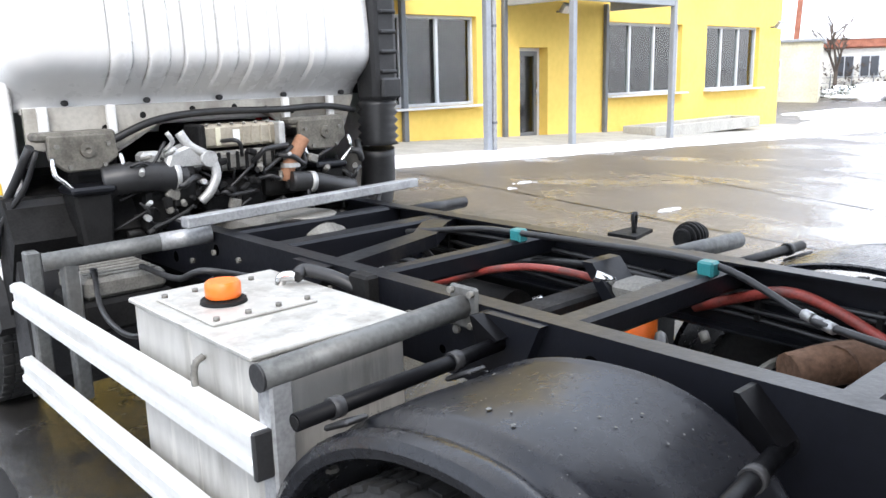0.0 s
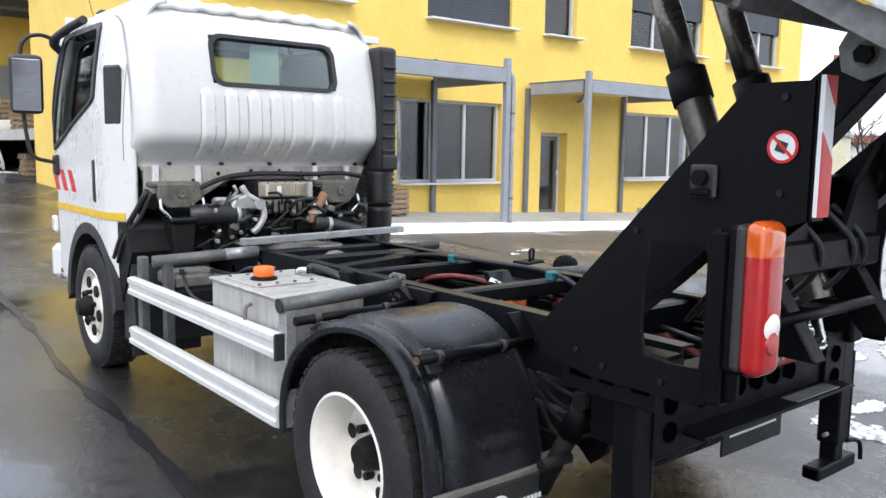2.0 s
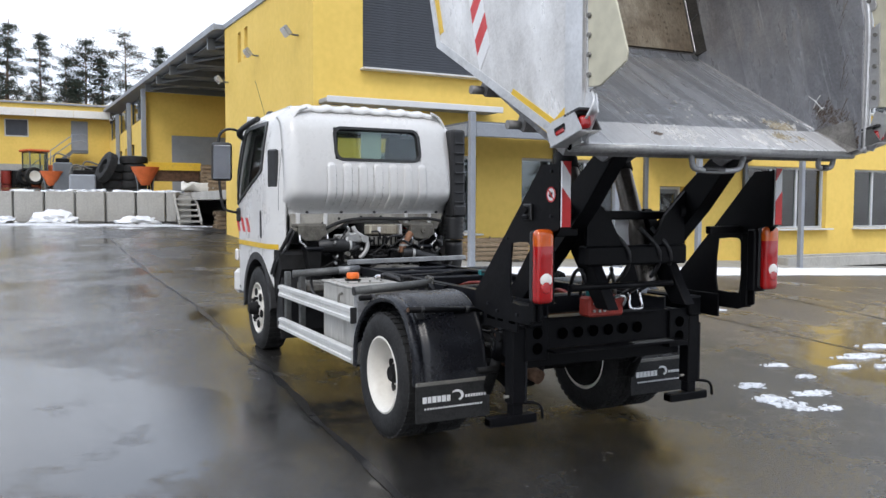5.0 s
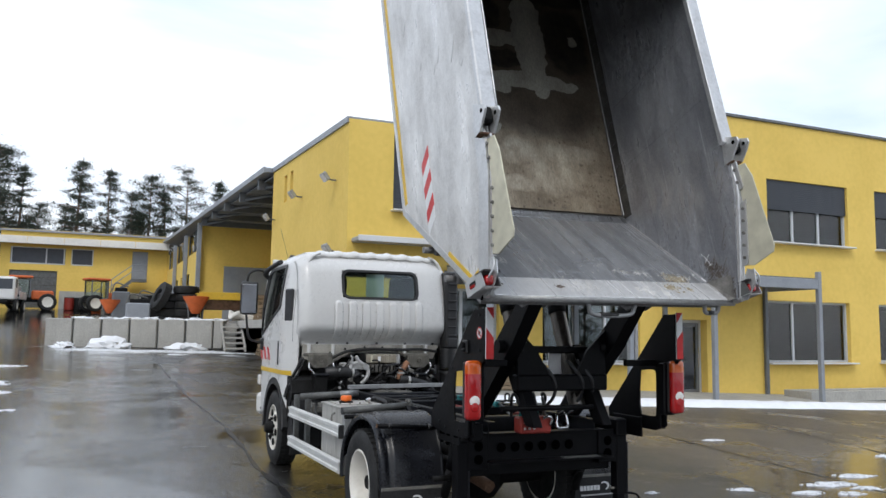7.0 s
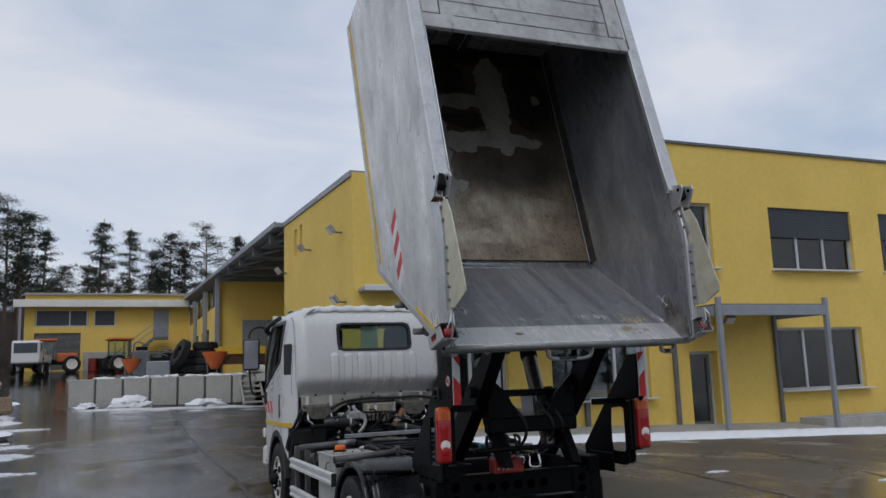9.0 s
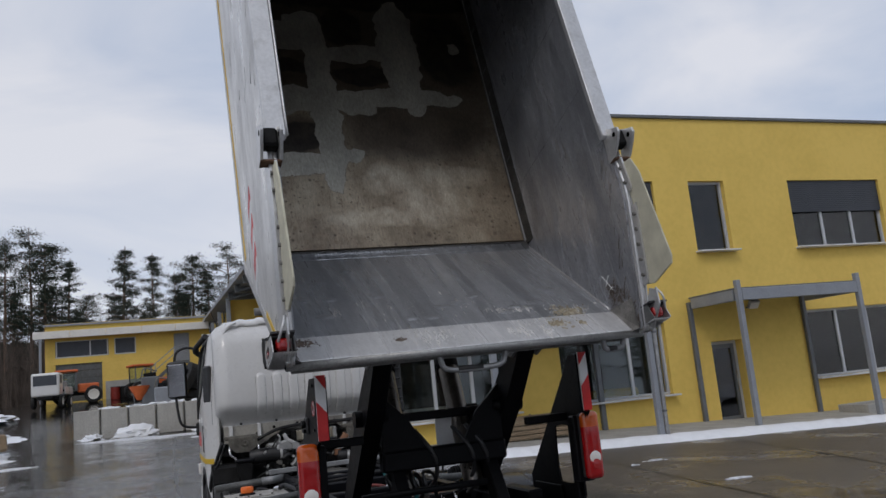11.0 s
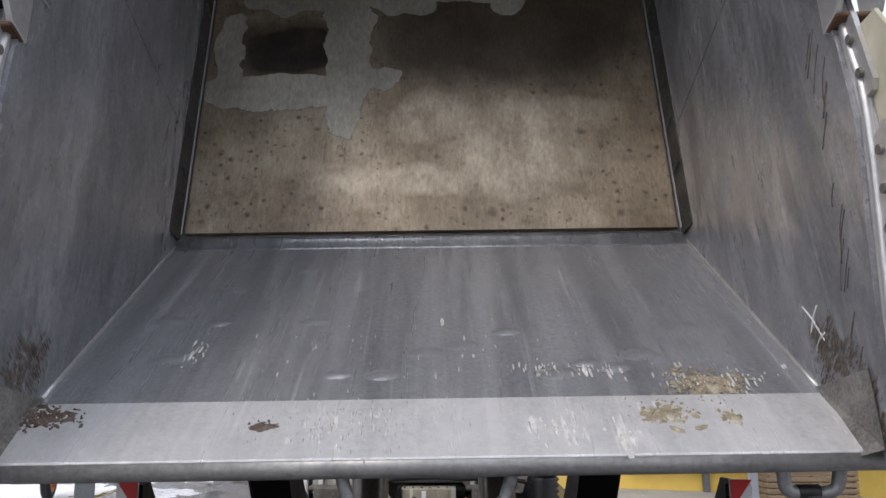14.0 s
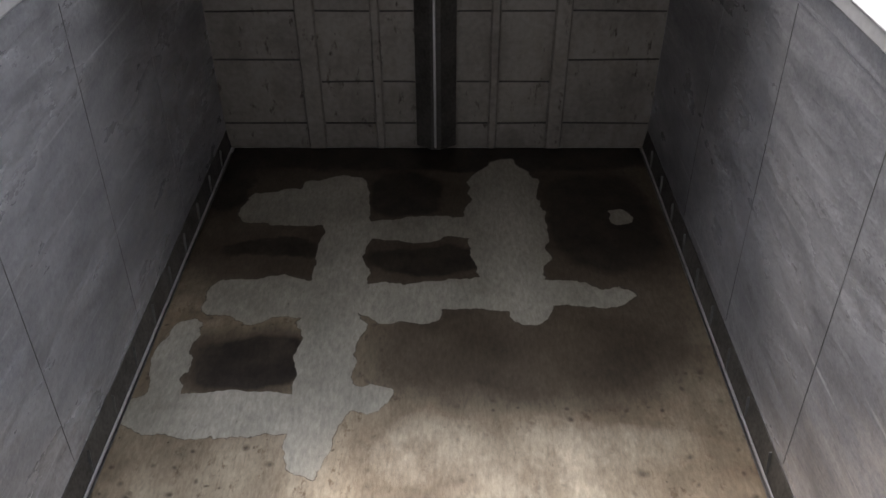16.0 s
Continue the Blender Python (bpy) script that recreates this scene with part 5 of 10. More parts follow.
for k in range(14):
    x, z = rng.uniform(-0.58, 0.5), rng.uniform(0.86, 1.18)
    part("connector", box((x, 2.02, z), (rng.uniform(0.025, 0.06), 0.03, rng.uniform(0.02, 0.05)), 0.006, Matrix.Rotation(rng.uniform(-0.6, 0.6), 4, "Y")), ENGINE_DARK if k % 4 else ENGINE_GREY, block)
# arched cross panel under the cab, with its round drain holes
panel = part("arched_panel", prism([(-0.88, 1.39), (-0.88, 1.24), (-0.62, 1.17), (-0.5, 1.23), (-0.36, 1.31), (-0.28, 1.335), (0.12, 1.335), (0.2, 1.3), (0.28, 1.25), (0.6, 1.24), (0.66, 1.39)], "y", 2.24, 2.26), CREAM_PANEL, truck, "grimy cream cross panel with an arch over the engine")
part("arch_lip", hose([(-0.62, 2.235, 1.17), (-0.5, 2.235, 1.23), (-0.36, 2.235, 1.31), (-0.28, 2.235, 1.335), (0.12, 2.235, 1.335), (0.2, 2.235, 1.3), (0.28, 2.235, 1.25)], 0.008, 6, 4), CREAM_PANEL, panel)
for x, z in ((-0.58, 1.3), (-0.42, 1.345), (-0.2, 1.36), (0.0, 1.36), (0.16, 1.345), (0.3, 1.33)):
    part("drain_hole", lathe([(0, 0.0001), (0, 0.014)], (x, 2.238, z), "y", 12), ENGINE_DARK, panel)
# rear cab mounts and the harness under the panel
for x, s in ((-0.72, -1), (0.37, 1)):
    mount = part("cab_mount", box((x - 0.02, 2.15, 1.285), (0.3, 0.09, 0.035), 0.01), OLIVE_CAST, truck, "dirty olive-grey cab mount with bright latches")
    part("mount_plate", prism([(x - 0.13, 1.29), (x + 0.12, 1.29), (x + 0.13, 1.2), (x + 0.06, 1.15), (x - 0.07, 1.15), (x - 0.13, 1.2)], "y", 2.09, 2.12, 0.006), OLIVE_CAST, mount)
    part("boss", lathe([(0.0, 0.03), (-0.012, 0.027), (-0.014, 0.012), (-0.006, 0.0001)], (x + 0.01, 2.09, 1.23), "y", 16), OLIVE_CAST, mount, "", True)
    for dx, dz in ((-0.1, 0.03), (0.09, 0.03), (-0.06, -0.05), (0.07, -0.05)):
        part("bolt", rod((x + dx, 2.092, 1.22 + dz), (x + dx, 2.078, 1.22 + dz), 0.009, segs=6), ENGINE_GREY, mount)
    for d in (-1, 1):
        part("latch_rod", hose([(x + d * 0.125, 2.07, 1.21), (x + d * 0.13, 2.05, 1.15), (x + d * 0.1, 2.05, 1.12), (x + d * 0.06, 2.06, 1.075)], 0.0095, 8, 3), CHROME, mount)
    part("damper_box", prism([(x - 0.075, 1.07), (x + 0.075, 1.07), (x + 0.06, 0.86), (x - 0.05, 0.86)], "y", 2.04, 2.18, 0.012), ENGINE_DARK, mount)
    part("damper_cap", box((x, 2.105, 1.08), (0.17, 0.17, 0.03), 0.01), FRAME_PAINT, mount)
sub = part("cab_subframe", box((CX, 2.36, 1.335), (1.5, 0.06, 0.07), 0.01), WHITE_PAINT, truck)
for x in (-0.82, -0.56, 0.25, 0.5):
    part("panel_strut", box((x, 2.215, 1.335), (0.035, 0.03, 0.12), 0.005), WHITE_PAINT, sub)
part("wiring_harness", hose([(-0.6, 2.2, 1.24), (-0.4, 2.19, 1.32), (-0.15, 2.21, 1.345), (0.2, 2.2, 1.34), (0.45, 2.2, 1.345), (0.62, 2.18, 1.32)], 0.016), HOSE, sub)
part("wheel_house", prism([(ARCH_Y + 0.46 * math.cos(radians(a)), ARCH_Z + 0.47 * math.sin(radians(a))) for a in range(0, 181, 15)] + [(ARCH_Y - 0.72, 0.9), (ARCH_Y - 0.62, 1.06), (ARCH_Y + 0.5, 1.06)], "x", -1.0, -0.5), ENGINE_DARK, truck)
part("splash_guard", prism([(2.1, 0.36), (2.32, 0.36), (2.34, 1.05), (2.2, 1.05)], "x", -0.99, -0.52), SLATE_PLASTIC, truck)
part("tilt_strut", hose([(-0.91, 2.1, 1.255), (-0.95, 2.2, 1.12), (-0.995, 2.31, 0.98), (-1.012, 2.4, 0.84)], 0.017, 8, 3), HOSE, truck)
part("tilt_strut", hose([(-0.89, 2.1, 1.24), (-0.93, 2.16, 1.1), (-1.005, 2.25, 0.96), (-1.015, 2.33, 0.82)], 0.011, 8, 3), HOSE, truck)

# ---- wheels ----
AXLE_Y = -0.19
TYRE = [(-0.1, 0.244), (-0.112, 0.275), (-0.112, 0.335), (-0.1, 0.372), (-0.082, 0.389), (0.082, 0.389), (0.1, 0.372), (0.112, 0.335), (0.112, 0.275), (0.1, 0.244), (-0.1, 0.244)]
DISH = [(-0.1, 0.247), (-0.104, 0.234), (-0.092, 0.222), (-0.06, 0.207), (-0.01, 0.198), (0.035, 0.187), (0.05, 0.155), (0.045, 0.075), (0.045, 0.0001)]
DOME = [(-0.1, 0.247), (-0.104, 0.236), (-0.09, 0.226), (-0.05, 0.214), (-0.035, 0.206), (-0.06, 0.19), (-0.095, 0.16), (-0.105, 0.11), (-0.105, 0.0001)]


def wheel(centre, sign, dished, label):
    """One wheel: sign is -1 where its outer side faces -x."""
    c = Vector(centre)
    bm = lathe([(w * -sign, r) for w, r in TYRE], c, "x", 56)
    t = part("wheel", bm, RUBBER, truck, label, True)
    blk = bm_new()
    for k in range(44):
        a = 2 * math.pi * k / 44
        m = Matrix.Rotation(a, 4, "X")
        for w in (-0.072, -0.026, 0.026, 0.072):
            add_box(blk, c + m @ Vector((w, 0, 0.391)), (0.038, 0.036, 0.012), 0.0, m)
    part("tread", blk, RUBBER, t)
    rim = part("rim", lathe([(w * -sign, r) for w, r in (DISH if dished else DOME)], c, "x", 48), RIM_WHITE, t, "white painted steel rim", True)
    hx = -sign * (0.04 if dished else -0.106)
    n = 6
    for k in range(n):
        a = 2 * math.pi * (k + 0.25) / n
        o = c + Vector((hx, 0.155 * math.cos(a), 0.155 * math.sin(a)))
        if dished:
            part("hand_hole", lathe([(0.0, 0.0001), (0.0, 0.03)], o + Vector((sign * 0.012, 0, 0)), "x", 14), ENGINE_DARK, rim)
        else:
            bm = lathe([(0.0, 0.0001), (0.0, 0.036), (-sign * 0.01, 0.04)], o + Vector((sign * 0.004, 0, 0)), "x", 14)
            part("hand_hole", bm, ENGINE_DARK, rim)
        b = a + math.pi / n
        o = c + Vector((hx, 0.1 * math.cos(b), 0.1 * math.sin(b)))
        part("nut", rod(o, o + Vector((sign * 0.035, 0, 0)), 0.016, segs=6), ENGINE_DARK, rim)
    part("hub", lathe([(0, 0.07), (sign * 0.06, 0.06), (sign * 0.085, 0.045), (sign * 0.085, 0.0001)], c + Vector((hx, 0, 0)), "x", 20), ENGINE_DARK, rim, "black hub", True)
    return t


wheel((-0.93, ARCH_Y, 0.478), -1, False, "black tyre of a front wheel on wet asphalt")
wheel((0.76, ARCH_Y, 0.478), 1, False, "black tyre of a front wheel on wet asphalt")
for s in (-1, 1):
    wheel((RX + s * 0.91, AXLE_Y, 0.40), s, True, "black tyre of an outer rear wheel")
    wheel((RX + s * 0.655, AXLE_Y, 0.40), -s, True, "black tyre of an inner rear wheel")
    drum = part("brake_drum", lathe([(-s * 0.02, 0.0001), (-s * 0.02, 0.06), (0.0, 0.075), (0.0, 0.205), (s * 0.015, 0.218), (s * 0.09, 0.218)], (RX + s * 0.532, AXLE_Y, 0.40), "x", 36), ENGINE_DARK, truck, "dark brake drum", True)
    part("brake_chamber", rod((RX + s * 0.5, AXLE_Y - 0.13, 0.52), (RX + s * 0.5, AXLE_Y - 0.3, 0.53), 0.07, segs=18), ENGINE_DARK, drum)

# ---- rear mudguards, their tubes and flaps ----
ARC = [(0.305, 0.37), (0.303, 0.5), (0.262, 0.632), (0.165, 0.754), (0.035, 0.846), (-0.11, 0.903), (-0.27, 0.926), (-0.41, 0.915), (-0.53, 0.86), (-0.61, 0.775), (-0.67, 0.665), (-0.7, 0.55), (-0.715, 0.43)]


def mudguard(s):
    x0, x1 = RX + s * 0.548, RX + s * 1.025
    path = [(p.y, p.z) for p in smooth_path([(0, y, z) for y, z in ARC], 4)]
    n = len(path)

    bm = bm_new()
    rows = []
    for i in range(n):
        y, z = path[i]
        a, b = path[max(i - 1, 0)], path[min(i + 1, n - 1)]
        t = Vector((b[0] - a[0], b[1] - a[1])).normalized()
        nn = Vector((-t.y, t.x)) * (1 if -t.y * (y - AXLE_Y) + t.x * (z - 0.4) < 0 else -1)
        ring = [(x0, 0.0), (x0 - s * 0.003, -0.005), (x0 + s * 0.006, -0.009), (x0 + s * 0.016, -0.006), (x0 + s * 0.024, -0.002), (x0 + (x1 - x0) * 0.5, -0.008), (x1 - s * 0.12, -0.005), (x1 - s * 0.1, 0.0), (x1 - s * 0.088, 0.014), (x1 - s * 0.07, 0.018), (x1 - s * 0.055, 0.01), (x1 - s * 0.03, 0.004), (x1 - s * 0.01, 0.012), (x1, 0.03), (x1 - s * 0.006, 0.05), (x1 - s * 0.018, 0.055), (x1 - s * 0.02, 0.03), (x1 - s * 0.05, 0.024), (x1 - s * 0.1, 0.024), (x0, 0.01)]
        rows.append([bm.verts.new((x, y + nn.x * d, z + nn.y * d)) for x, d in ring])
    for a, b in zip(rows, rows[1:]):
        for k in range(len(a)):
            j = (k + 1) % len(a)
            bm.faces.new((a[k], a[j], b[j], b[k]))
    bm.faces.new(rows[0])
    bm.faces.new(rows[-1][::-1])
    g = part("mudguard", bm, FENDER_PLASTIC, truck, "scuffed black plastic mudguard over a rear wheel", True)
    for (y0, z0), (y1, z1), xe in (((0.135, 0.862), (0.1, 0.858), 1.045), ((-0.535, 0.825), (-0.65, 0.868), 1.04)):
        a, b = Vector((RX + s * 0.38, y0, z0)), Vector((RX + s * xe, y1, z1))
        tube = part("guard_tube", rod(a, b, 0.018, segs=16), BLACK_PAINT, g, "black mudguard support tube")
        part("tube_bore", rod(b - (b - a) * 0.01, b + (b - a) * 0.004, 0.0135, segs=12), RUST if y0 < 0 else ENGINE_DARK, tube, "rusty tube end")
        part("root", rod(a, a + (b - a) * 0.1, 0.024, segs=14), BLACK_PAINT, tube)
        part("tube_gusset", prism([(y0 - 0.03, z0 + 0.02), (y0 + 0.05, 0.925), (y0 + 0.062, 0.925), (y0 + 0.03, z0 - 0.02)], "x", RX + s * 0.432, RX + s * 0.5), BLACK_PAINT, tube)
        for f in (0.36, 0.86):
            c = a + (b - a) * f
            part("clamp", rod(c - (b - a) * 0.022, c + (b - a) * 0.018, 0.0225, segs=16), SLATE_PLASTIC, tube)
            part("clamp_strap", box(c + Vector((0, 0.035 if y0 < 0 else -0.035, -0.02)), (0.055, 0.09, 0.012), 0.005, Matrix.Rotation(radians(48 if y0 < 0 else -25), 4, "X")), SLATE_PLASTIC, tube)
    for k, (y, z) in enumerate(((0.2, 0.67), (-0.05, 0.868))):
        part("bolt", lathe([(0, 0.016), (0.008, 0.014), (0.012, 0.0001)], (x1 - s * 0.12, y, z + 0.002), "z", 8), ENGINE_GREY, g)
    # dried drops and grit on the crown
    rs = random.Random(31 + s)
    bm = bm_new()
    for k in range(90):
        i = rs.randrange(8, n - 12)
        (ya, za), (yb, zb) = path[i], path[i + 1]
        t = Vector((yb - ya, zb - za)).normalized()
        out = Vector((0, t.y, -t.x)) if t.x < 0 and -t.x > 0 else Vector((0, -t.y, t.x))
        c = Vector((x0 + (x1 - x0) * rs.uniform(0.1, 0.86), ya, za)) + out * 0.009
        q = rs.uniform(0.001, 0.0035) * (2.0 if k % 14 == 0 else 1.0)
        ring = [bm.verts.new(c + Vector((q * math.cos(a) * rs.uniform(0.7, 1.4), t.x * q * math.sin(a), t.y * q * math.sin(a)))) for a in (0, 1.26, 2.51, 3.77, 5.03)]
        tip = bm.verts.new(c + out * q * 0.5)
        for a in range(5):
            bm.faces.new((ring[a], ring[(a + 1) % 5], tip))
    tagged(part("dried_grit", bm, DULL_TUBE, g), "dried drops and grit on the mudguard", kind="stuff")
    part("clamp_bar", box(((x0 + x1) / 2, -0.72, 0.438), (0.47, 0.02, 0.026), 0.004), ENGINE_GREY, g, "galvanised clamp bar")
    f = part("mud_flap", box(((x0 + x1) / 2, -0.735, 0.325), (0.49, 0.012, 0.215), 0.003), RUBBER, g, "black rubber mud flap with white print")
    cx = (x0 + x1) / 2
    for k in range(6):
        part("print_bar", box((cx - 0.19 + k * 0.031, -0.7425, 0.352), (0.023 if k % 2 else 0.026, 0.003, 0.036)), PRINT_WHITE, f)
    bow = [(cx + 0.02 + 0.045 * math.cos(a), 0.362 + 0.034 * math.sin(a)) for a in [2.2 - 0.3 * k for k in range(12)]]
    bow += [(cx + 0.012 + 0.036 * math.cos(a), 0.36 + 0.024 * math.sin(a)) for a in [2.2 - 0.3 * k for k in range(11, -1, -1)]]
    part("print_bow", prism(bow, "y", -0.744, -0.7405), PRINT_WHITE, f)
    for k in range(8):
        part("print_bar", box((cx + 0.082 + k * 0.018, -0.7425, 0.353), (0.012, 0.003, 0.017)), PRINT_WHITE, f)
    for k in range(22):
        part("print_bar", box((cx - 0.185 + k * 0.0175, -0.7425, 0.3), (0.011, 0.003, 0.01)), PRINT_WHITE, f)


mudguard(-1)
mudguard(1)

# ---- side guards, tank and battery side ----
GX = -1.02


def rail_profile(z0, z1):
    h = z1 - z0
    return [(GX - 0.012, z0), (GX - 0.03, z0 + 0.008), (GX - 0.03, z0 + h * 0.3), (GX - 0.022, z0 + h * 0.36), (GX - 0.022, z0 + h * 0.64), (GX - 0.03, z0 + h * 0.7), (GX - 0.03, z1 - 0.008), (GX - 0.012, z1), (GX + 0.012, z1), (GX + 0.012, z0)]


guard = part("side_guard", prism(rail_profile(0.668, 0.772), "y", 0.285, 2.06), GUARD_ALU, truck, "white aluminium side guard rail")
part("lower_rail", prism(rail_profile(0.385, 0.485), "y", 0.285, 2.06), GUARD_ALU, guard)
part("end_cap", box((GX - 0.01, 0.28, 0.72), (0.045, 0.016, 0.11), 0.004), SLATE_PLASTIC, guard)
part("guard_post", box((GX + 0.04, 0.3, 0.63), (0.055, 0.06, 0.5), 0.006), GALVANISED, guard)
part("guard_post", box((GX + 0.04, 2.0, 0.63), (0.05, 0.06, 0.52), 0.006), DULL_TUBE, guard)
part("guard_post", box((GX + 0.1, 1.78, 0.64), (0.05, 0.06, 0.54), 0.006), DULL_TUBE, guard)
tube = part("guard_arm", rod((-0.44, 0.28, 0.918), (-1.02, 0.29, 0.885), 0.03, segs=20), DULL_TUBE, guard, "dull galvanised side guard arm")
part("end_cap", rod((-1.02, 0.29, 0.885), (-1.026, 0.29, 0.8847), 0.031, segs=20), SLATE_PLASTIC, tube)
part("flange", box((-0.446, 0.28, 0.915), (0.014, 0.1, 0.11), 0.01), DULL_TUBE, tube)
for dy in (-0.036, 0.036):
    for dz in (-0.04, 0.04):
        part("bolt", rod((-0.452, 0.28 + dy, 0.915 + dz), (-0.466, 0.28 + dy, 0.915 + dz), 0.009, segs=6), ENGINE_GREY, tube)
tube = part("guard_arm", rod((-0.44, 1.66, 0.92), (-1.0, 1.79, 0.885), 0.032, segs=18), DULL_TUBE, guard, "dull grey side guard arm")
part("sleeve", rod((-0.44, 1.66, 0.92), (-0.62, 1.702, 0.909), 0.0335, segs=18), GALVANISED, tube)
tank = part("hydraulic_tank", box((-0.765, 0.72, 0.64), (0.43, 0.66, 0.5), 0.012), STAINLESS, truck, "stained steel hydraulic oil tank")
part("lid", box((-0.765, 0.72, 0.893), (0.45, 0.68, 0.014), 0.004), STAINLESS, tank)
plate = part("cover_plate", box((-0.80, 0.80, 0.905), (0.3, 0.34, 0.008), 0.002), STAINLESS, tank)
for i in range(4):
    for j in range(2):
        part("bolt", rod((-0.93 + i * 0.087, 0.65 + j * 0.3, 0.909), (-0.93 + i * 0.087, 0.65 + j * 0.3, 0.918), 0.009, segs=6), ENGINE_GREY, plate)
cap = part("filler_cap", lathe([(0.014, 0.044), (0.018, 0.047), (0.05, 0.047), (0.058, 0.041), (0.058, 0.0001)], (-0.837, 0.792, 0.91), "z", 24), ORANGE, tank, "bright orange filler cap", True)
part("filler_neck", lathe([(0.0, 0.062), (0.01, 0.06), (0.012, 0.04), (0.018, 0.04)], (-0.837, 0.792, 0.909), "z", 24), ENGINE_DARK, cap, "", True)
part("tank_handle", hose([(-0.985, 0.62, 0.72), (-1.01, 0.62, 0.74), (-1.01, 0.62, 0.82), (-0.985, 0.62, 0.84)], 0.009, 8, 4), ENGINE_GREY, tank)
part("suction_hose", hose([(-0.59, 0.83, 0.925), (-0.55, 0.84, 0.935), (-0.5, 0.76, 0.915), (-0.46, 0.7, 0.88)], 0.02, 12), HOSE, tank)
part("hose_elbow", hose([(-0.62, 0.87, 0.9), (-0.617, 0.865, 0.92), (-0.605, 0.848, 0.926), (-0.59, 0.83, 0.925)], 0.016, 12), CHROME, tank)
part("hose_bracket", box((-0.46, 0.68, 0.87), (0.05, 0.09, 0.13), 0.008), ENGINE_DARK, tank)
bat = part("battery_tray", box((-0.73, 1.92, 0.66), (0.34, 0.34, 0.12), 0.015), ENGINE_DARK, truck, "dark battery tray with cables")
part("cover", box((-0.73, 1.92, 0.76), (0.3, 0.3, 0.075), 0.015), ENGINE_GREY, bat)
for k in range(5):
    part("cover_rib", box((-0.73, 1.81 + 0.05 * k, 0.8), (0.25, 0.014, 0.012), 0.003), ENGINE_GREY, bat)
part("clamp_rod", rod((-0.9, 1.76, 0.64), (-0.9, 1.76, 0.84), 0.008, segs=8), BRIGHT_CAST, bat)
part("terminal", rod((-0.83, 1.81, 0.795), (-0.83, 1.81, 0.83), 0.014, segs=10), HOSE, bat)
part("cable", hose([(-0.83, 1.81, 0.82), (-0.93, 1.45, 0.76), (-0.93, 1.2, 0.74), (-0.85, 1.12, 0.82), (-0.72, 1.08, 0.9)], 0.009, 7), HOSE, bat)
part("cable", hose([(-0.66, 1.8, 0.81), (-0.7, 1.4, 0.84), (-0.7, 1.2, 0.9), (-0.55, 1.15, 0.86)], 0.011, 7), HOSE, bat)
# fittings on the far side of the frame
part("far_arm", rod((0.43, 1.62, 0.88), (0.9, 1.7, 0.87), 0.03, segs=16), FRAME_PAINT, truck)
part("far_arm", rod((0.43, 0.26, 0.895), (0.86, 0.25, 0.885), 0.03, segs=16), DULL_TUBE, truck)
prof = [(0.0, 0.0001), (0.0, 0.03)]
for k in range(7):
    prof += [(0.004 + 0.018 * k, 0.052 - 0.002 * (k - 3) ** 2), (0.012 + 0.018 * k, 0.052 - 0.002 * (k - 3) ** 2), (0.015 + 0.018 * k, 0.032), (0.02 + 0.018 * k, 0.032)]
part("ribbed_cap", lathe(prof + [(0.13, 0.0001)], (0.62, 0.33, 0.915), "x", 20), ENGINE_DARK, truck, "black ribbed rubber cap")
plate = part("far_bracket", prism([(0.52, 0.44), (0.68, 0.48), (0.68, 0.56), (0.52, 0.56)], "z", 0.91, 0.922), ENGINE_DARK, truck, "grimy bracket plate with a hook")
part("hook", hose([(0.58, 0.49, 0.92), (0.585, 0.5, 0.965), (0.6, 0.51, 0.98), (0.63, 0.52, 0.98), (0.645, 0.53, 0.96), (0.64, 0.53, 0.92)], 0.008, 8, 4), ENGINE_DARK, plate)
part("far_guard", box((1.0, 1.15, 0.7), (0.03, 1.75, 0.1), 0.01), GUARD_ALU, truck)

# ---- lifting gear at the rear ----
LX = 0.03
PIN = (-1.65, 1.755)
for s in (-1, 1):
    x = LX + s * 0.40
    d = Vector((PIN[0] - (-0.80), PIN[1] - 0.93)).normalized()
    n = Vector((-d.y, d.x))
    foot, head = Vector((-0.80, 0.93)), Vector(PIN)

    def at(f, o):
        p = foot + (head - foot) * f + n * o
        return (p.x, p.y)

    arm = part("lift_arm", prism([at(-0.06, -0.07), at(0.3, -0.1), at(0.72, -0.085), at(1.04, -0.055), at(1.05, 0.055), at(0.7, 0.08), at(0.3, 0.075), at(-0.06, 0.06)], "x", x - 0.05, x + 0.05, 0.008), BLACK_PAINT, truck, "black steel lifting arm")
    part("pivot_pin", rod((x - 0.085, *PIN), (x + 0.085, *PIN), 0.032, segs=16), ENGINE_GREY, arm)
    p = foot + (head - foot) * 0.62
    part("bushing", rod((x - 0.09, p.x, p.y), (x + 0.09, p.x, p.y), 0.045, segs=16), BLACK_PAINT, arm)
    low = part("lower_link", prism([(-1.50, 0.92), (-1.38, 0.92), (-1.16, 1.2), (-1.05, 1.42), (-1.13, 1.46), (-1.26, 1.28)], "x", x - s * 0.13 - 0.035, x - s * 0.13 + 0.035, 0.006), BLACK_PAINT, truck, "black lower link plate")
    part("gusset", prism([(x - s * 0.05, 1.24), (x - s * 0.3, 1.24), (x - s * 0.2, 1.42), (x - s * 0.05, 1.56)], "y", -1.36, -1.34), BLACK_PAINT, low)
part("cross_beam", box((LX, -1.33, 1.2), (0.72, 0.09, 0.11), 0.012), BLACK_PAINT, truck, "black cross beam between the arms")
part("cross_beam", box((LX, -1.22, 1.42), (0.72, 0.05, 0.05), 0.008), BLACK_PAINT, truck)
part("cross_tube", rod((LX - 0.5, -1.42, 1.04), (LX + 0.2, -1.42, 1.04), 0.018), BLACK_PAINT, truck)
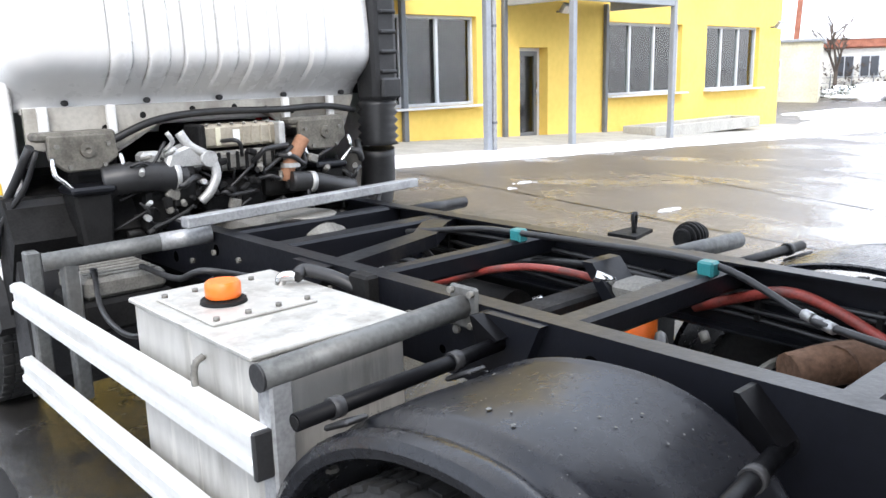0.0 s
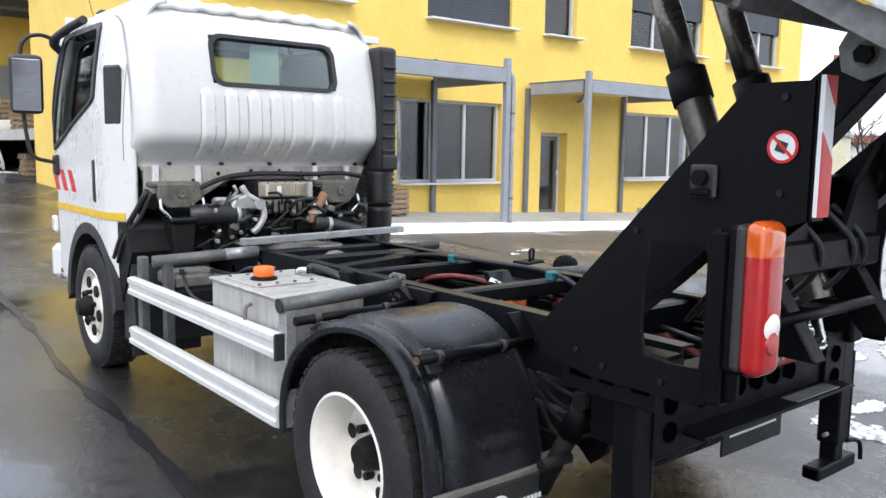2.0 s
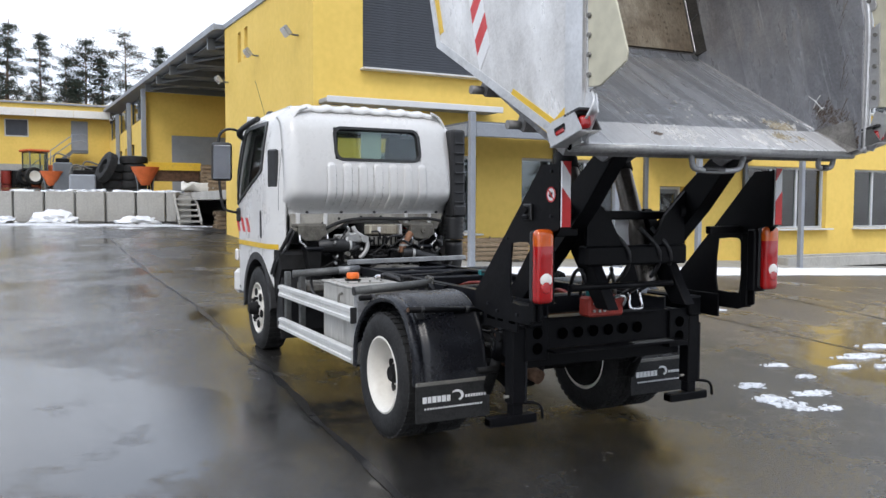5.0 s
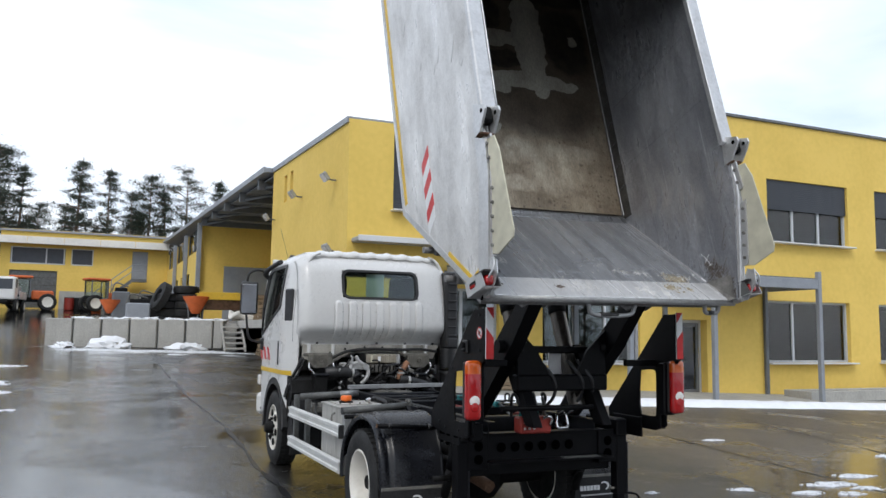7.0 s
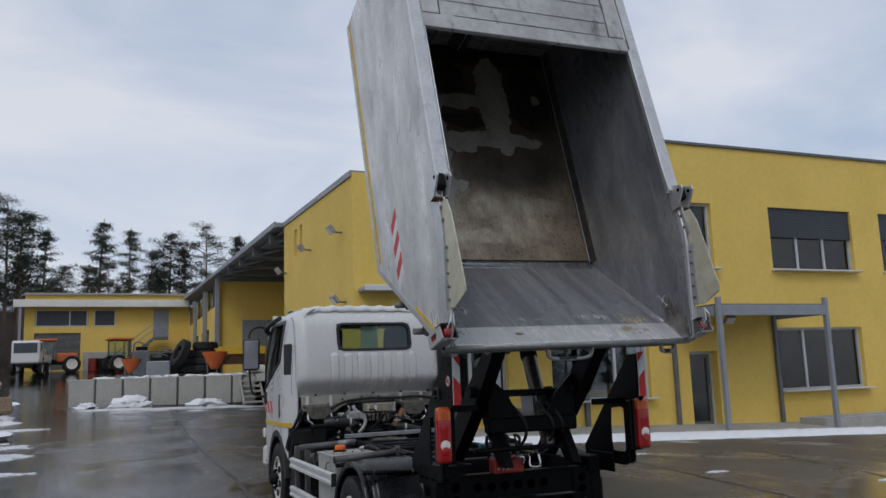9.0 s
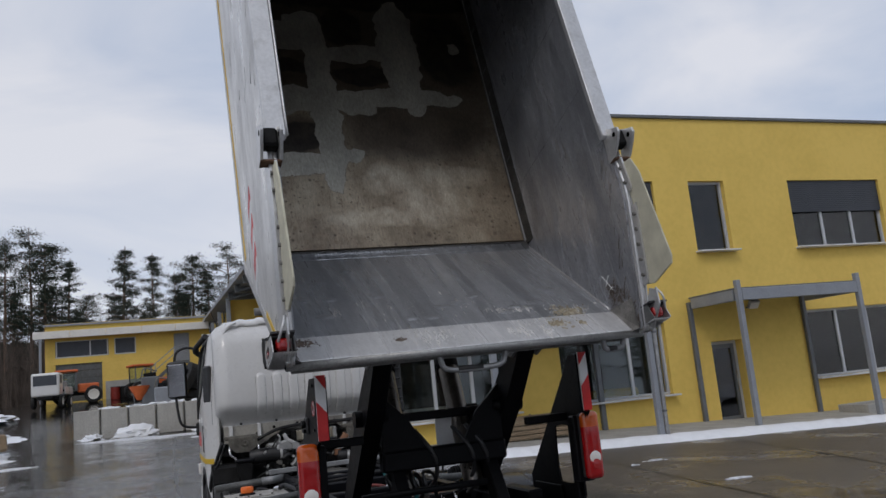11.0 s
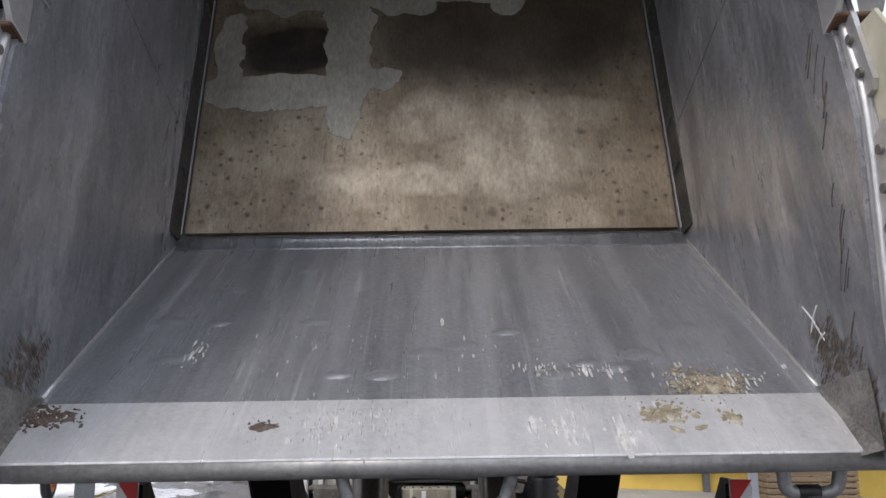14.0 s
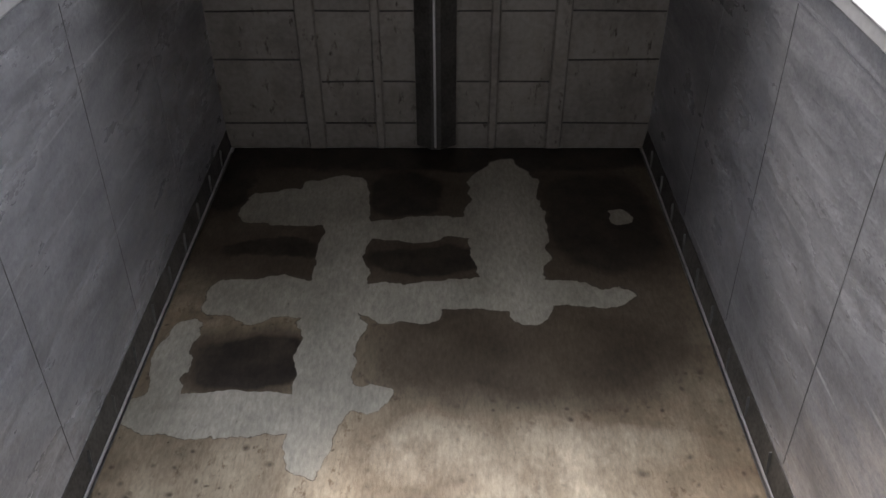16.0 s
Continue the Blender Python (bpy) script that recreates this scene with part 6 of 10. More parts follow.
part("tool_card", box((LX + 0.1, -1.12, 1.32), (0.13, 0.01, 0.17)), WHITE_TAPE, truck, "white document card")

CYLINDER_STEEL = dirtied(material("oily_cylinder_steel", (0.12, 0.108, 0.095), 0.3, 0.75, vary=0.25, scale=6.0), (0.05, 0.042, 0.035), 0.6, 7.0, 0.2)
# tipping cylinders up to the raised body
LUG = (-0.70, 2.42)
for s in (-1, 1):
    x = LX - 0.01 + s * 0.2
    a, b = Vector((x, -1.25, 1.02)), Vector((x, *LUG))
    cyl = part("tipping_cylinder", rod(a, a + (b - a) * 0.52, 0.058, segs=20), CYLINDER_STEEL, truck, "oily dark steel hydraulic tipping cylinder", True)
    part("collar", rod(a + (b - a) * 0.47, a + (b - a) * 0.54, 0.066, segs=20), ENGINE_DARK, cyl)
    part("middle_stage", rod(a + (b - a) * 0.54, a + (b - a) * 0.78, 0.047, segs=18), CYLINDER_STEEL, cyl)
    part("piston_rod", rod(a + (b - a) * 0.78, b, 0.036, segs=18), CHROME, cyl, "bright piston rod")
    part("eye", rod(b - Vector((0.05, 0, 0)), b + Vector((0.05, 0, 0)), 0.055, segs=16), ENGINE_GREY, cyl)

# side plates with lamps and warning boards
OUT = [(-1.665, 1.675), (-1.51, 1.675), (-1.36, 1.515), (-1.19, 1.335), (-0.845, 0.975), (-0.85, 0.89), (-1.05, 0.86), (-1.40, 0.86), (-1.52, 0.9), (-1.52, 1.1), (-1.52, 1.3), (-1.665, 1.36)]
INN = [(-1.41, 1.275), (-1.39, 1.285), (-1.33, 1.285), (-1.24, 1.275), (-1.225, 1.15), (-1.225, 1.03), (-1.24, 0.96), (-1.33, 0.955), (-1.41, 0.96), (-1.42, 1.05), (-1.42, 1.15), (-1.42, 1.25)]
for s in (-1, 1):
    x = LX + s * 0.745
    pl = part("side_plate", add_ring_plate(bm_new(), OUT, INN, "x", x - 0.006, x + 0.006), BLACK_PAINT, truck, "black steel side plate with a cut-out")
    part("flange", prism([(x, 1.36), (x - s * 0.05, 1.36), (x - s * 0.05, 1.675), (x, 1.675)], "y", -1.676, -1.667), BLACK_PAINT, pl)
    board = part("warning_board", prism([(x + s * 0.008, 1.37), (x - s * 0.042, 1.37), (x - s * 0.042, 1.685), (x + s * 0.008, 1.685)], "y", -1.69, -1.679), WHITE_TAPE, pl, "red and white warning board")
    for z0, z1 in ((1.37, 1.5), (1.645, 1.685)):
        k = 0.06 if z0 < 1.6 else -0.035
        poly = [(x + s * 0.0085, z0), (x - s * 0.0425, z0), (x - s * 0.0425, z1 if z0 < 1.6 else z1), (x + s * 0.0085, z1 + k if z0 < 1.6 else z1)]
        if z0 > 1.6:
            poly = [(x - s * 0.0425, z1), (x + s * 0.0085, z1), (x - s * 0.0425, z0 - 0.03)]
        part("red_field", prism(poly, "y", -1.692, -1.6895), RED_TAPE, board)
    part("post", box((x, -1.46, 1.1), (0.05, 0.05, 0.44), 0.006), BLACK_PAINT, pl)
    part("lamp_bracket", box((x - s * 0.0, -1.53, 1.16), (0.1, 0.06, 0.36), 0.008), BLACK_PAINT, pl)
    part("strut", box((LX + s * 0.6, -1.42, 1.335), (0.26, 0.045, 0.045), 0.006), BLACK_PAINT, pl)
    lat = part("latch", box((x + s * 0.012, -1.4, 1.44), (0.016, 0.075, 0.085), 0.006), SLATE_PLASTIC, pl)
    part("latch_knob", rod((x + s * 0.012, -1.4, 1.45), (x + s * 0.04, -1.4, 1.45), 0.02, segs=12), BLACK_PAINT, lat)
    part("latch_bar", box((x + s * 0.028, -1.4, 1.415), (0.014, 0.055, 0.02), 0.004), BLACK_PAINT, lat)
    for y, z in ((-1.0, 0.93), (-1.1, 0.9), (-1.3, 0.9), (-1.45, 1.32), (-1.2, 1.3), (-1.6, 1.64), (-1.6, 1.42)):
        part("bolt", rod((x + s * 0.006, y, z), (x + s * 0.014, y, z), 0.009, segs=6), FRAME_PAINT, pl)
    lx = -0.765 if s < 0 else 0.803
    lamp = part("tail_lamp", box((lx, -1.562, 1.175), (0.104, 0.03, 0.35), 0.014, None, 2), SLATE_PLASTIC, truck, "upright red and amber tail lamp")
    for keep, mat, lab in ((1, AMBER_LENS, "amber lens"), (-1, RED_LENS, "red lens")):
        bm = box((lx, -1.596, 1.176), (0.106, 0.062, 0.366), 0.03, None, 4)
        bmesh.ops.bisect_plane(bm, geom=bm.verts[:] + bm.edges[:] + bm.faces[:], plane_co=(0, 0, 1.276), plane_no=(0, 0, 1), clear_inner=keep > 0, clear_outer=keep < 0)
        bmesh.ops.holes_fill(bm, edges=[e for e in bm.edges if e.is_boundary], sides=0)
        part("lens", bm, mat, lamp, lab, True)
    part("reversing_lens", lathe([(-0.003, 0.0001), (-0.0025, 0.03), (0.0, 0.0345), (0.006, 0.036)], (lx, -1.626, 1.112), "y", 24), CLEAR_LENS, lamp, "clear round lens", True)
    part("lens_edge", lathe([(-0.006, 0.0001), (-0.0055, 0.024), (0.0, 0.03), (0.006, 0.031)], (lx, -1.626, 1.075), "y", 24), RED_LENS, lamp, "", True)
x = LX - 0.745 - 0.007
ring = lathe([(0.0, 0.0001), (0.0, 0.037)], (x - 0.0015, -1.6, 1.527), "x", 24)
stk = part("prohibition_sign", ring, WHITE_TAPE, truck, "round red and white prohibition sticker")
part("ring", lathe([(0.0, 0.031), (0.0, 0.038)], (x - 0.003, -1.6, 1.527), "x", 24), RED_TAPE, stk)
part("slash", box((x - 0.0035, -1.6, 1.527), (0.001, 0.062, 0.007), 0, Matrix.Rotation(radians(45), 4, "X")), RED_TAPE, stk)
part("pictogram", box((x - 0.0025, -1.597, 1.527), (0.001, 0.026, 0.026), 0, Matrix.Rotation(radians(20), 4, "X")), SLATE_PLASTIC, stk)

# rear beam with lightening holes, control block, legs
HOLES = [(-0.35 + k * 0.107, 0.762) for k in range(6)]
bm = wall_sheet((LX - 0.48, -1.185, 0), (1, 0), 0.94, 0.68, 0.845, 0.01, [])
beam = part("rear_beam", bm, BLACK_PAINT, truck, "black rear beam with round holes")
for x, z in HOLES:
    part("lightening_hole", lathe([(0.0, 0.0001), (0.0, 0.026), (-0.003, 0.029), (-0.003, 0.032), (0.0, 0.032)], (x, -1.1925, z), "y", 18), VOID, beam)
part("upper_flange", box((LX - 0.01, -1.15, 0.85), (0.96, 0.1, 0.012), 0.003), BLACK_PAINT, beam)
part("lower_flange", box((LX - 0.01, -1.22, 0.672), (0.96, 0.12, 0.012), 0.003), BLACK_PAINT, beam)
part("worn_patch", box((LX + 0.22, -1.24, 0.681), (0.3, 0.06, 0.006), 0.002), DULL_TUBE, beam, "worn bare metal on the beam")
for s in (-1, 1):
    cx = s * 0.515 - 0.01
    br = part("rear_bracket", box((cx, -1.193, 0.74), (0.15, 0.014, 0.23), 0.004), BLACK_PAINT, truck, "black rear bracket with holes")
    for dz in (-0.045, 0.04):
        part("hole", lathe([(0.0, 0.0001), (0.0, 0.026), (-0.003, 0.029), (-0.003, 0.032), (0.0, 0.032)], (cx, -1.2015, 0.735 + dz), "y", 16), VOID, br)
    part("bracket_web", box((cx + s * 0.07, -1.08, 0.74), (0.012, 0.24, 0.24), 0.003), BLACK_PAINT, br)
    part("bracket_web", box((cx - s * 0.07, -1.08, 0.74), (0.012, 0.24, 0.24), 0.003), BLACK_PAINT, br)
    part("long_box", box((LX + s * 0.58, -1.03, 0.87), (0.09, 0.4, 0.12), 0.01), BLACK_PAINT, br)
    part("slot_plate", box((LX + s * 0.725, -1.1, 0.87), (0.014, 0.34, 0.14), 0.003), BLACK_PAINT, br)
    for dy, w in ((-0.02, 0.06), (0.1, 0.05), (0.2, 0.08)):
        part("slot", box((LX + s * 0.733, -1.2 + dy, 0.87), (0.004, w, 0.055), 0.001), VOID, br)
    lx = s * 0.635
    leg = part("support_leg", box((lx, -1.15, 0.6), (0.085, 0.085, 0.42), 0.006), BLACK_PAINT, truck, "black steel support leg with its foot")
    part("inner_tube", box((lx, -1.15, 0.42), (0.065, 0.065, 0.26), 0.005), BLACK_PAINT, leg)
    part("rack_edge", box((lx + 0.046, -1.19, 0.58), (0.01, 0.012, 0.36), 0.003), FRAME_PAINT, leg)
    part("cap", box((lx, -1.15, 0.815), (0.1, 0.1, 0.012), 0.003), BLACK_PAINT, leg)
    part("locking_pin", rod((lx - 0.07, -1.15, 0.43), (lx + 0.06, -1.15, 0.43), 0.009, segs=8), ENGINE_GREY, leg)
    part("foot", box((lx - 0.03, -1.16, 0.305), (0.3, 0.07, 0.05), 0.006), BLACK_PAINT, leg)
    part("foot_bore", box((lx - 0.181, -1.16, 0.305), (0.004, 0.05, 0.034)), VOID, leg)
    part("handle", hose([(lx + 0.03, -1.19, 0.4), (lx + 0.1, -1.2, 0.39), (lx + 0.14, -1.2, 0.36), (lx + 0.15, -1.2, 0.3)], 0.009, 8, 4), BLACK_PAINT, leg)
part("under_run_bar", box((-0.01, -1.1, 0.62), (1.15, 0.08, 0.1), 0.01), BLACK_PAINT, truck, "black under-run bar")
valve = part("control_block", box((LX - 0.2, -1.3, 0.92), (0.24, 0.1, 0.11), 0.012), RED_PAINT, truck, "red hydraulic control block")
for k in range(4):
    part("fitting", rod((LX - 0.29 + k * 0.06, -1.3, 0.98), (LX - 0.29 + k * 0.06, -1.3, 1.04), 0.014, segs=8), ENGINE_GREY if k % 2 else BLUE_CLIP, valve)
    part("hose", hose([(LX - 0.29 + k * 0.06, -1.3, 1.04), (LX - 0.32 + k * 0.07, -1.27, 1.12), (LX - 0.28 + k * 0.09, -1.15, 1.08), (LX - 0.2 + k * 0.08, -1.0, 0.95)], 0.011, 7, 5), HOSE, valve)
for i in range(2):
    for k in range(3):
        part("bolt", rod((LX - 0.29 + k * 0.035, -1.352, 0.9 + i * 0.04), (LX - 0.29 + k * 0.035, -1.36, 0.9 + i * 0.04), 0.008, segs=8), BRIGHT_CAST, valve)
part("lever", hose([(LX - 0.15, -1.34, 0.96), (LX - 0.12, -1.38, 0.98), (LX - 0.1, -1.38, 0.96), (LX - 0.1, -1.36, 0.92)], 0.01, 7, 3), CHROME, valve)
for k, x in enumerate((LX - 0.1, LX + 0.12, LX + 0.2)):
    part("hydraulic_hose", hose([(x, -1.1, 0.95), (x + 0.05, -1.3, 1.08), (x + 0.02, -1.38, 1.22), (x - 0.05, -1.3, 1.35)], 0.012, 7, 5), HOSE, truck)
part("shackle", hose([(LX - 0.03, -1.33, 0.99), (LX - 0.04, -1.35, 0.92), (LX - 0.03, -1.36, 0.9), (LX + 0.03, -1.36, 0.9), (LX + 0.045, -1.35, 0.92), (LX + 0.04, -1.33, 1.0)], 0.01, 8, 4), CHROME, truck)
part("coil_spring", hose([(LX - 0.56 + 0.03 * math.cos(k * 0.8), -0.88 + 0.03 * math.sin(k * 0.8), 0.66 + k * 0.0035) for k in range(45)], 0.01, 7, 1), HOSE, truck)

# ---- the raised body; local y runs along its floor to the front, local z away from the floor ----
M_BODY = pose(0.0125, -0.907, 2.411, 74.5, -0.75, 0.42)
W, WO = 0.895, 0.935
L, HGT = 2.155, 1.13
LIP_Y, LIP_Z = -0.927, 0.883


def floor_material():
    m = bpy.data.materials.new("worn_steel_floor")
    m.use_nodes = True
    nd, lk = m.node_tree.nodes, m.node_tree.links
    bsdf = nd["Principled BSDF"]
    vec = wobble(nd, lk, 0.13, 7.0, 10.0)
    tc = nd.new("ShaderNodeTexCoord")

    def noise_at(scale, detail, stretch=(1, 1, 1), rough=0.6):
        mp = nd.new("ShaderNodeMapping")
        mp.inputs["Scale"].default_value = stretch
        lk.new(tc.outputs["Object"], mp.inputs["Vector"])
        n = nd.new("ShaderNodeTexNoise")
        n.inputs["Scale"].default_value, n.inputs["Detail"].default_value, n.inputs["Roughness"].default_value = scale, detail, rough
        lk.new(mp.outputs[0], n.inputs["Vector"])
        return n.outputs["Fac"]

    def ramp(v, *stops):
        r = nd.new("ShaderNodeValToRGB")
        while len(r.color_ramp.elements) < len(stops):
            r.color_ramp.elements.new(0.5)
        for e, (p, c) in zip(r.color_ramp.elements, stops):
            e.position, e.color = p, (*c, 1)
        lk.new(v, r.inputs["Fac"])
        return r.outputs[0]

    def blend(f, a, b):
        x = nd.new("ShaderNodeMix")
        x.data_type = "RGBA"
        lk.new(f, x.inputs["Factor"])
        lk.new(a, x.inputs["A"])
        lk.new(b, x.inputs["B"])
        return x.outputs["Result"]

    def noise_range(v, a, b, lo, hi):
        r = nd.new("ShaderNodeMapRange")
        for k, x in zip(("From Min", "From Max", "To Min", "To Max"), (a, b, lo, hi)):
            r.inputs[k].default_value = x
        lk.new(v, r.inputs["Value"])
        return r.outputs[0]

    tan = ramp(noise_at(3.0, 9, (1.0, 0.45, 1)), (0.3, (0.13, 0.1, 0.068)), (0.52, (0.29, 0.238, 0.168)), (0.72, (0.48, 0.415, 0.31)))
    speck = noise_at(26, 7, (1, 0.6, 1), 0.72)
    sp = nd.new("ShaderNodeMapRange")
    sp.inputs["From Min"].default_value, sp.inputs["From Max"].default_value, sp.inputs["To Max"].default_value = 0.575, 0.66, 0.85
    lk.new(speck, sp.inputs["Value"])
    rust = ramp(speck, (0.3, (0.09, 0.06, 0.04)), (0.8, (0.14, 0.1, 0.06)))
    tan = blend(sp.outputs[0], tan, rust)
    brown = ramp(noise_at(22, 8, (1, 0.5, 1), 0.7), (0.35, (0.075, 0.05, 0.033)), (0.65, (0.24, 0.17, 0.11)))
    zone = nd.new("ShaderNodeMapRange")
    zone.inputs["From Min"].default_value, zone.inputs["From Max"].default_value, zone.inputs["To Max"].default_value = 0.46, 0.66, 0.75
    lk.new(noise_at(2.6, 7, (0.8, 1.3, 1), 0.65), zone.inputs["Value"])
    tan = blend(zone.outputs[0], tan, brown)
    pits = nd.new("ShaderNodeTexVoronoi")
    pits.inputs["Scale"].default_value = 17.0
    lk.new(tc.outputs["Object"], pits.inputs["Vector"])
    pit = nd.new("ShaderNodeMapRange")
    pit.inputs["From Min"].default_value, pit.inputs["From Max"].default_value, pit.inputs["To Min"].default_value, pit.inputs["To Max"].default_value = 0.08, 0.15, 0.7, 0.0
    lk.new(pits.outputs["Distance"], pit.inputs["Value"])
    some = nd.new("ShaderNodeMath")
    some.operation = "MULTIPLY"
    lk.new(pit.outputs[0], some.inputs[0])
    patchy = nd.new("ShaderNodeMapRange")
    patchy.inputs["From Min"].default_value, patchy.inputs["From Max"].default_value = 0.5, 0.62
    lk.new(noise_at(3.5, 3), patchy.inputs["Value"])
    lk.new(patchy.outputs[0], some.inputs[1])
    tan = blend(some.outputs[0], tan, rust)
    # round drip marks of two sizes, and a fibrous lengthwise grain
    for size, edge, share, cut in ((8.5, 0.1, 0.92, 0.4), (30.0, 0.16, 0.85, 0.4)):
        v = nd.new("ShaderNodeTexVoronoi")
        v.inputs["Scale"].default_value = size
        warp = nd.new("ShaderNodeMix")
        warp.data_type = "VECTOR"
        warp.inputs["Factor"].default_value = 0.03
        lk.new(tc.outputs["Object"], warp.inputs["A"])
        wn = nd.new("ShaderNodeTexNoise")
        wn.inputs["Scale"].default_value = 14.0
        lk.new(tc.outputs["Object"], wn.inputs["Vector"])
        lk.new(wn.outputs["Color"], warp.inputs["B"])
        lk.new(warp.outputs[1], v.inputs["Vector"])
        cell = nd.new("ShaderNodeSeparateColor")
        lk.new(v.outputs["Color"], cell.inputs[0])
        reach = nd.new("ShaderNodeMapRange")
        reach.inputs["From Min"].default_value, reach.inputs["From Max"].default_value = cut, 1.0
        reach.inputs["To Min"].default_value, reach.inputs["To Max"].default_value = 0.0001, edge * 2.2
        lk.new(cell.outputs[0], reach.inputs["Value"])
        near = nd.new("ShaderNodeMath")
        near.operation = "DIVIDE"
        lk.new(v.outputs["Distance"], near.inputs[0])
        lk.new(reach.outputs[0], near.inputs[1])
        spot = nd.new("ShaderNodeMapRange")
        spot.inputs["From Min"].default_value, spot.inputs["From Max"].default_value, spot.inputs["To Min"].default_value, spot.inputs["To Max"].default_value = 0.35, 1.25, share, 0.0
        lk.new(near.outputs[0], spot.inputs["Value"])
        tan = blend(spot.outputs[0], tan, ramp(speck, (0.3, (0.045, 0.032, 0.022)), (0.8, (0.1, 0.075, 0.05))))
    fibre = nd.new("ShaderNodeMapRange")
    fibre.inputs["From Min"].default_value, fibre.inputs["From Max"].default_value, fibre.inputs["To Max"].default_value = 0.56, 0.72, 0.75
    lk.new(noise_at(1.0, 6, (75, 9, 1), 0.7), fibre.inputs["Value"])
    tan = blend(fibre.outputs[0], tan, ramp(speck, (0.3, (0.12, 0.09, 0.06)), (0.8, (0.2, 0.15, 0.1))))
    # the sky's sheen on the lower floor, painted as paler tan blobs
    worn = blobs(nd, lk, vec, [(-0.1, 0.26, 0.42, 0.07), (0.3, 0.36, 0.28, 0.2), (0.02, 0.55, 0.2, 0.12), (0.45, 0.55, 0.3, 0.1)], 0.9)
    painted_sheen = nd.new("ShaderNodeMath")
    painted_sheen.operation = "MULTIPLY"
    lk.new(worn, painted_sheen.inputs[0])
    lk.new(noise_range(noise_at(7.0, 8, (1, 0.5, 1), 0.7), 0.4, 0.62, 0.75, 0.15), painted_sheen.inputs[1])
    tan = blend(painted_sheen.outputs[0], tan, ramp(speck, (0.3, (0.46, 0.4, 0.3)), (0.8, (0.62, 0.55, 0.43))))
    wet = ramp(noise_at(4.0, 8), (0.3, (0.06, 0.046, 0.033)), (0.7, (0.13, 0.103, 0.074)))
    film = ramp(noise_at(5.0, 8, (1, 0.4, 1)), (0.3, (0.30, 0.285, 0.24)), (0.7, (0.48, 0.455, 0.385)))
    # the upper floor is still wet
    damp = blobs(nd, lk, vec, [(0.45, 1.5, 0.6, 0.42), (-0.6, 1.7, 0.5, 0.65), (-0.57, 0.87, 0.26, 0.18), (0.0, 2.05, 1.1, 0.7), (0.3, 0.95, 0.62, 0.3), (-0.1, 1.45, 0.6, 0.4), (0.66, 1.1, 0.26, 0.35)], 0.7)
    soaked = blobs(nd, lk, vec, [(0.63, 1.62, 0.22, 0.34), (-0.02, 1.37, 0.22, 0.085), (-0.57, 1.44, 0.19, 0.06), (-0.55, 0.87, 0.18, 0.12), (0.0, 2.12, 1.1, 0.17), (-0.11, 1.8, 0.15, 0.16), (-0.82, 1.9, 0.1, 0.25)], 0.35)
    dry = blobs(nd, lk, vec, [(-0.325, 1.2, 0.095, 0.72), (-0.5, 1.7, 0.25, 0.13), (-0.395, 1.79, 0.13, 0.13), (0.0, 1.57, 0.3, 0.075), (0.27, 1.62, 0.15, 0.44), (0.22, 1.19, 0.47, 0.075), (0.31, 1.11, 0.08, 0.075), (-0.09, 1.14, 0.15, 0.095), (-0.57, 1.17, 0.21, 0.115), (-0.79, 0.88, 0.06, 0.2), (-0.63, 0.67, 0.27, 0.08), (-0.2, 0.735, 0.1, 0.05), (-0.335, 0.58, 0.07, 0.115), (0.69, 1.65, 0.045, 0.045)], 0.08)
    soak = ramp(noise_at(9.0, 8), (0.3, (0.022, 0.018, 0.015)), (0.7, (0.06, 0.048, 0.037)))
    under_film = blend(soaked, blend(damp, tan, wet), soak)
    # the dried film has a dark tide mark at its rim and fine cracks
    crack = nd.new("ShaderNodeMapRange")
    crack.inputs["From Min"].default_value, crack.inputs["From Max"].default_value, crack.inputs["To Max"].default_value = 0.6, 0.7, 0.6
    lk.new(noise_at(40, 8, (1.4, 0.6, 1), 0.75), crack.inputs["Value"])
    film = blend(noise_range(noise_at(2.3, 5), 0.42, 0.66, 0.0, 0.6), film, ramp(speck, (0.3, (0.19, 0.175, 0.14)), (0.8, (0.27, 0.25, 0.2))))
    film = blend(crack.outputs[0], film, ramp(speck, (0.3, (0.1, 0.09, 0.07)), (0.8, (0.2, 0.18, 0.15))))
    rim = nd.new("ShaderNodeMath")
    rim.operation = "COMPARE"
    rim.inputs[1].default_value, rim.inputs[2].default_value = 0.28, 0.26
    lk.new(dry, rim.inputs[0])
    soft = nd.new("ShaderNodeMath")
    soft.operation = "MULTIPLY"
    lk.new(rim.outputs[0], soft.inputs[0])
    soft.inputs[1].default_value = 0.65
    colour = blend(soft.outputs[0], blend(dry, under_film, film), soak)
    grit = nd.new("ShaderNodeMix")
    grit.data_type, grit.blend_type = "RGBA", "OVERLAY"
    grit.inputs["Factor"].default_value = 0.7
    lk.new(colour, grit.inputs["A"])
    lk.new(noise_at(85, 7, (1, 0.35, 1), 0.75), grit.inputs["B"])
    lk.new(grit.outputs["Result"], bsdf.inputs["Base Color"])
    g = nd.new("ShaderNodeMapRange")
    g.inputs["From Min"].default_value, g.inputs["From Max"].default_value = 0.3, 0.7
    g.inputs["To Min"].default_value, g.inputs["To Max"].default_value = 0.46, 0.27
    lk.new(noise_at(3.0, 6), g.inputs["Value"])
    lk.new(g.outputs[0], bsdf.inputs["Roughness"])
    bsdf.inputs["Metallic"].default_value = 0.45
    bp = nd.new("ShaderNodeBump")
    bp.inputs["Strength"].default_value, bp.inputs["Distance"].default_value = 0.25, 0.006
    lk.new(speck, bp.inputs["Height"])
    lk.new(bp.outputs[0], bsdf.inputs["Normal"])
    return m


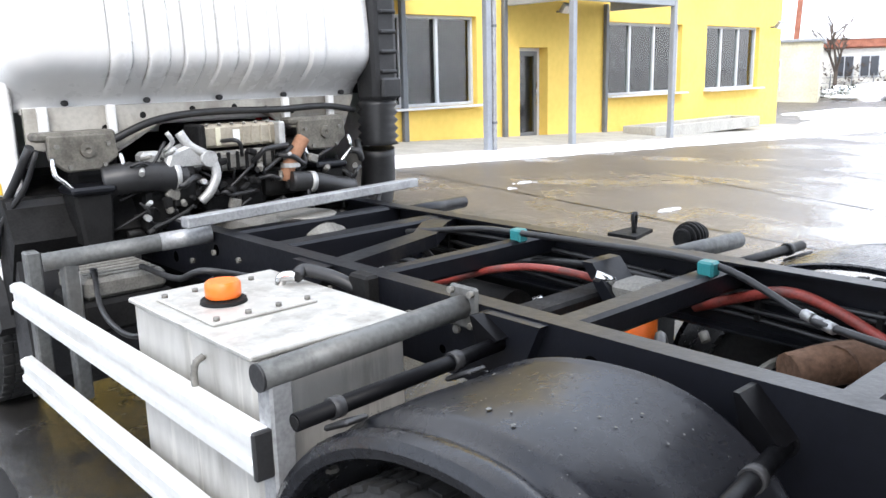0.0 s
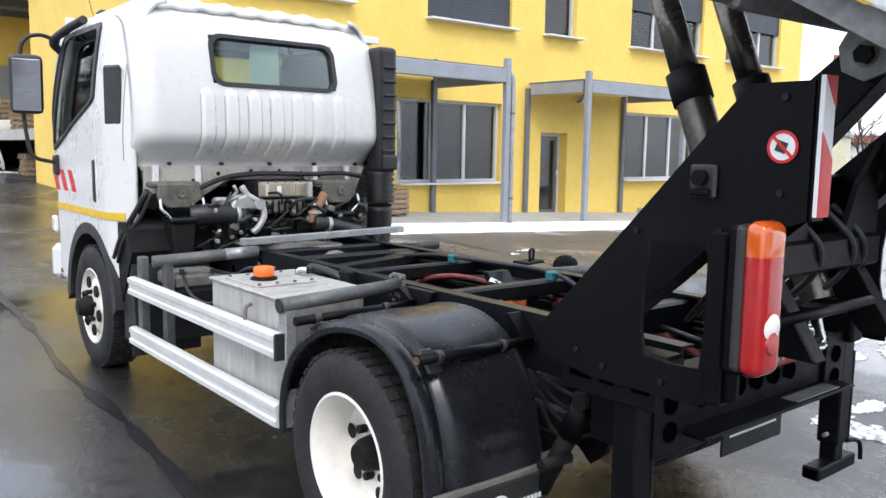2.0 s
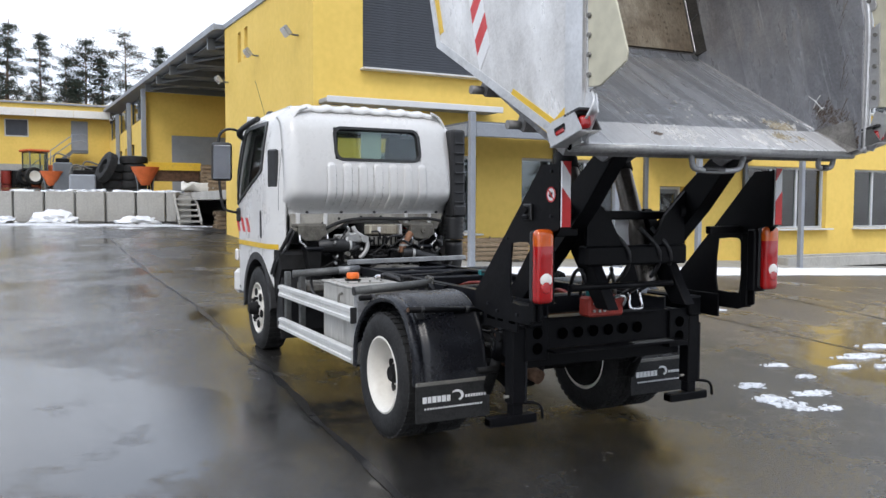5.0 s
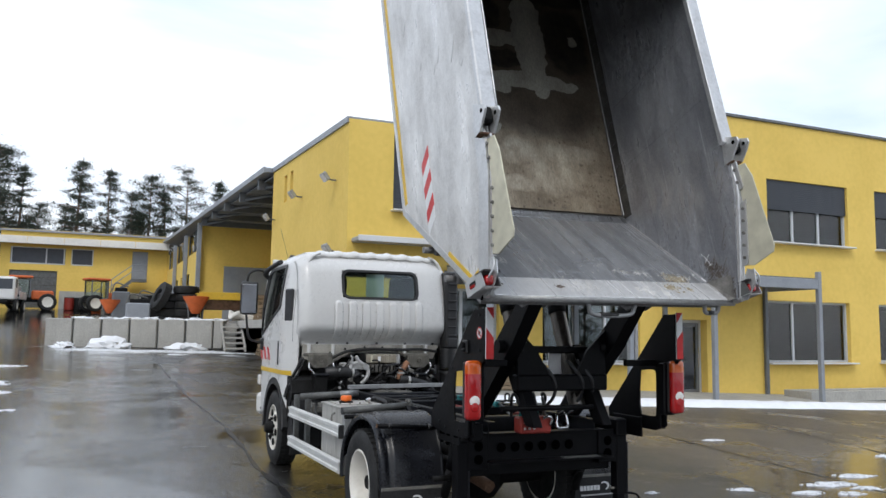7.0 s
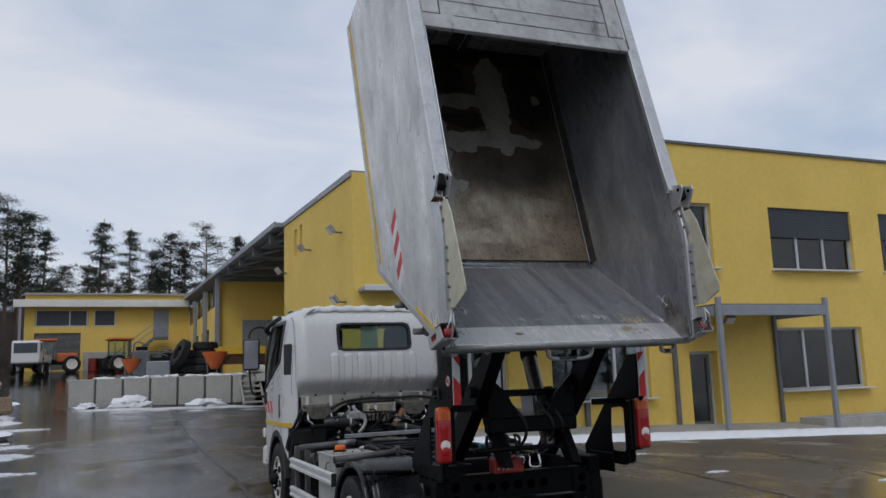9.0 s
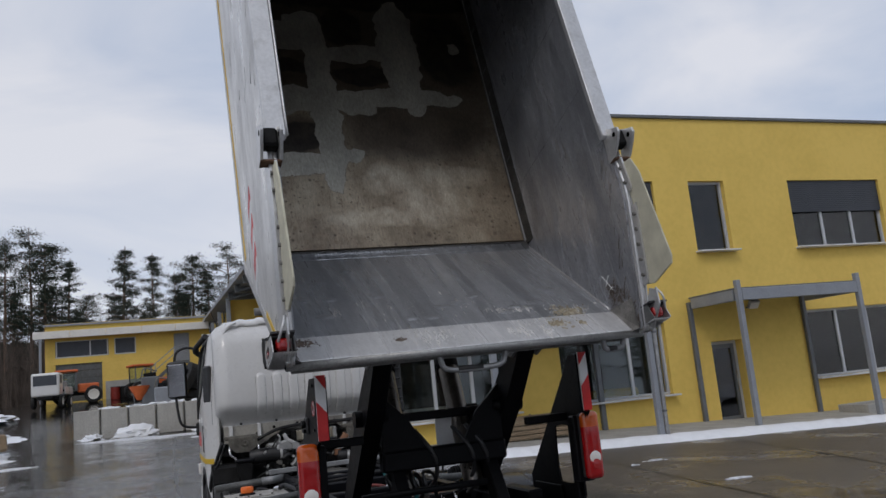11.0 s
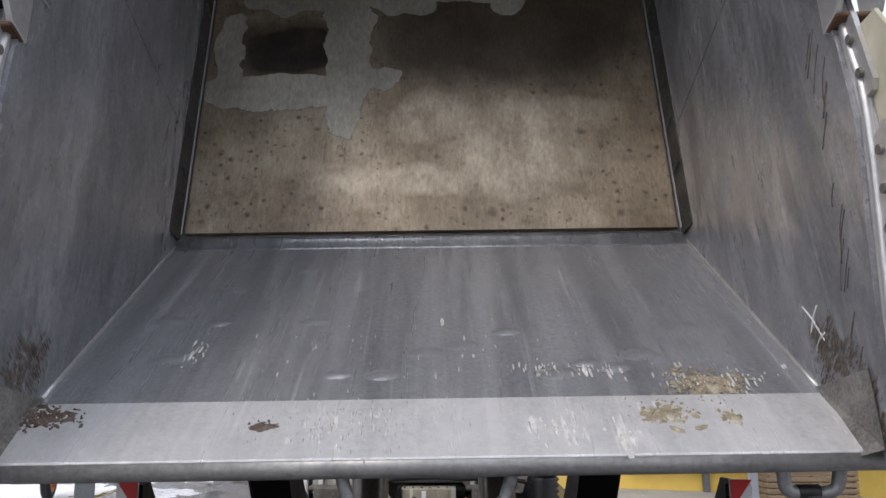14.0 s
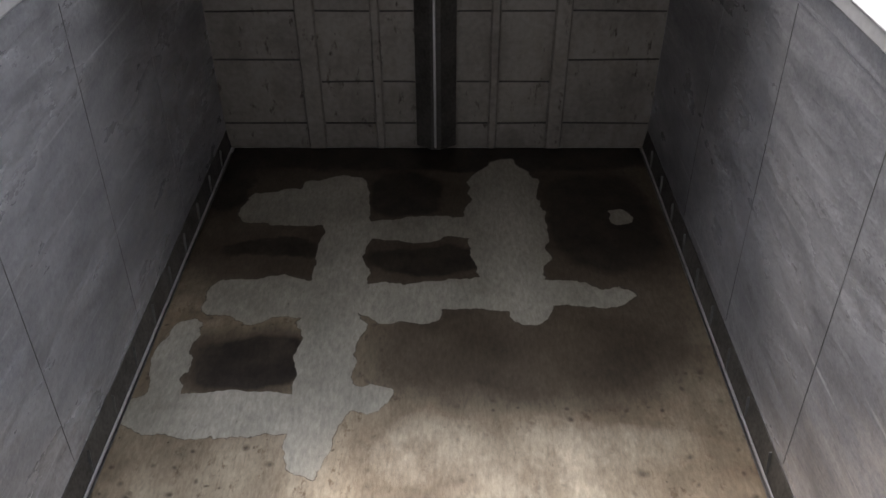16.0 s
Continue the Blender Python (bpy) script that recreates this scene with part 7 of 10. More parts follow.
def scratched(name, base, dark, light, angle, metal=0.55, rough=0.42, across=1.0, waves=0.03):
    """Bare sheet scoured in slanting streaks."""
    m = material(name, base, rough, metal, vary=0.22, scale=1.6, bump=0.03, bump_scale=40)
    nd, lk = m.node_tree.nodes, m.node_tree.links
    bsdf = nd["Principled BSDF"]
    old = bsdf.inputs["Base Color"].links[0].from_socket
    tc = nd.new("ShaderNodeTexCoord")
    mp = nd.new("ShaderNodeMapping")
    mp.inputs["Rotation"].default_value = (radians(angle), 0, 0)
    mp.inputs["Scale"].default_value = (3.0 * across, 1.7 / across, 5.0)
    lk.new(tc.outputs["Object"], mp.inputs["Vector"])
    n = nd.new("ShaderNodeTexNoise")
    n.inputs["Scale"].default_value, n.inputs["Detail"].default_value, n.inputs["Roughness"].default_value = 1.0, 8.0, 0.6
    lk.new(mp.outputs[0], n.inputs["Vector"])
    r = nd.new("ShaderNodeValToRGB")
    r.color_ramp.elements[0].position, r.color_ramp.elements[0].color = 0.36, (*dark, 1)
    r.color_ramp.elements[1].position, r.color_ramp.elements[1].color = 0.68, (*light, 1)
    lk.new(n.outputs["Fac"], r.inputs["Fac"])
    mix = nd.new("ShaderNodeMix")
    mix.data_type = "RGBA"
    mix.inputs["Factor"].default_value = 0.62
    lk.new(old, mix.inputs["A"])
    lk.new(r.outputs[0], mix.inputs["B"])
    # single bright scratches, and blurred rubbed patches in the gloss
    fine = nd.new("ShaderNodeMapping")
    fine.inputs["Rotation"].default_value = (radians(angle + 8), 0, 0)
    fine.inputs["Scale"].default_value = (16.0 * across, 1.6, 55.0)
    lk.new(tc.outputs["Object"], fine.inputs["Vector"])
    line = nd.new("ShaderNodeTexNoise")
    line.inputs["Scale"].default_value, line.inputs["Detail"].default_value, line.inputs["Distortion"].default_value = 1.0, 3.0, 0.3
    lk.new(fine.outputs[0], line.inputs["Vector"])
    keep = nd.new("ShaderNodeMapRange")
    keep.inputs["From Min"].default_value, keep.inputs["From Max"].default_value, keep.inputs["To Max"].default_value = 0.62, 0.74, 0.5
    lk.new(line.outputs["Fac"], keep.inputs["Value"])
    top = nd.new("ShaderNodeMix")
    top.data_type = "RGBA"
    top.inputs["B"].default_value = (*[min(0.8, c * 1.25) for c in light], 1)
    lk.new(keep.outputs[0], top.inputs["Factor"])
    lk.new(mix.outputs["Result"], top.inputs["A"])
    speck = nd.new("ShaderNodeTexNoise")
    speck.inputs["Scale"].default_value, speck.inputs["Detail"].default_value, speck.inputs["Roughness"].default_value = 70.0, 6.0, 0.75
    lk.new(tc.outputs["Object"], speck.inputs["Vector"])
    grain = nd.new("ShaderNodeMix")
    grain.data_type, grain.blend_type = "RGBA", "OVERLAY"
    grain.inputs["Factor"].default_value = 0.55
    lk.new(top.outputs["Result"], grain.inputs["A"])
    lk.new(speck.outputs["Fac"], grain.inputs["B"])
    lk.new(grain.outputs["Result"], bsdf.inputs["Base Color"])
    rub = nd.new("ShaderNodeMapRange")
    rub.inputs["From Min"].default_value, rub.inputs["From Max"].default_value = 0.35, 0.65
    rub.inputs["To Min"].default_value, rub.inputs["To Max"].default_value = rough * 1.35, rough * 0.7
    lk.new(n.outputs["Fac"], rub.inputs["Value"])
    lk.new(rub.outputs[0], bsdf.inputs["Roughness"])
    # shallow waves and dents beaten into the sheet
    wave = nd.new("ShaderNodeTexNoise")
    wave.inputs["Scale"].default_value, wave.inputs["Detail"].default_value, wave.inputs["Roughness"].default_value = 4.5, 5.0, 0.55
    slant = nd.new("ShaderNodeMapping")
    slant.inputs["Rotation"].default_value = (radians(angle + 30), 0, 0)
    slant.inputs["Scale"].default_value = (1.0, 0.6, 1.5)
    lk.new(tc.outputs["Object"], slant.inputs["Vector"])
    lk.new(slant.outputs[0], wave.inputs["Vector"])
    beat = nd.new("ShaderNodeBump")
    beat.inputs["Strength"].default_value, beat.inputs["Distance"].default_value = 0.5, waves
    lk.new(wave.outputs["Fac"], beat.inputs["Height"])
    if bsdf.inputs["Normal"].links:
        lk.new(bsdf.inputs["Normal"].links[0].from_socket, beat.inputs["Normal"])
    lk.new(beat.outputs[0], bsdf.inputs["Normal"])
    return m


FLOOR_STEEL = floor_material()
SPLASH = material("dried_lime_splash", (0.62, 0.61, 0.59), 0.7, vary=0.3, scale=40.0)
LIP_TUBE = dirtied(dirtied(material("scuffed_tube", (0.33, 0.33, 0.325), 0.42, 0.5, vary=0.25, scale=9.0), (0.6, 0.6, 0.59), 0.7, 20.0, 0.12, (0.4, 1, 1), level=0.58), (0.07, 0.06, 0.05), 0.8, 14.0, 0.12, (0.5, 1, 1), level=0.6)
LIP_STEEL = scratched("polished_lip_steel", (0.70, 0.70, 0.70), (0.54, 0.54, 0.54), (0.84, 0.84, 0.84), 0, 0.3, 0.32, 3.2)
WALL_STEEL = dirtied(scratched("scoured_wall_steel", (0.33, 0.335, 0.36), (0.19, 0.195, 0.21), (0.50, 0.51, 0.535), 32, 0.45, 0.3, 1.0, 0.06), (0.13, 0.13, 0.135), 0.6, 2.2, 0.16, (1, 0.8, 1.3), level=0.56)
RAMP_STEEL = scratched("scoured_ramp_steel", (0.38, 0.39, 0.41), (0.24, 0.25, 0.265), (0.62, 0.635, 0.66), 0, 0.5, 0.27, 3.2, 0.05)
RUSTY = material("rusty_scuff", (0.13, 0.10, 0.08), 0.85, vary=0.5, scale=30.0)
GUTTER = dirtied(material("grimy_gutter", (0.07, 0.066, 0.06), 0.6, 0.3, vary=0.4, scale=9.0), (0.025, 0.02, 0.017), 0.7, 6.0, 0.2)
HEAD_STEEL = dirtied(dirtied(material("head_wall_metal", (0.27, 0.25, 0.225), 0.55, 0.3, vary=0.2, scale=5.0), (0.16, 0.14, 0.12), 0.7, 7.0, 0.2, (1, 1, 0.6), level=0.5), (0.05, 0.035, 0.025), 0.85, 22.0, 0.08, (1.3, 1, 0.5), level=0.6)
OUTER = scratched("streaked_outer_sheet", (0.69, 0.68, 0.665), (0.48, 0.47, 0.455), (0.82, 0.81, 0.79), 20, 0.25, 0.36)

body = part("tipper_body", box((0, (L + 0.055) / 2, -0.012), (2 * W - 0.05, L - 0.055, 0.02)), FLOOR_STEEL, truck, "bare worn steel floor of the raised body, partly wet")
body.matrix_basis = M_BODY
part("sub_floor", box((0, L / 2, -0.06), (2 * W, L, 0.07)), UNDERSIDE, body)
GRIME = dirtied(dirtied(material("caked_grime", (0.21, 0.2, 0.185), 0.75, 0.2, vary=0.4, scale=14.0, bump=0.4, bump_scale=60), (0.36, 0.355, 0.34), 0.7, 9.0, 0.14, (1, 0.4, 1), level=0.54), (0.05, 0.042, 0.034), 0.8, 13.0, 0.14, (1, 0.4, 1), level=0.52)
# profile of the rear edge from the hinge down to the lip: (y, z)
EDGE = [(0.09, 1.135), (-0.1, 1.14), (-0.285, 1.128), (-0.73, 1.0), (LIP_Y - 0.01, LIP_Z + 0.055)]
SIDE = [(2.36, -0.18), (0.0, -0.155), (LIP_Y - 0.015, LIP_Z - 0.03)] + [(y - 0.012, z + 0.015) for y, z in EDGE[::-1]] + [(2.47, 1.15)]


def perforated(bm, at, u, v, nu, nv, pitch, hole, thick):
    """A sheet with a grid of square holes; u and v span it."""
    n = u.cross(v) * thick
    for i in range(nu):
        for k in range(nv):
            c = at + u * ((i + 0.5) * pitch) + v * ((k + 0.5) * pitch)
            out = [bm.verts.new(c + (u * a + v * b) * pitch / 2) for a, b in ((-1, -1), (1, -1), (1, 1), (-1, 1))]
            turn = [(0, -1), (1, 0), (0, 1), (-1, 0)]
            rim = [bm.verts.new(c + (u * a + v * b) * hole * 0.62) for a, b in turn]
            low = [bm.verts.new(r.co + n) for r in rim]
            for q in range(4):
                p = (q + 1) % 4
                bm.faces.new((out[q], out[p], rim[p], rim[q]))
                bm.faces.new((rim[q], rim[p], low[p], low[q]))
    return bm


for s in (-1, 1):
    a, b = s * W, s * WO
    wall = part("inner_side", prism([(L, -0.01), (0.0, -0.01), (LIP_Y, LIP_Z)] + EDGE[::-1] + [(L, HGT)], "x", a, a + s * 0.012), WALL_STEEL, body, "scoured grey steel side wall")
    part("outer_side", prism(SIDE, "x", a + s * 0.014, b), OUTER, body, "streaked aluminium outer side sheet")
    part("bottom_flange", prism([(2.355, -0.178), (0.0, -0.153), (LIP_Y - 0.01, LIP_Z - 0.028), (LIP_Y + 0.02, LIP_Z + 0.0), (0.02, -0.112), (2.355, -0.137)], "x", b, b + s * 0.006), BODY_EDGE, body, "pale folded bottom flange")
    # folded skirt along the floor with short tie straps
    part("floor_gutter", prism([(a, 0.0), (a - s * 0.013, 0.0), (a - s * 0.011, 0.02), (a - s * 0.003, 0.085), (a, 0.085)], "y", 0.025, L - 0.005), GUTTER, body, "grimy dark skirt along the floor")
    part("floor_edge", box((a - s * 0.015, L / 2 + 0.02, 0.003), (0.005, L - 0.06, 0.012), 0.002), BODY_EDGE, body)
    for k in range(10):
        y = 0.26 + k * 0.19
        part("strap", prism([(y, 0.012), (y + 0.003, 0.012), (y + 0.022, 0.08), (y + 0.02, 0.08)], "x", a - s * 0.016, a - s * 0.008), DULL_TUBE, body)
    for y, dz in ((0.42, 0.0), (0.95, 0.02), (1.5, 0.0)):
        part("sheet_joint", prism([(y, 0.1), (y + 0.0014, 0.1), (y + 0.0714 + dz, HGT - 0.08), (y + 0.07 + dz, HGT - 0.08)], "x", a - s * 0.0015, a), DULL_TUBE, body)
    # top rail with its inner apron
    part("top_rail", box((s * 0.9, 1.235, HGT + 0.035), (0.1, 2.31, 0.045), 0.008), BODY_EDGE, body, "pale folded top rail")
    part("rail_apron", box((s * (W - 0.004), 0.7, HGT - 0.03), (0.007, 1.2, 0.075), 0.002), WALL_STEEL, body, "grey inner apron of the top rail")
    part("rail_bead", hose([(s * 0.848, 0.085, HGT + 0.055), (s * 0.848, 0.7, HGT + 0.057), (s * 0.848, 1.3, HGT + 0.055)], 0.006, 6, 4), BODY_EDGE, body)
    # rear post: an outer folded band, the bright worn edge, bolted bars and the wear flap
    ed = part("rear_post", prism([(y - 0.014, z + 0.02) for y, z in EDGE] + [(LIP_Y + 0.06, LIP_Z - 0.02), (-0.665, 0.915), (-0.27, 1.035), (0.09, 1.045)], "x", b + s * 0.0005, b + s * 0.012), BODY_EDGE, body, "worn pale rear post")
    part("worn_edge", hose([(s * (W + 0.02), y - 0.02, z + 0.012) for y, z in EDGE], 0.011, 8, 6), BODY_EDGE, ed, "bright worn edge bead")
    for (ya, za), (yb, zb), n in (((-0.066, 1.165), (-0.245, 1.165), 2), ((-0.345, 1.165), (-0.735, 1.058), 5)):
        bar = part("bolted_bar", prism([(ya, za - 0.028), (ya + 0.012, za + 0.028), (yb + 0.008, zb + 0.034), (yb - 0.01, zb + 0.02), (yb - 0.008, zb - 0.022)], "x", s * (WO - 0.022), s * (WO - 0.01)), BODY_EDGE, ed, "pale bolted clamp bar")
        for k in range(n):
            f = (k + 0.5) / n
            p = Vector((s * (WO - 0.022), ya + (yb - ya) * f, za + (zb - za) * f + 0.005))
            part("bolt", rod(p + Vector((-s * 0.01, 0, 0)), p + Vector((s * 0.034, 0, 0)), 0.011, segs=8), ENGINE_GREY, bar)
    part("wear_flap", prism([(-0.08, 1.165), (-0.095, 1.25), (-0.2, 1.285), (-0.7, 1.315), (-0.735, 1.295), (-0.765, 1.12), (-0.74, 1.05), (-0.34, 1.16)], "x", s * (WO - 0.009), s * (WO + 0.001), 0.003), PALE_YELLOW, ed, "pale yellowed plastic wear flap")
    part("end_plate", prism([(-0.76, 1.045), (-0.79, 1.10), (-0.865, 1.09), (LIP_Y - 0.03, LIP_Z + 0.1), (LIP_Y + 0.0, LIP_Z + 0.045)], "x", s * (WO + 0.002), s * (WO + 0.01)), BODY_EDGE, ed, "bent pale end plate")
    part("end_plate_rim", hose([(s * (WO + 0.012), -0.775, 1.085), (s * (WO + 0.03), -0.83, 1.10), (s * (WO + 0.05), -0.885, 1.06)], 0.006, 6, 4), BODY_EDGE, ed)
    # hinge ears at the top of the post
    for dx in (-0.045, 0.045):
        e = part("hinge_ear", prism([(0.15, HGT + 0.02), (-0.055, HGT - 0.01), (-0.05, HGT + 0.06), (0.015, HGT + 0.125), (0.05, HGT + 0.155), (0.08, HGT + 0.15), (0.1, HGT + 0.1)], "x", s * 0.936 + dx - 0.007, s * 0.936 + dx + 0.007, 0.002), BODY_EDGE, body, "steel hinge ear")
        part("ear_bore", rod((s * 0.936 + dx - 0.0085, 0.058, HGT + 0.11), (s * 0.936 + dx + 0.0085, 0.058, HGT + 0.11), 0.014, segs=12), VOID, e)
    part("hinge_stop", box((s * 0.936, 0.06, HGT + 0.055), (0.074, 0.1, 0.07), 0.012), ENGINE_DARK, body, "black rubber hinge stop")
    part("hinge_plate", box((s * 0.936, -0.05, HGT + 0.025), (0.1, 0.012, 0.06), 0.003), RUST, body, "rusty cross plate under the hinge")
    # dirty corner gusset where wall, ramp and lip meet
    bm = bm_new()
    tri = [Vector((a - s * 0.003, 0.8 * LIP_Y, 0.8 * LIP_Z + 0.004)), Vector((a - s * 0.004, 0.83 * LIP_Y, LIP_Z + 0.06)), Vector((a - s * 0.006, LIP_Y - 0.005, LIP_Z + 0.05)), Vector((s * 0.862, LIP_Y - 0.008, LIP_Z + 0.006))]
    top = [bm.verts.new(p) for p in tri]
    low = [bm.verts.new(p + Vector((s * 0.004, 0.002, -0.006))) for p in tri]
    for q in ((0, 1, 2), (0, 2, 3)):
        bm.faces.new([top[k] for k in q])
        bm.faces.new([low[k] for k in q[::-1]])
    for k in range(4):
        bm.faces.new((top[k], low[k], low[(k + 1) % 4], top[(k + 1) % 4]))
    part("corner_gusset", bm, GRIME, body, "corner plate caked with dark grime")
    # marker lamp in its long perforated cage outside the lip
    x0, x1 = s * (W + 0.012), s * (W + 0.116)
    y0, y1, z0, z1 = LIP_Y + 0.0, LIP_Y + 0.08, LIP_Z - 0.065, LIP_Z + 0.17
    cage = part("lamp_cage", prism([(y1, z0), (y0, z0 + 0.01), (y0, z1), (y1 + 0.01, z1 - 0.03), (y1 + 0.02, z0 + 0.05)], "x", x1 - s * 0.005, x1), BODY_EDGE, body, "pale perforated steel lamp cage")
    part("inner_cheek", prism([(y1, z0), (y0, z0 + 0.01), (y0, z1), (y1, z1 - 0.03)], "x", x0, x0 + s * 0.006), DULL_TUBE, cage)
    part("grille", perforated(bm_new(), Vector((min(x0, x1), y0, z0)), Vector((1, 0, 0)), Vector((0, 0, 1)), 10, 22, 0.0104, 0.0068, 0.003), BODY_EDGE, cage, "perforated steel grille")
    part("back_plate", box(((x0 + x1) / 2, y1, (z0 + z1) / 2 - 0.01), (0.1, 0.006, 0.2), 0.002), DULL_TUBE, cage)
    part("side_slot", box((x1 + s * 0.0005, (y0 + y1) / 2 + 0.01, z0 + 0.095), (0.006, 0.028, 0.075), 0.002), ENGINE_DARK, cage)
    part("side_lens", box((x1 + s * 0.002, (y0 + y1) / 2 - 0.002, z0 + 0.095), (0.006, 0.02, 0.06), 0.003), RED_LENS, cage, "small red side lens")
    part("lamp", box(((x0 + x1) / 2, (y0 + y1) / 2 + 0.004, z1 - 0.045), (0.062, 0.055, 0.062), 0.016, None, 3), RED_LENS, cage, "small red marker lamp", True)
    part("lamp_base", box(((x0 + x1) / 2, (y0 + y1) / 2 + 0.006, z1 - 0.1), (0.09, 0.062, 0.06), 0.01), ENGINE_DARK, cage)
    part("lower_lamp", box(((x0 + x1) / 2, (y0 + y1) / 2 - 0.012, z0 + 0.06), (0.08, 0.05, 0.07), 0.014, None, 2), RED_LENS, cage, "", True)
    part("shield", prism([(y1 + 0.006, z1 - 0.1), (y1 + 0.016, z1 - 0.1), (y1 + 0.012, z1 + 0.005), (y1 + 0.002, z1 + 0.005)], "x", x0, x1), SLATE_PLASTIC, cage, "black rubber shield")
    bm = bm_new()
    for k in range(620):
        t = rng.random()
        y, z = -0.62 - 0.28 * t + rng.uniform(-0.03, 0.03), 0.78 + 0.2 * t * rng.random() + rng.uniform(-0.06, 0.06)
        z = min(z, 1.0 - (y + 0.73) * -0.35)
        r = rng.uniform(0.0012, 0.0046)
        q = [bm.verts.new((s * (W - 0.0025), y + r * (0.8 * math.cos(g) + 1.6 * math.sin(g)) * rng.uniform(0.5, 1.3), z + r * 2.6 * math.sin(g) * rng.uniform(0.5, 1.3))) for g in (0, 1.2, 2.5, 3.7, 5.0)]
        if all(v.co.z > -v.co.y * LIP_Z / -LIP_Y + 0.012 for v in q):
            bm.faces.new(q)
    tagged(part("rust", bm, RUSTY, body), "dark rusty scuffs by the rear edge", kind="stuff")
# slanting ramp, its lip and lower tube
ramp_len = math.hypot(LIP_Y, LIP_Z)
ra = math.atan2(LIP_Z, -LIP_Y)
RM = Matrix.Rotation(-ra, 4, "X")
ramp_ob = part("ramp", box((0, -ramp_len * 0.42, -0.007), (2 * W, ramp_len * 0.80, 0.014)), RAMP_STEEL, body, "scoured blue-grey steel ramp")
ramp_ob.matrix_basis = RM
lip = part("lip", box((0, -ramp_len * 0.912, -0.002), (2 * W - 0.02, ramp_len * 0.18, 0.016), 0.003), LIP_STEEL, body, "pale worn steel lip")
lip.matrix_basis = RM
part("lip_tube", rod((-WO, LIP_Y - 0.008, LIP_Z - 0.02), (WO, LIP_Y - 0.008, LIP_Z - 0.02), 0.024, segs=16), LIP_TUBE, body, "scuffed grey tube under the lip")
for s in (-1, 1):
    part("tube_bore", rod((s * (WO - 0.002), LIP_Y - 0.008, LIP_Z - 0.02), (s * (WO + 0.002), LIP_Y - 0.008, LIP_Z - 0.02), 0.017, segs=14), VOID, body)
under = part("ramp_underside", box((0, -ramp_len * 0.49, -0.06), (2 * W, ramp_len * 0.9, 0.08)), UNDERSIDE, body)
under.matrix_basis = RM
# the sheet bends from floor to ramp in a soft curve, with a dark joint to the floor
bm = bm_new()
rows = []
for k in range(7):
    f = k / 6
    y = 0.03 * (1 - f) ** 2 - 0.036 * f * f * math.cos(ra)
    z = 0.003 + 0.036 * f * f * math.sin(ra)
    rows.append([bm.verts.new((x, y, z)) for x in (-W + 0.004, -0.4, 0.1, W - 0.004)])
for p, q in zip(rows, rows[1:]):
    for k in range(3):
        bm.faces.new((p[k], p[k + 1], q[k + 1], q[k]))
fold = part("fold_strip", bm, RAMP_STEEL, body, "softly bent steel fold", True)
solid(fold, 0.008, -1.0)
bm = bm_new()
for k in range(44):
    x = -W + 0.03 + k * (2 * W - 0.06) / 43
    add_box(bm, (x, 0.032 + 0.004 * noise.noise(Vector((x * 7, 1, 2))), 0.004), (0.045, 0.002 + 0.005 * abs(noise.noise(Vector((x * 11, 4, 2)))), 0.003), 0.001)
part("fold_dirt", bm, GRIME, body, "dark grime along the fold")
for s in (-1, 1):
    part("weld_bead", hose([(s * (W - 0.002), 0.0, 0.003), (s * (W - 0.002), LIP_Y * 0.4, LIP_Z * 0.4 + 0.003), (s * (W - 0.002), LIP_Y * 0.8, LIP_Z * 0.8 + 0.003)], 0.006, 6, 6), BODY_EDGE, body, "bright weld bead")
rng = random.Random(9)
for x, f in ((-0.6, 0.31), (-0.327, 0.488), (-0.59, 0.488), (0.67, 0.542), (-0.41, 0.19), (-0.73, 0.473), (-0.66, 0.65), (0.38, 0.692), (0.075, 0.61), (-0.02, 0.637), (-0.23, 0.724), (-0.12, 0.728), (0.3, 0.73), (0.44, 0.71), (0.52, 0.66), (0.2, 0.55)):
    dent = part("dent", lathe([(0.006, 0.0001), (0.005, 0.014), (0.0, rng.uniform(0.022, 0.036))], (0, 0, 0), "z", 14), RAMP_STEEL, body, "", True)
    dent.matrix_basis = RM @ Matrix.Translation((x, -ramp_len * f, 0.0)) @ Matrix.Diagonal((1.7, 1, 1, 1))
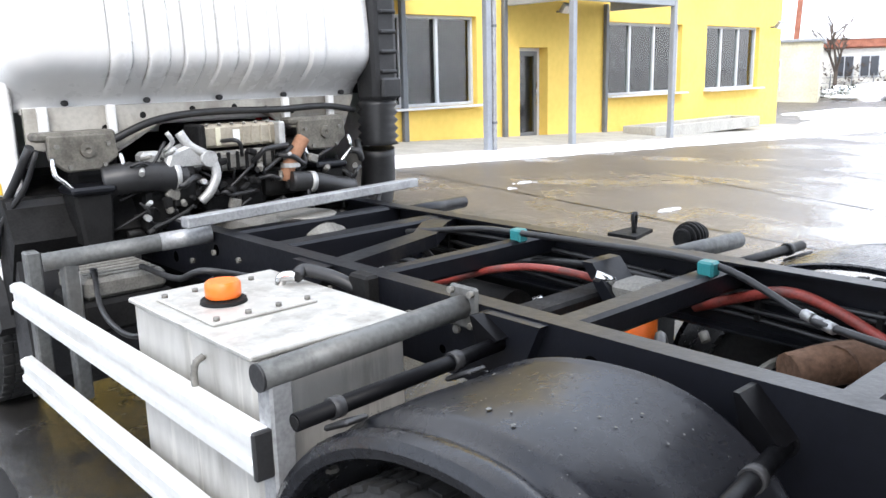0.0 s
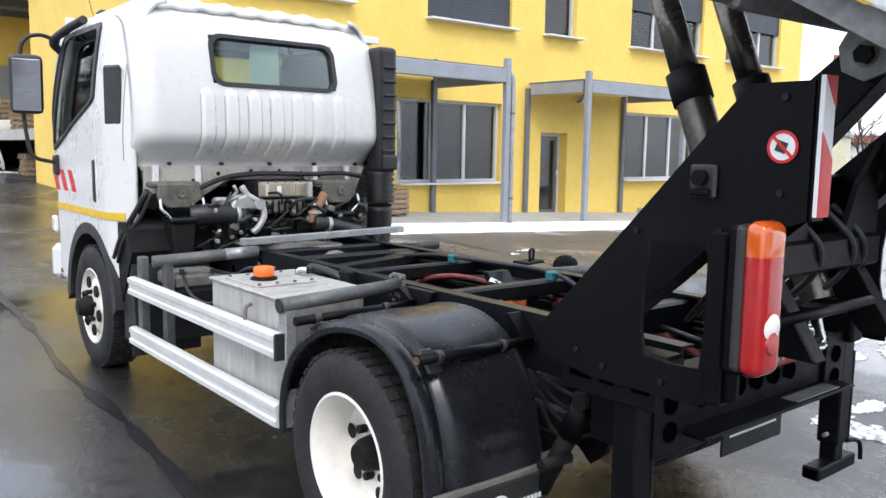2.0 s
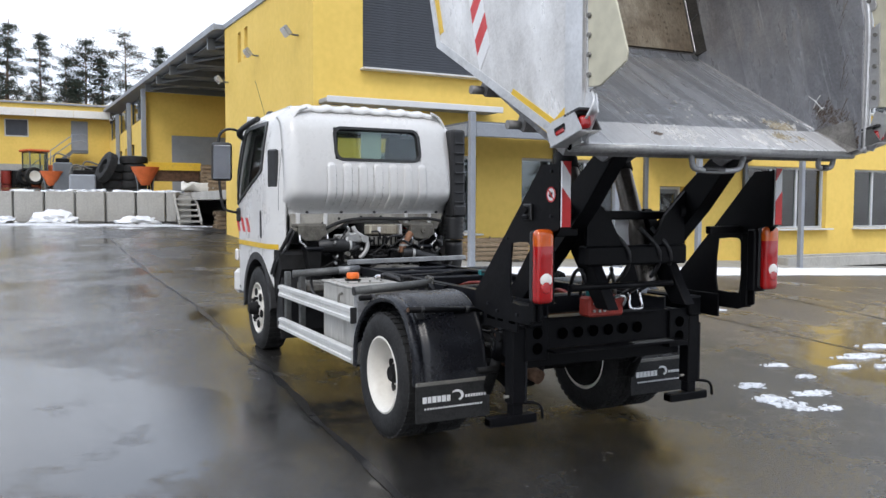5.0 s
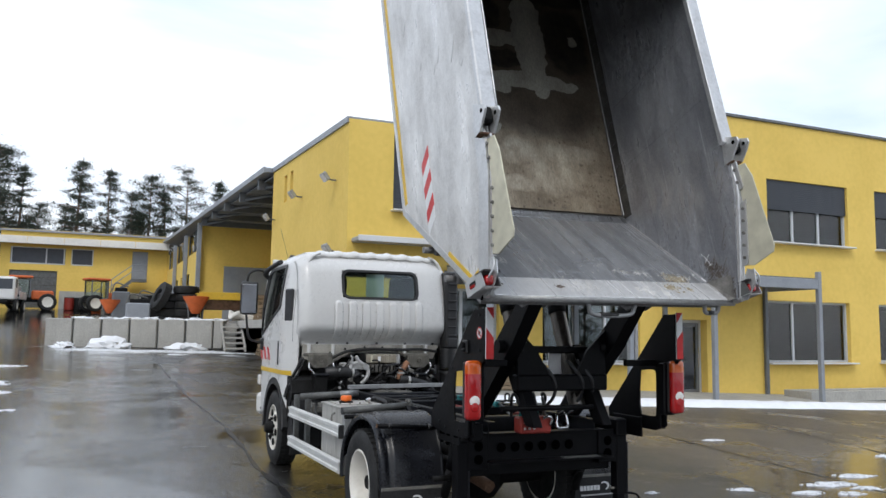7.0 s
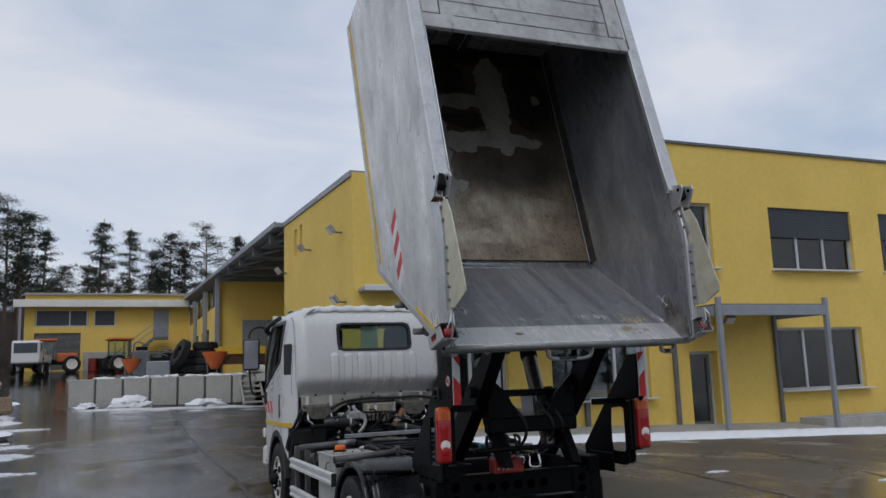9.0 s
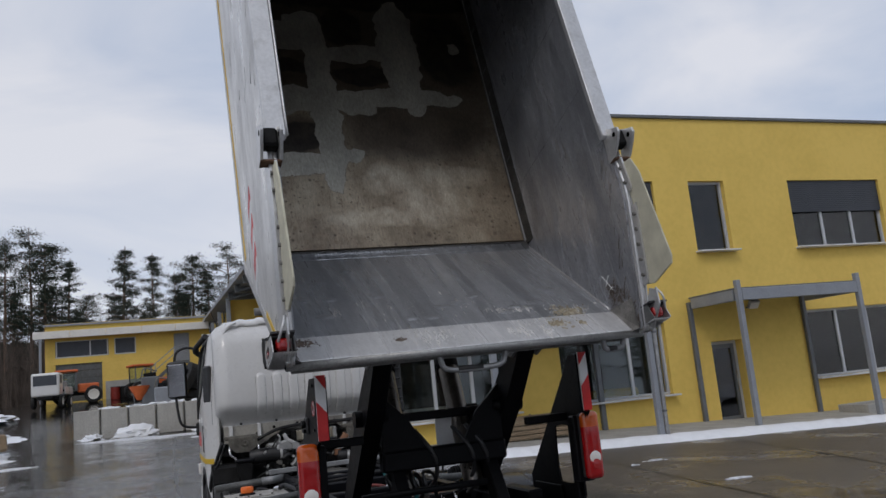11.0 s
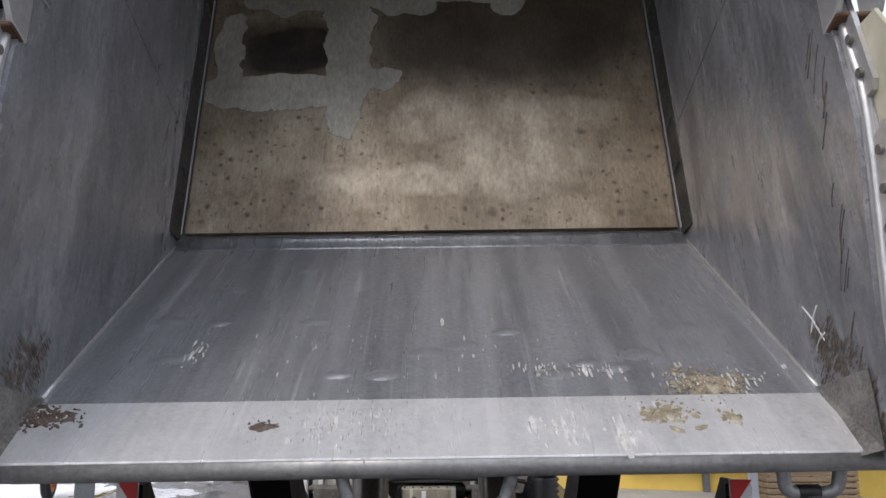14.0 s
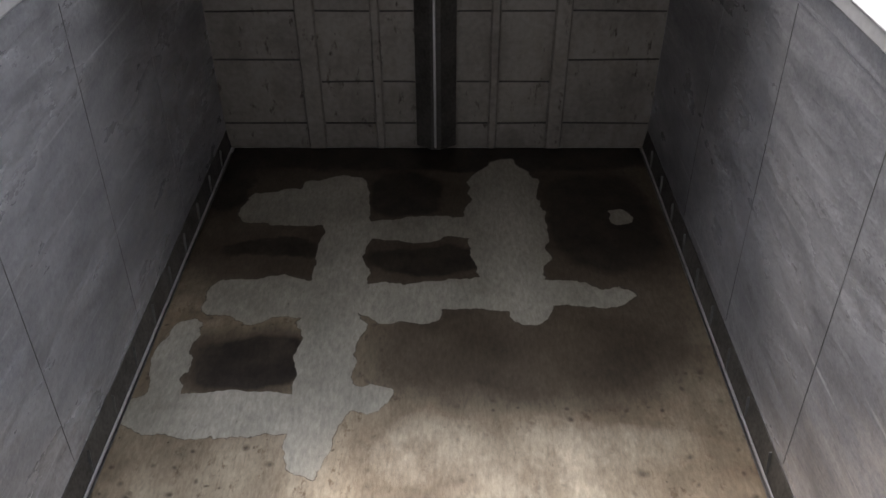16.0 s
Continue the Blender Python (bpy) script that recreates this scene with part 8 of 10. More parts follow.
# dried plaster splashes and straw on the ramp
for cx, f, n, spread, mat in ((0.64, 0.785, 420, (0.07, 0.06), MUD), (0.68, 0.77, 60, (0.13, 0.05), SPLASH), (0.27, 0.93, 34, (0.05, 0.035), SPLASH), (0.41, 0.955, 24, (0.025, 0.02), SPLASH), (0.36, 0.87, 26, (0.1, 0.04), SPLASH), (0.51, 0.885, 150, (0.05, 0.04), MUD), (0.645, 0.9, 40, (0.02, 0.03), MUD), (-0.84, 0.87, 200, (0.06, 0.035), RUSTY), (-0.355, 0.905, 40, (0.025, 0.015), RUSTY), (-0.19, 0.9, 170, (0.16, 0.08), SPLASH), (0.33, 0.72, 70, (0.16, 0.03), SPLASH), (-0.1, 0.6, 40, (0.5, 0.2), SPLASH), (-0.6, 0.64, 26, (0.02, 0.06), SPLASH)):
    bm = bm_new()
    for k in range(n):
        x, y = rng.gauss(0, spread[0] * 0.6), rng.gauss(0, spread[1] * 0.6)
        r = rng.uniform(0.0015, 0.0055) * ((2.2 if k % 7 == 0 else 0.9) if mat is not SPLASH else (1.1 if f > 0.92 else 0.6) * (2.0 if k % 9 == 0 else 1.0))
        m = Matrix.Rotation(rng.uniform(0, 6.28), 4, "Z") @ Matrix.Diagonal((rng.uniform(0.8, 2.6), 1, 1, 1)) if mat is not SPLASH else Matrix.Diagonal((1, rng.uniform(1.5, 7), 1, 1))
        ring = [bm.verts.new(Vector((x, y, 0)) + m @ Vector((r * math.cos(a) * rng.uniform(0.7, 1.2), r * math.sin(a) * rng.uniform(0.7, 1.2), 0))) for a in (0, 1.05, 2.1, 3.14, 4.2, 5.2)]
        top = bm.verts.new((x, y, rng.uniform(0.002, 0.007)))
        for i in range(6):
            bm.faces.new((ring[i], ring[(i + 1) % 6], top))
    sp = part("splash", bm, mat, body, "dried pale splashes and straw" if mat is MUD else "dried white splashes")
    tagged(sp, "dried pale mud splashes and straw" if mat is MUD else "dried white splashes on the steel", kind="stuff")
    sp.matrix_basis = RM @ Matrix.Translation((cx, -ramp_len * f, 0.003 if f < 0.84 else 0.006))
# head wall and its stiffeners
head = part("head_wall", box((0, L + 0.012, HGT / 2), (2 * W, 0.024, HGT)), HEAD_STEEL, body, "dirty panelled head wall")
part("outer_head", prism([(2.34, -0.178), (2.45, HGT + 0.015), (L + 0.03, HGT + 0.015), (L + 0.03, -0.178)], "x", -WO + 0.032, WO - 0.032), BODY_ALU, body, "dull aluminium head sheet")
part("centre_post", prism([(-0.082, L), (0.082, L), (0.082, L - 0.03), (0.02, L - 0.07), (-0.02, L - 0.07), (-0.082, L - 0.03)], "z", 0.03, HGT), GUTTER, head, "dark grimy centre post")
part("centre_strip", box((-0.004, L - 0.073, HGT / 2 + 0.015), (0.01, 0.008, HGT - 0.05), 0.003), BODY_EDGE, head, "bright worn strip on the post")
for x, w in ((-0.505, 0.075), (-0.235, 0.035), (0.235, 0.035), (0.495, 0.065)):
    part("stiffener", box((x, L - 0.012, HGT / 2), (w, 0.022, HGT - 0.01), 0.006), HEAD_STEEL, head)
for z in (0.12, 0.31, 0.405, 0.605, 0.8, 0.98):
    for x0, x1 in ((-0.89, -0.545), (-0.465, -0.255), (-0.215, -0.085), (0.085, 0.215), (0.255, 0.46), (0.53, 0.89)):
        if (z == 0.405) != (abs(x0 + x1) > 1.0) and z in (0.31, 0.405):
            continue
        part("plank_joint", box(((x0 + x1) / 2, L - 0.002, z), (x1 - x0, 0.006, 0.005), 0, Matrix.Rotation(0.012 * math.sin(x0 * 37 + z * 11), 4, "Y")), GUTTER, head)
# fixed cover over the front half, with its border, ribs, lamps and cable
MOUTH = 1.305
cover_ob = part("roof_cover", box((0, (MOUTH + 2.4) / 2, HGT + 0.03), (2 * 0.86, 2.4 - MOUTH, 0.03), 0.005), COVER_ALU, body, "stained aluminium roof cover over the front of the body")
part("roof_strap", box((0, MOUTH + 0.06, HGT + 0.049), (1.72, 0.12, 0.012), 0.004), COVER_ALU, cover_ob)
part("roof_strap", box((0, 2.33, HGT + 0.049), (1.72, 0.1, 0.012), 0.004), COVER_ALU, cover_ob)
for x in (-0.78, 0.78):
    part("roof_strap", box((x, 1.85, HGT + 0.049), (0.13, 0.84, 0.012), 0.004), COVER_ALU, cover_ob)
for k in range(4):
    part("roof_rib", box((0, 1.57 + k * 0.17, HGT + 0.047), (1.4, 0.016, 0.008), 0.003), COVER_ALU, cover_ob)
for x in (-0.71, 0.71):
    part("dark_joint", hose([(x, MOUTH + 0.13, HGT + 0.047), (x + 0.01, 1.7, HGT + 0.049), (x - 0.008, 2.05, HGT + 0.047), (x, 2.28, HGT + 0.048)], 0.007, 5, 4), GRIME, cover_ob)
part("dark_joint", hose([(-0.6, MOUTH + 0.125, HGT + 0.05), (0.1, MOUTH + 0.128, HGT + 0.05), (0.68, MOUTH + 0.123, HGT + 0.05)], 0.004, 5, 4), GRIME, cover_ob)
part("dark_joint", hose([(0.86, MOUTH + 0.02, HGT + 0.06), (0.855, 1.8, HGT + 0.061), (0.858, 2.36, HGT + 0.06)], 0.006, 5, 4), GRIME, cover_ob)
part("roof_cable", hose([(0.32, 1.95, HGT + 0.07), (0.35, 1.9, HGT + 0.055), (0.5, 1.86, HGT + 0.052), (0.6, 1.92, HGT + 0.052), (0.63, 2.05, HGT + 0.053), (0.58, 2.2, HGT + 0.054)], 0.006, 6, 6), HOSE, cover_ob)
part("cable_gland", rod((0.32, 1.95, HGT + 0.045), (0.32, 1.95, HGT + 0.085), 0.016, segs=10), ENGINE_DARK, cover_ob)
for x in (-0.84, -0.2, 0.84):
    lampb = part("roof_lamp", box((x, 2.3, HGT + 0.12), (0.13, 0.09, 0.09), 0.02, None, 2), SLATE_PLASTIC, cover_ob, "small black roof lamp")
    part("lamp_foot", box((x, 2.3, HGT + 0.065), (0.05, 0.05, 0.05), 0.006), SLATE_PLASTIC, lampb)
    part("lamp_glass", box((x, 2.252, HGT + 0.12), (0.1, 0.01, 0.066), 0.004), CLEAR_LENS, lampb)
part("cable_bracket", box((0.38, 2.31, HGT + 0.075), (0.13, 0.05, 0.045), 0.006), BODY_EDGE, cover_ob)
# underside: cross bearers, lugs, grab handles
for y in (0.25, 0.75, 1.25, 1.75, 2.15):
    part("bearer", box((0, y, -0.135), (1.8, 0.07, 0.09), 0.008), UNDERSIDE, body)
for x in (-0.38, 0.38):
    part("long_bearer", box((x, 1.1, -0.2), (0.09, 2.2, 0.1), 0.008), UNDERSIDE, body)
for f in (0.3, 0.62):
    b = part("ramp_bearer", box((0, -ramp_len * f, -0.135), (1.76, 0.07, 0.08), 0.01), UNDERSIDE, body)
    b.matrix_basis = RM
    for s in (-1, 1):
        e = part("bearer_end", rod((s * 0.86, -ramp_len * f, -0.15), (s * 0.95, -ramp_len * f, -0.15), 0.022, segs=14), UNDERSIDE, body, "bearer end")
        e.matrix_basis = RM
inv = M_BODY.inverted()


def under_ramp(f, d):
    return (LIP_Y * f + d * math.sin(ra), LIP_Z * f - d * math.cos(ra))


for s in (-1, 1):
    p = inv @ Vector((LX + s * 0.40, *PIN))
    for dx in (-0.075, 0.075):
        lug = part("pivot_lug", prism([under_ramp(0.5, 0.1), under_ramp(1.0, 0.1), (p.y - 0.06, p.z - 0.02), (p.y - 0.02, p.z - 0.065), (p.y + 0.04, p.z - 0.06), (p.y + 0.09, p.z - 0.01)], "x", p.x + dx - 0.008, p.x + dx + 0.008), UNDERSIDE, body, "grey pivot lug")
        part("bolt_head", rod((p.x + dx * 1.1, p.y, p.z), (p.x + dx * 1.4, p.y, p.z), 0.024, segs=6), ENGINE_DARK, lug)
    q = inv @ Vector((LX - 0.01 + s * 0.2, *LUG))
    for dx in (-0.065, 0.065):
        part("cylinder_lug", prism([(q.y - 0.1, -0.09), (q.y + 0.12, -0.09), (q.y + 0.04, q.z - 0.05), (q.y - 0.04, q.z - 0.05)], "x", q.x + dx - 0.008, q.x + dx + 0.008), UNDERSIDE, body, "grey cylinder lug")
for x, w, d in ((-0.01, 0.175, 0.082), (0.79, 0.06, 0.06)):
    h = part("grab_handle", hose([(x - w, LIP_Y + 0.02, LIP_Z - 0.05), (x - w * 0.97, LIP_Y - d * 0.5, LIP_Z - 0.075), (x - w * 0.7, LIP_Y - d, LIP_Z - 0.09), (x + w * 0.7, LIP_Y - d, LIP_Z - 0.09), (x + w * 0.97, LIP_Y - d * 0.5, LIP_Z - 0.075), (x + w, LIP_Y + 0.02, LIP_Z - 0.05)], 0.014, 10, 5), GALVANISED, body, "bent steel grab handle")
    part("grip", rod((x - w * 0.5, LIP_Y - d, LIP_Z - 0.09), (x + w * 0.25, LIP_Y - d, LIP_Z - 0.09), 0.0155, segs=12), HOSE, h)
# tapes on the outer sheet
X = -WO - 0.003
part("edge_tape", prism([(2.34, -0.128), (0.05, -0.104), (0.05, -0.062), (2.34, -0.086)], "x", X, X + 0.003), YELLOW_TAPE, body, "yellow reflective tape")
part("edge_tape", prism([(-0.56, 0.46), (-0.835, 0.735), (-0.86, 0.8), (-0.80, 0.955), (-0.745, 0.935), (-0.785, 0.79), (-0.525, 0.515)], "x", X, X + 0.003), YELLOW_TAPE, body, "yellow reflective corner tape")
for k in range(6):
    y = 0.2 - k * 0.0867
    part("stripe_field", prism([(y, 0.245), (y + 0.09, 0.37), (y + 0.0033, 0.37), (y - 0.0867, 0.245)], "x", X, X + 0.003), RED_TAPE if k % 2 == 0 else WHITE_TAPE, body)
# shallow lengthwise dents in the outer sheet
rd = random.Random(77)
for k in range(16):
    y, z = rd.uniform(0.5, 2.2), rd.uniform(0.1, 1.0)
    q = rd.uniform(0.04, 0.16)
    part("scrape", hose([(-WO - 0.0005, y, z), (-WO - 0.001, y + q * 0.5, z + q * 0.3), (-WO - 0.0005, y + q, z + q * 0.52)], rd.choice((0.001, 0.002, 0.003)), 5, 3), BODY_EDGE, body)
# a pale cross scratched on the inner side near the lip
for (y0, z0), (y1, z1) in (((-0.545, 0.72), (-0.655, 0.79)), ((-0.57, 0.79), (-0.625, 0.73)), ((-0.64, 0.80), (-0.665, 0.74))):
    part("scratch", hose([(W - 0.001, y0, z0), (W - 0.001, (y0 + y1) / 2 + 0.008, (z0 + z1) / 2), (W - 0.001, y1, z1)], 0.0025, 5, 3), WHITE_TAPE, body)

# dark gouges in the wall by the rear edge
rg = random.Random(14)
for k in range(14):
    f = rg.uniform(0.05, 0.92)
    y0, z0 = -0.1 + (LIP_Y + 0.1) * f + rg.uniform(0.04, 0.3), HGT + (LIP_Z + 0.05 - HGT) * f - 0.03
    q = rg.uniform(0.03, 0.12)
    part("gouge", hose([(W - 0.001, y0, z0), (W - 0.001, y0 - q * 0.45, z0 - q * 0.4), (W - 0.001, y0 - q * 0.95, z0 - q * rg.uniform(0.6, 0.85))], rg.choice((0.0008, 0.0012, 0.002)), 5, 3), RUSTY, body)

# ---- loading hall beside the office block ----
def eave(y):
    return 6.0 + 0.0356 * (y - 11)


bm = bm_new()
for (y0, y1), (xa, xb), dz in (((19.0, 57.0), (1.95, 9.5), 0.0), ((FY + 0.05, 18.995), (2.16, 9.5), 0.0)):
    vs = [bm.verts.new((x, y, eave(y) + dz + h)) for y in (y0, y1) for x in (xa, xb) for h in (0.22, 0.36)]
    for q in ((0, 1, 3, 2), (4, 5, 7, 6), (0, 1, 5, 4), (2, 3, 7, 6), (1, 3, 7, 5), (0, 2, 6, 4)):
        bm.faces.new([vs[i] for i in q])
tagged(part("roof", bm, GREY_STEEL), "long grey metal roof of the loading hall", "roof", kind="structure")
bm = bm_new()
vs = [bm.verts.new((x, y, eave(y) + h)) for y in (19.0, 57.0) for x in (1.88, 1.948) for h in (0.2, 0.38)]
for q in ((0, 1, 3, 2), (4, 5, 7, 6), (0, 1, 5, 4), (2, 3, 7, 6), (1, 3, 7, 5), (0, 2, 6, 4)):
    bm.faces.new([vs[i] for i in q])
tagged(part("trim", bm, GREY_STEEL), "grey metal eaves fascia of the loading hall", "fascia", kind="structure")
for k in range(5):
    y = 20.5 + k * 3.6
    t = thing("roof_girder", "grey steel girder under the hall roof", "girder", (5.2, y, eave(y) - 0.2), group="girders under the hall roof")
    part("beam", box((0, 0, 0.2), (6.4, 0.16, 0.36), 0.01), DARK_STEEL, t)
    for s in (-1, 1):
        part("brace", rod((-3.0, 0, 0.1), (-1.6, s * 1.6, 0.3), 0.05, segs=8), DARK_STEEL, t)
tagged(part("ceiling", box((5.8, 28.0, eave(28) + 0.1), (7.2, 18.0, 0.04), 0, Matrix.Rotation(math.atan(0.0356), 4, "X")), DARK_STEEL), "dark metal underside of the hall roof", "ceiling", kind="structure")
tagged(part("wall_hall_end", box((4.2, 37.0, 4.3), (4.0, 0.3, 5.5)), YELLOW), "yellow hall wall facing the loading bay", "wall", kind="structure")
tagged(part("door_2", box((4.75, 36.82, 3.35), (2.6, 0.06, 3.0), 0.01), GREY_STEEL), "large grey sliding door in the loading bay", "door", kind="structure")
tagged(part("wall_hall_back", box((6.4, 28.0, 3.6), (0.3, 18.0, 7.0)), YELLOW), "yellow back wall of the loading bay", "wall", kind="structure")
bayw = thing("window_20", "dark grey window in the loading bay wall", "window", (6.23, 33, 4.4), kind="structure")
part("window_frame", box((0, 0, 0.6), (0.06, 4.0, 1.3), 0.01), DARK_STEEL, bayw)
for k in range(3):
    part("pane", box((-0.035, -1.3 + k * 1.3, 0.6), (0.01, 1.2, 1.15)), SHUTTER, bayw)
ops = [(1.0 + k * 3.1, 2.6 + k * 3.1, 2.05, 4.3) for k in range(5)] + [(0.8 + k * 6.2, 6.2 + k * 6.2, 5.2, 6.7) for k in range(3)]
tagged(part("wall_hall", wall_sheet((2.25, 56.6, 0), (0, -1), 19.6, 0.5, 7.0, 0.3, [(a, b, lo + 0.55, hi + 0.4) for a, b, lo, hi in ops]), YELLOW), "yellow hall wall with doors and upper windows", "wall", kind="structure")
for k, (a, b, lo, hi) in enumerate(ops):
    t = thing(f"window_{30 + k}", "dark grey hall opening with its frame", "window", (2.42, 56.6 - (a + b) / 2, lo + 0.55), kind="structure")
    part("pane", box((0, 0, (hi - lo - 0.15) / 2), (0.02, b - a, hi - lo - 0.15)), GLASS if hi > 5 else SHUTTER, t)
    for f in (0.02, 0.5, 0.98) if b - a > 3 else (0.04, 0.96):
        part("mullion", box((-0.02, -(b - a) / 2 + f * (b - a), (hi - lo - 0.15) / 2), (0.06, 0.07, hi - lo - 0.15)), DARK_STEEL, t)
for y in (36.6, 42.8, 49.0):
    tagged(part("pillar", box((2.12, y, 4.2), (0.2, 0.3, 5.6)), GREY_STEEL), "grey steel pillar of the hall", "pillar", kind="structure")
dock = box((4.3, 28.0, 1.76), (4.1, 17.8, 0.28), 0.01)
tagged(part("loading_dock", dock, CONCRETE), "concrete loading dock floor", "floor", kind="structure")
tagged(part("wall_dock", box((4.0, 28.0, 0.85), (0.3, 17.6, 1.5)), CONCRETE), "concrete wall set back under the loading dock", "wall", kind="structure")
st = thing("dock_steps", "concrete steps up to the loading dock", "steps", (1.95, 23.9, ground_z(1.95, 23.9)))
for k in range(5):
    part("step", box((0, -0.35 + k * 0.22, 0.12 + k * 0.19), (0.66, 0.26, 0.07), 0.01), CONCRETE, st)
for s in (-0.36, 0.36):
    part("stringer", prism([(-0.5, 0.0), (0.62, 0.92), (0.62, 1.05), (-0.5, 0.18)], "x", s - 0.03, s + 0.03), CONCRETE, st)

# far workshop across the yard
B = 56.0
farw = wall_sheet((-8.6, B, 0), (1, 0), 10.9, 2.0, 8.3, 0.3, [(0.63, 3.6, 2.9, 5.48), (0.64, 4.05, 5.92, 7.08), (4.43, 5.85, 5.92, 7.08), (8.43, 9.49, 4.95, 7.13)])
tagged(part("wall_workshop", farw, YELLOW), "yellow far workshop wall with gate and windows", "wall", kind="structure")
tagged(part("wall_workshop_side", box((-8.45, B + 6.2, 5.1), (0.3, 11.8, 6.2)), YELLOW), "yellow side wall of the far workshop", "wall", kind="structure")
tagged(part("roof", box((-3.1, B + 6.1, 8.2), (11.2, 12.6, 0.12)), GREY_STEEL), "flat grey workshop roof", "roof", kind="structure")
fa = thing("workshop_canopy", "pale grey canopy fascia along the far workshop", "canopy", (-3.2, B - 0.9, 7.25))
for k in range(5):
    part("fascia_panel", box((-4.9 + k * 2.3, -0.02, 0.24), (2.28, 0.06, 0.5), 0.01), WHITE_WALL, fa)
part("deck", box((-0.2, 0.45, 0.1), (11.4, 0.86, 0.1)), GREY_STEEL, fa)
part("post", box((-5.6, 0.1, -2.15), (0.16, 0.16, 4.4), 0.01), GREY_STEEL, fa)
g = thing("door_3", "grey sectional workshop gate", "gate", (-6.485, B + 0.15, 2.9), kind="structure")
for k in range(5):
    part("panel", box((0, 0, 0.26 + k * 0.52), (2.95, 0.05, 0.5), 0.01), DULL_TUBE, g)
for n_, (a, b, lo, hi) in enumerate(((-7.96, -4.55, 5.92, 7.12), (-4.17, -2.75, 5.92, 7.12))):
    t = thing(f"window_{40 + n_}", "dark framed workshop window", "window", ((a + b) / 2, B + 0.1, lo), kind="structure")
    part("pane", box((0, 0, 0.6), (b - a, 0.02, 1.2)), SHUTTER, t)
    for x in ((-0.48, 0.15, 0.48) if n_ == 0 else (-0.48, 0.48)):
        part("mullion", box((x * (b - a), -0.03, 0.6), (0.09, 0.08, 1.2)), WIN_FRAME, t)
    for z in (0.04, 1.16):
        part("frame_bar", box((0, -0.03, z), (b - a, 0.08, 0.09)), WIN_FRAME, t)
tagged(part("door_4", box((0.36, B + 0.1, 6.04), (1.05, 0.06, 2.16), 0.01), GREY_STEEL), "grey upper workshop door", "door", kind="structure")
tagged(part("plinth", box((-1.4, B - 0.06, 3.4), (6.8, 0.1, 1.4)), CONCRETE), "grey plinth of the far workshop", "plinth", kind="structure")
stair = thing("outside_stair", "grey steel outside stair with railing on the workshop", "stair", (-0.8, B - 0.7, 2.87))
part("stringer", prism([(-2.0, 0.0), (0.6, 2.2), (1.6, 2.2), (1.6, 2.0), (0.7, 2.0), (-1.7, 0.0)], "y", -0.5, 0.3), DARK_STEEL, stair)
for k in range(2):
    part("rail", hose([(-2.0, -0.5, 0.5 + k * 0.45), (0.6, -0.5, 2.7 + k * 0.45), (1.6, -0.5, 2.7 + k * 0.45)], 0.03, 6, 2), GREY_STEEL, stair)
for x, z in ((-1.9, 0.1), (-0.7, 1.1), (0.6, 2.2)):
    part("post", rod((x, -0.5, z), (x, -0.5, z + 1.05), 0.03, segs=6), GREY_STEEL, stair)

# ---- concrete block wall and snow ----
blk = thing("block_wall", "row of large pale concrete blocks edging the upper yard", "wall", (-1.0, 26.2, 0.5), kind="structure")
first = None
for k in range(6):
    p = box((0, 0, 0), (0.93, 0.8, 1.05), 0.025)
    y = 0.7 - k * 0.33
    if first is None:
        first = part("block", p, CONCRETE, blk)
        ob = first
    else:
        p.free()
        ob = new("block", first.data)
        ob.parent = blk
    ob.matrix_basis = pose(-2.75 + k * 0.95, y, 0.87 + 0.0 * k, 0, 0, -19)
end_block = part("block", box((0, 0, 0), (0.34, 0.8, 1.05), 0.025), CONCRETE, blk)
end_block.matrix_basis = pose(-2.75 + 6 * 0.95 - 0.3, 0.7 - 6 * 0.33 + 0.1, 0.87, 0, 0, -19)
rngs = random.Random(21)


def snow_heap(at, size, seed, label="heap of old snow on the wet yard"):
    bm = bmesh.new()
    bmesh.ops.create_icosphere(bm, subdivisions=4, radius=1.0)
    sx, sy, sz = size
    for v in bm.verts:
        p = v.co.copy()
        n = 0.75 + 0.5 * noise.noise(p * 1.3 + Vector((seed, 0, 0))) + 0.25 * noise.noise(p * 3.7 + Vector((0, seed, 0))) + 0.1 * noise.noise(p * 9 + Vector((0, 0, seed)))
        v.co = Vector((p.x * n * sx, p.y * n * sy, max(-0.02, p.z * n * sz)))
    ob = part("snow_heap", bm, SNOW, None, "", True)
    ob.location = (at[0], at[1], (at[2] if len(at) > 2 else ground_z(*at[:2])) - 0.01)
    return tagged(ob, label, "snow", kind="stuff")


for x, y, s in ((-2.2, 25.4, (1.0, 0.4, 0.42)), (0.4, 24.5, (0.7, 0.35, 0.3)), (-3.7, 26.0, (0.5, 0.7, 0.25)), (-6.2, 14.5, (1.3, 2.4, 0.45)), (-6.6, 20.0, (1.5, 2.5, 0.5)), (-9.5, 30.0, (3.0, 5.0, 0.6)), (-10.5, 42.0, (3.0, 5.0, 0.7)), (42.5, 15.5, (2.6, 2.6, 1.0)), (44.0, 12.5, (2.4, 2.8, 1.3)), (45.0, 9.0, (2.5, 3.0, 1.2))):
    snow_heap((x, y), s, x * 3.1 + y)
for k in range(7):
    snow_heap((-3.0 + k * 0.75, 26.6 - k * 0.25, 1.9), (0.5, 0.3, 0.1), k * 2.3, "thin snow on top of the concrete blocks")


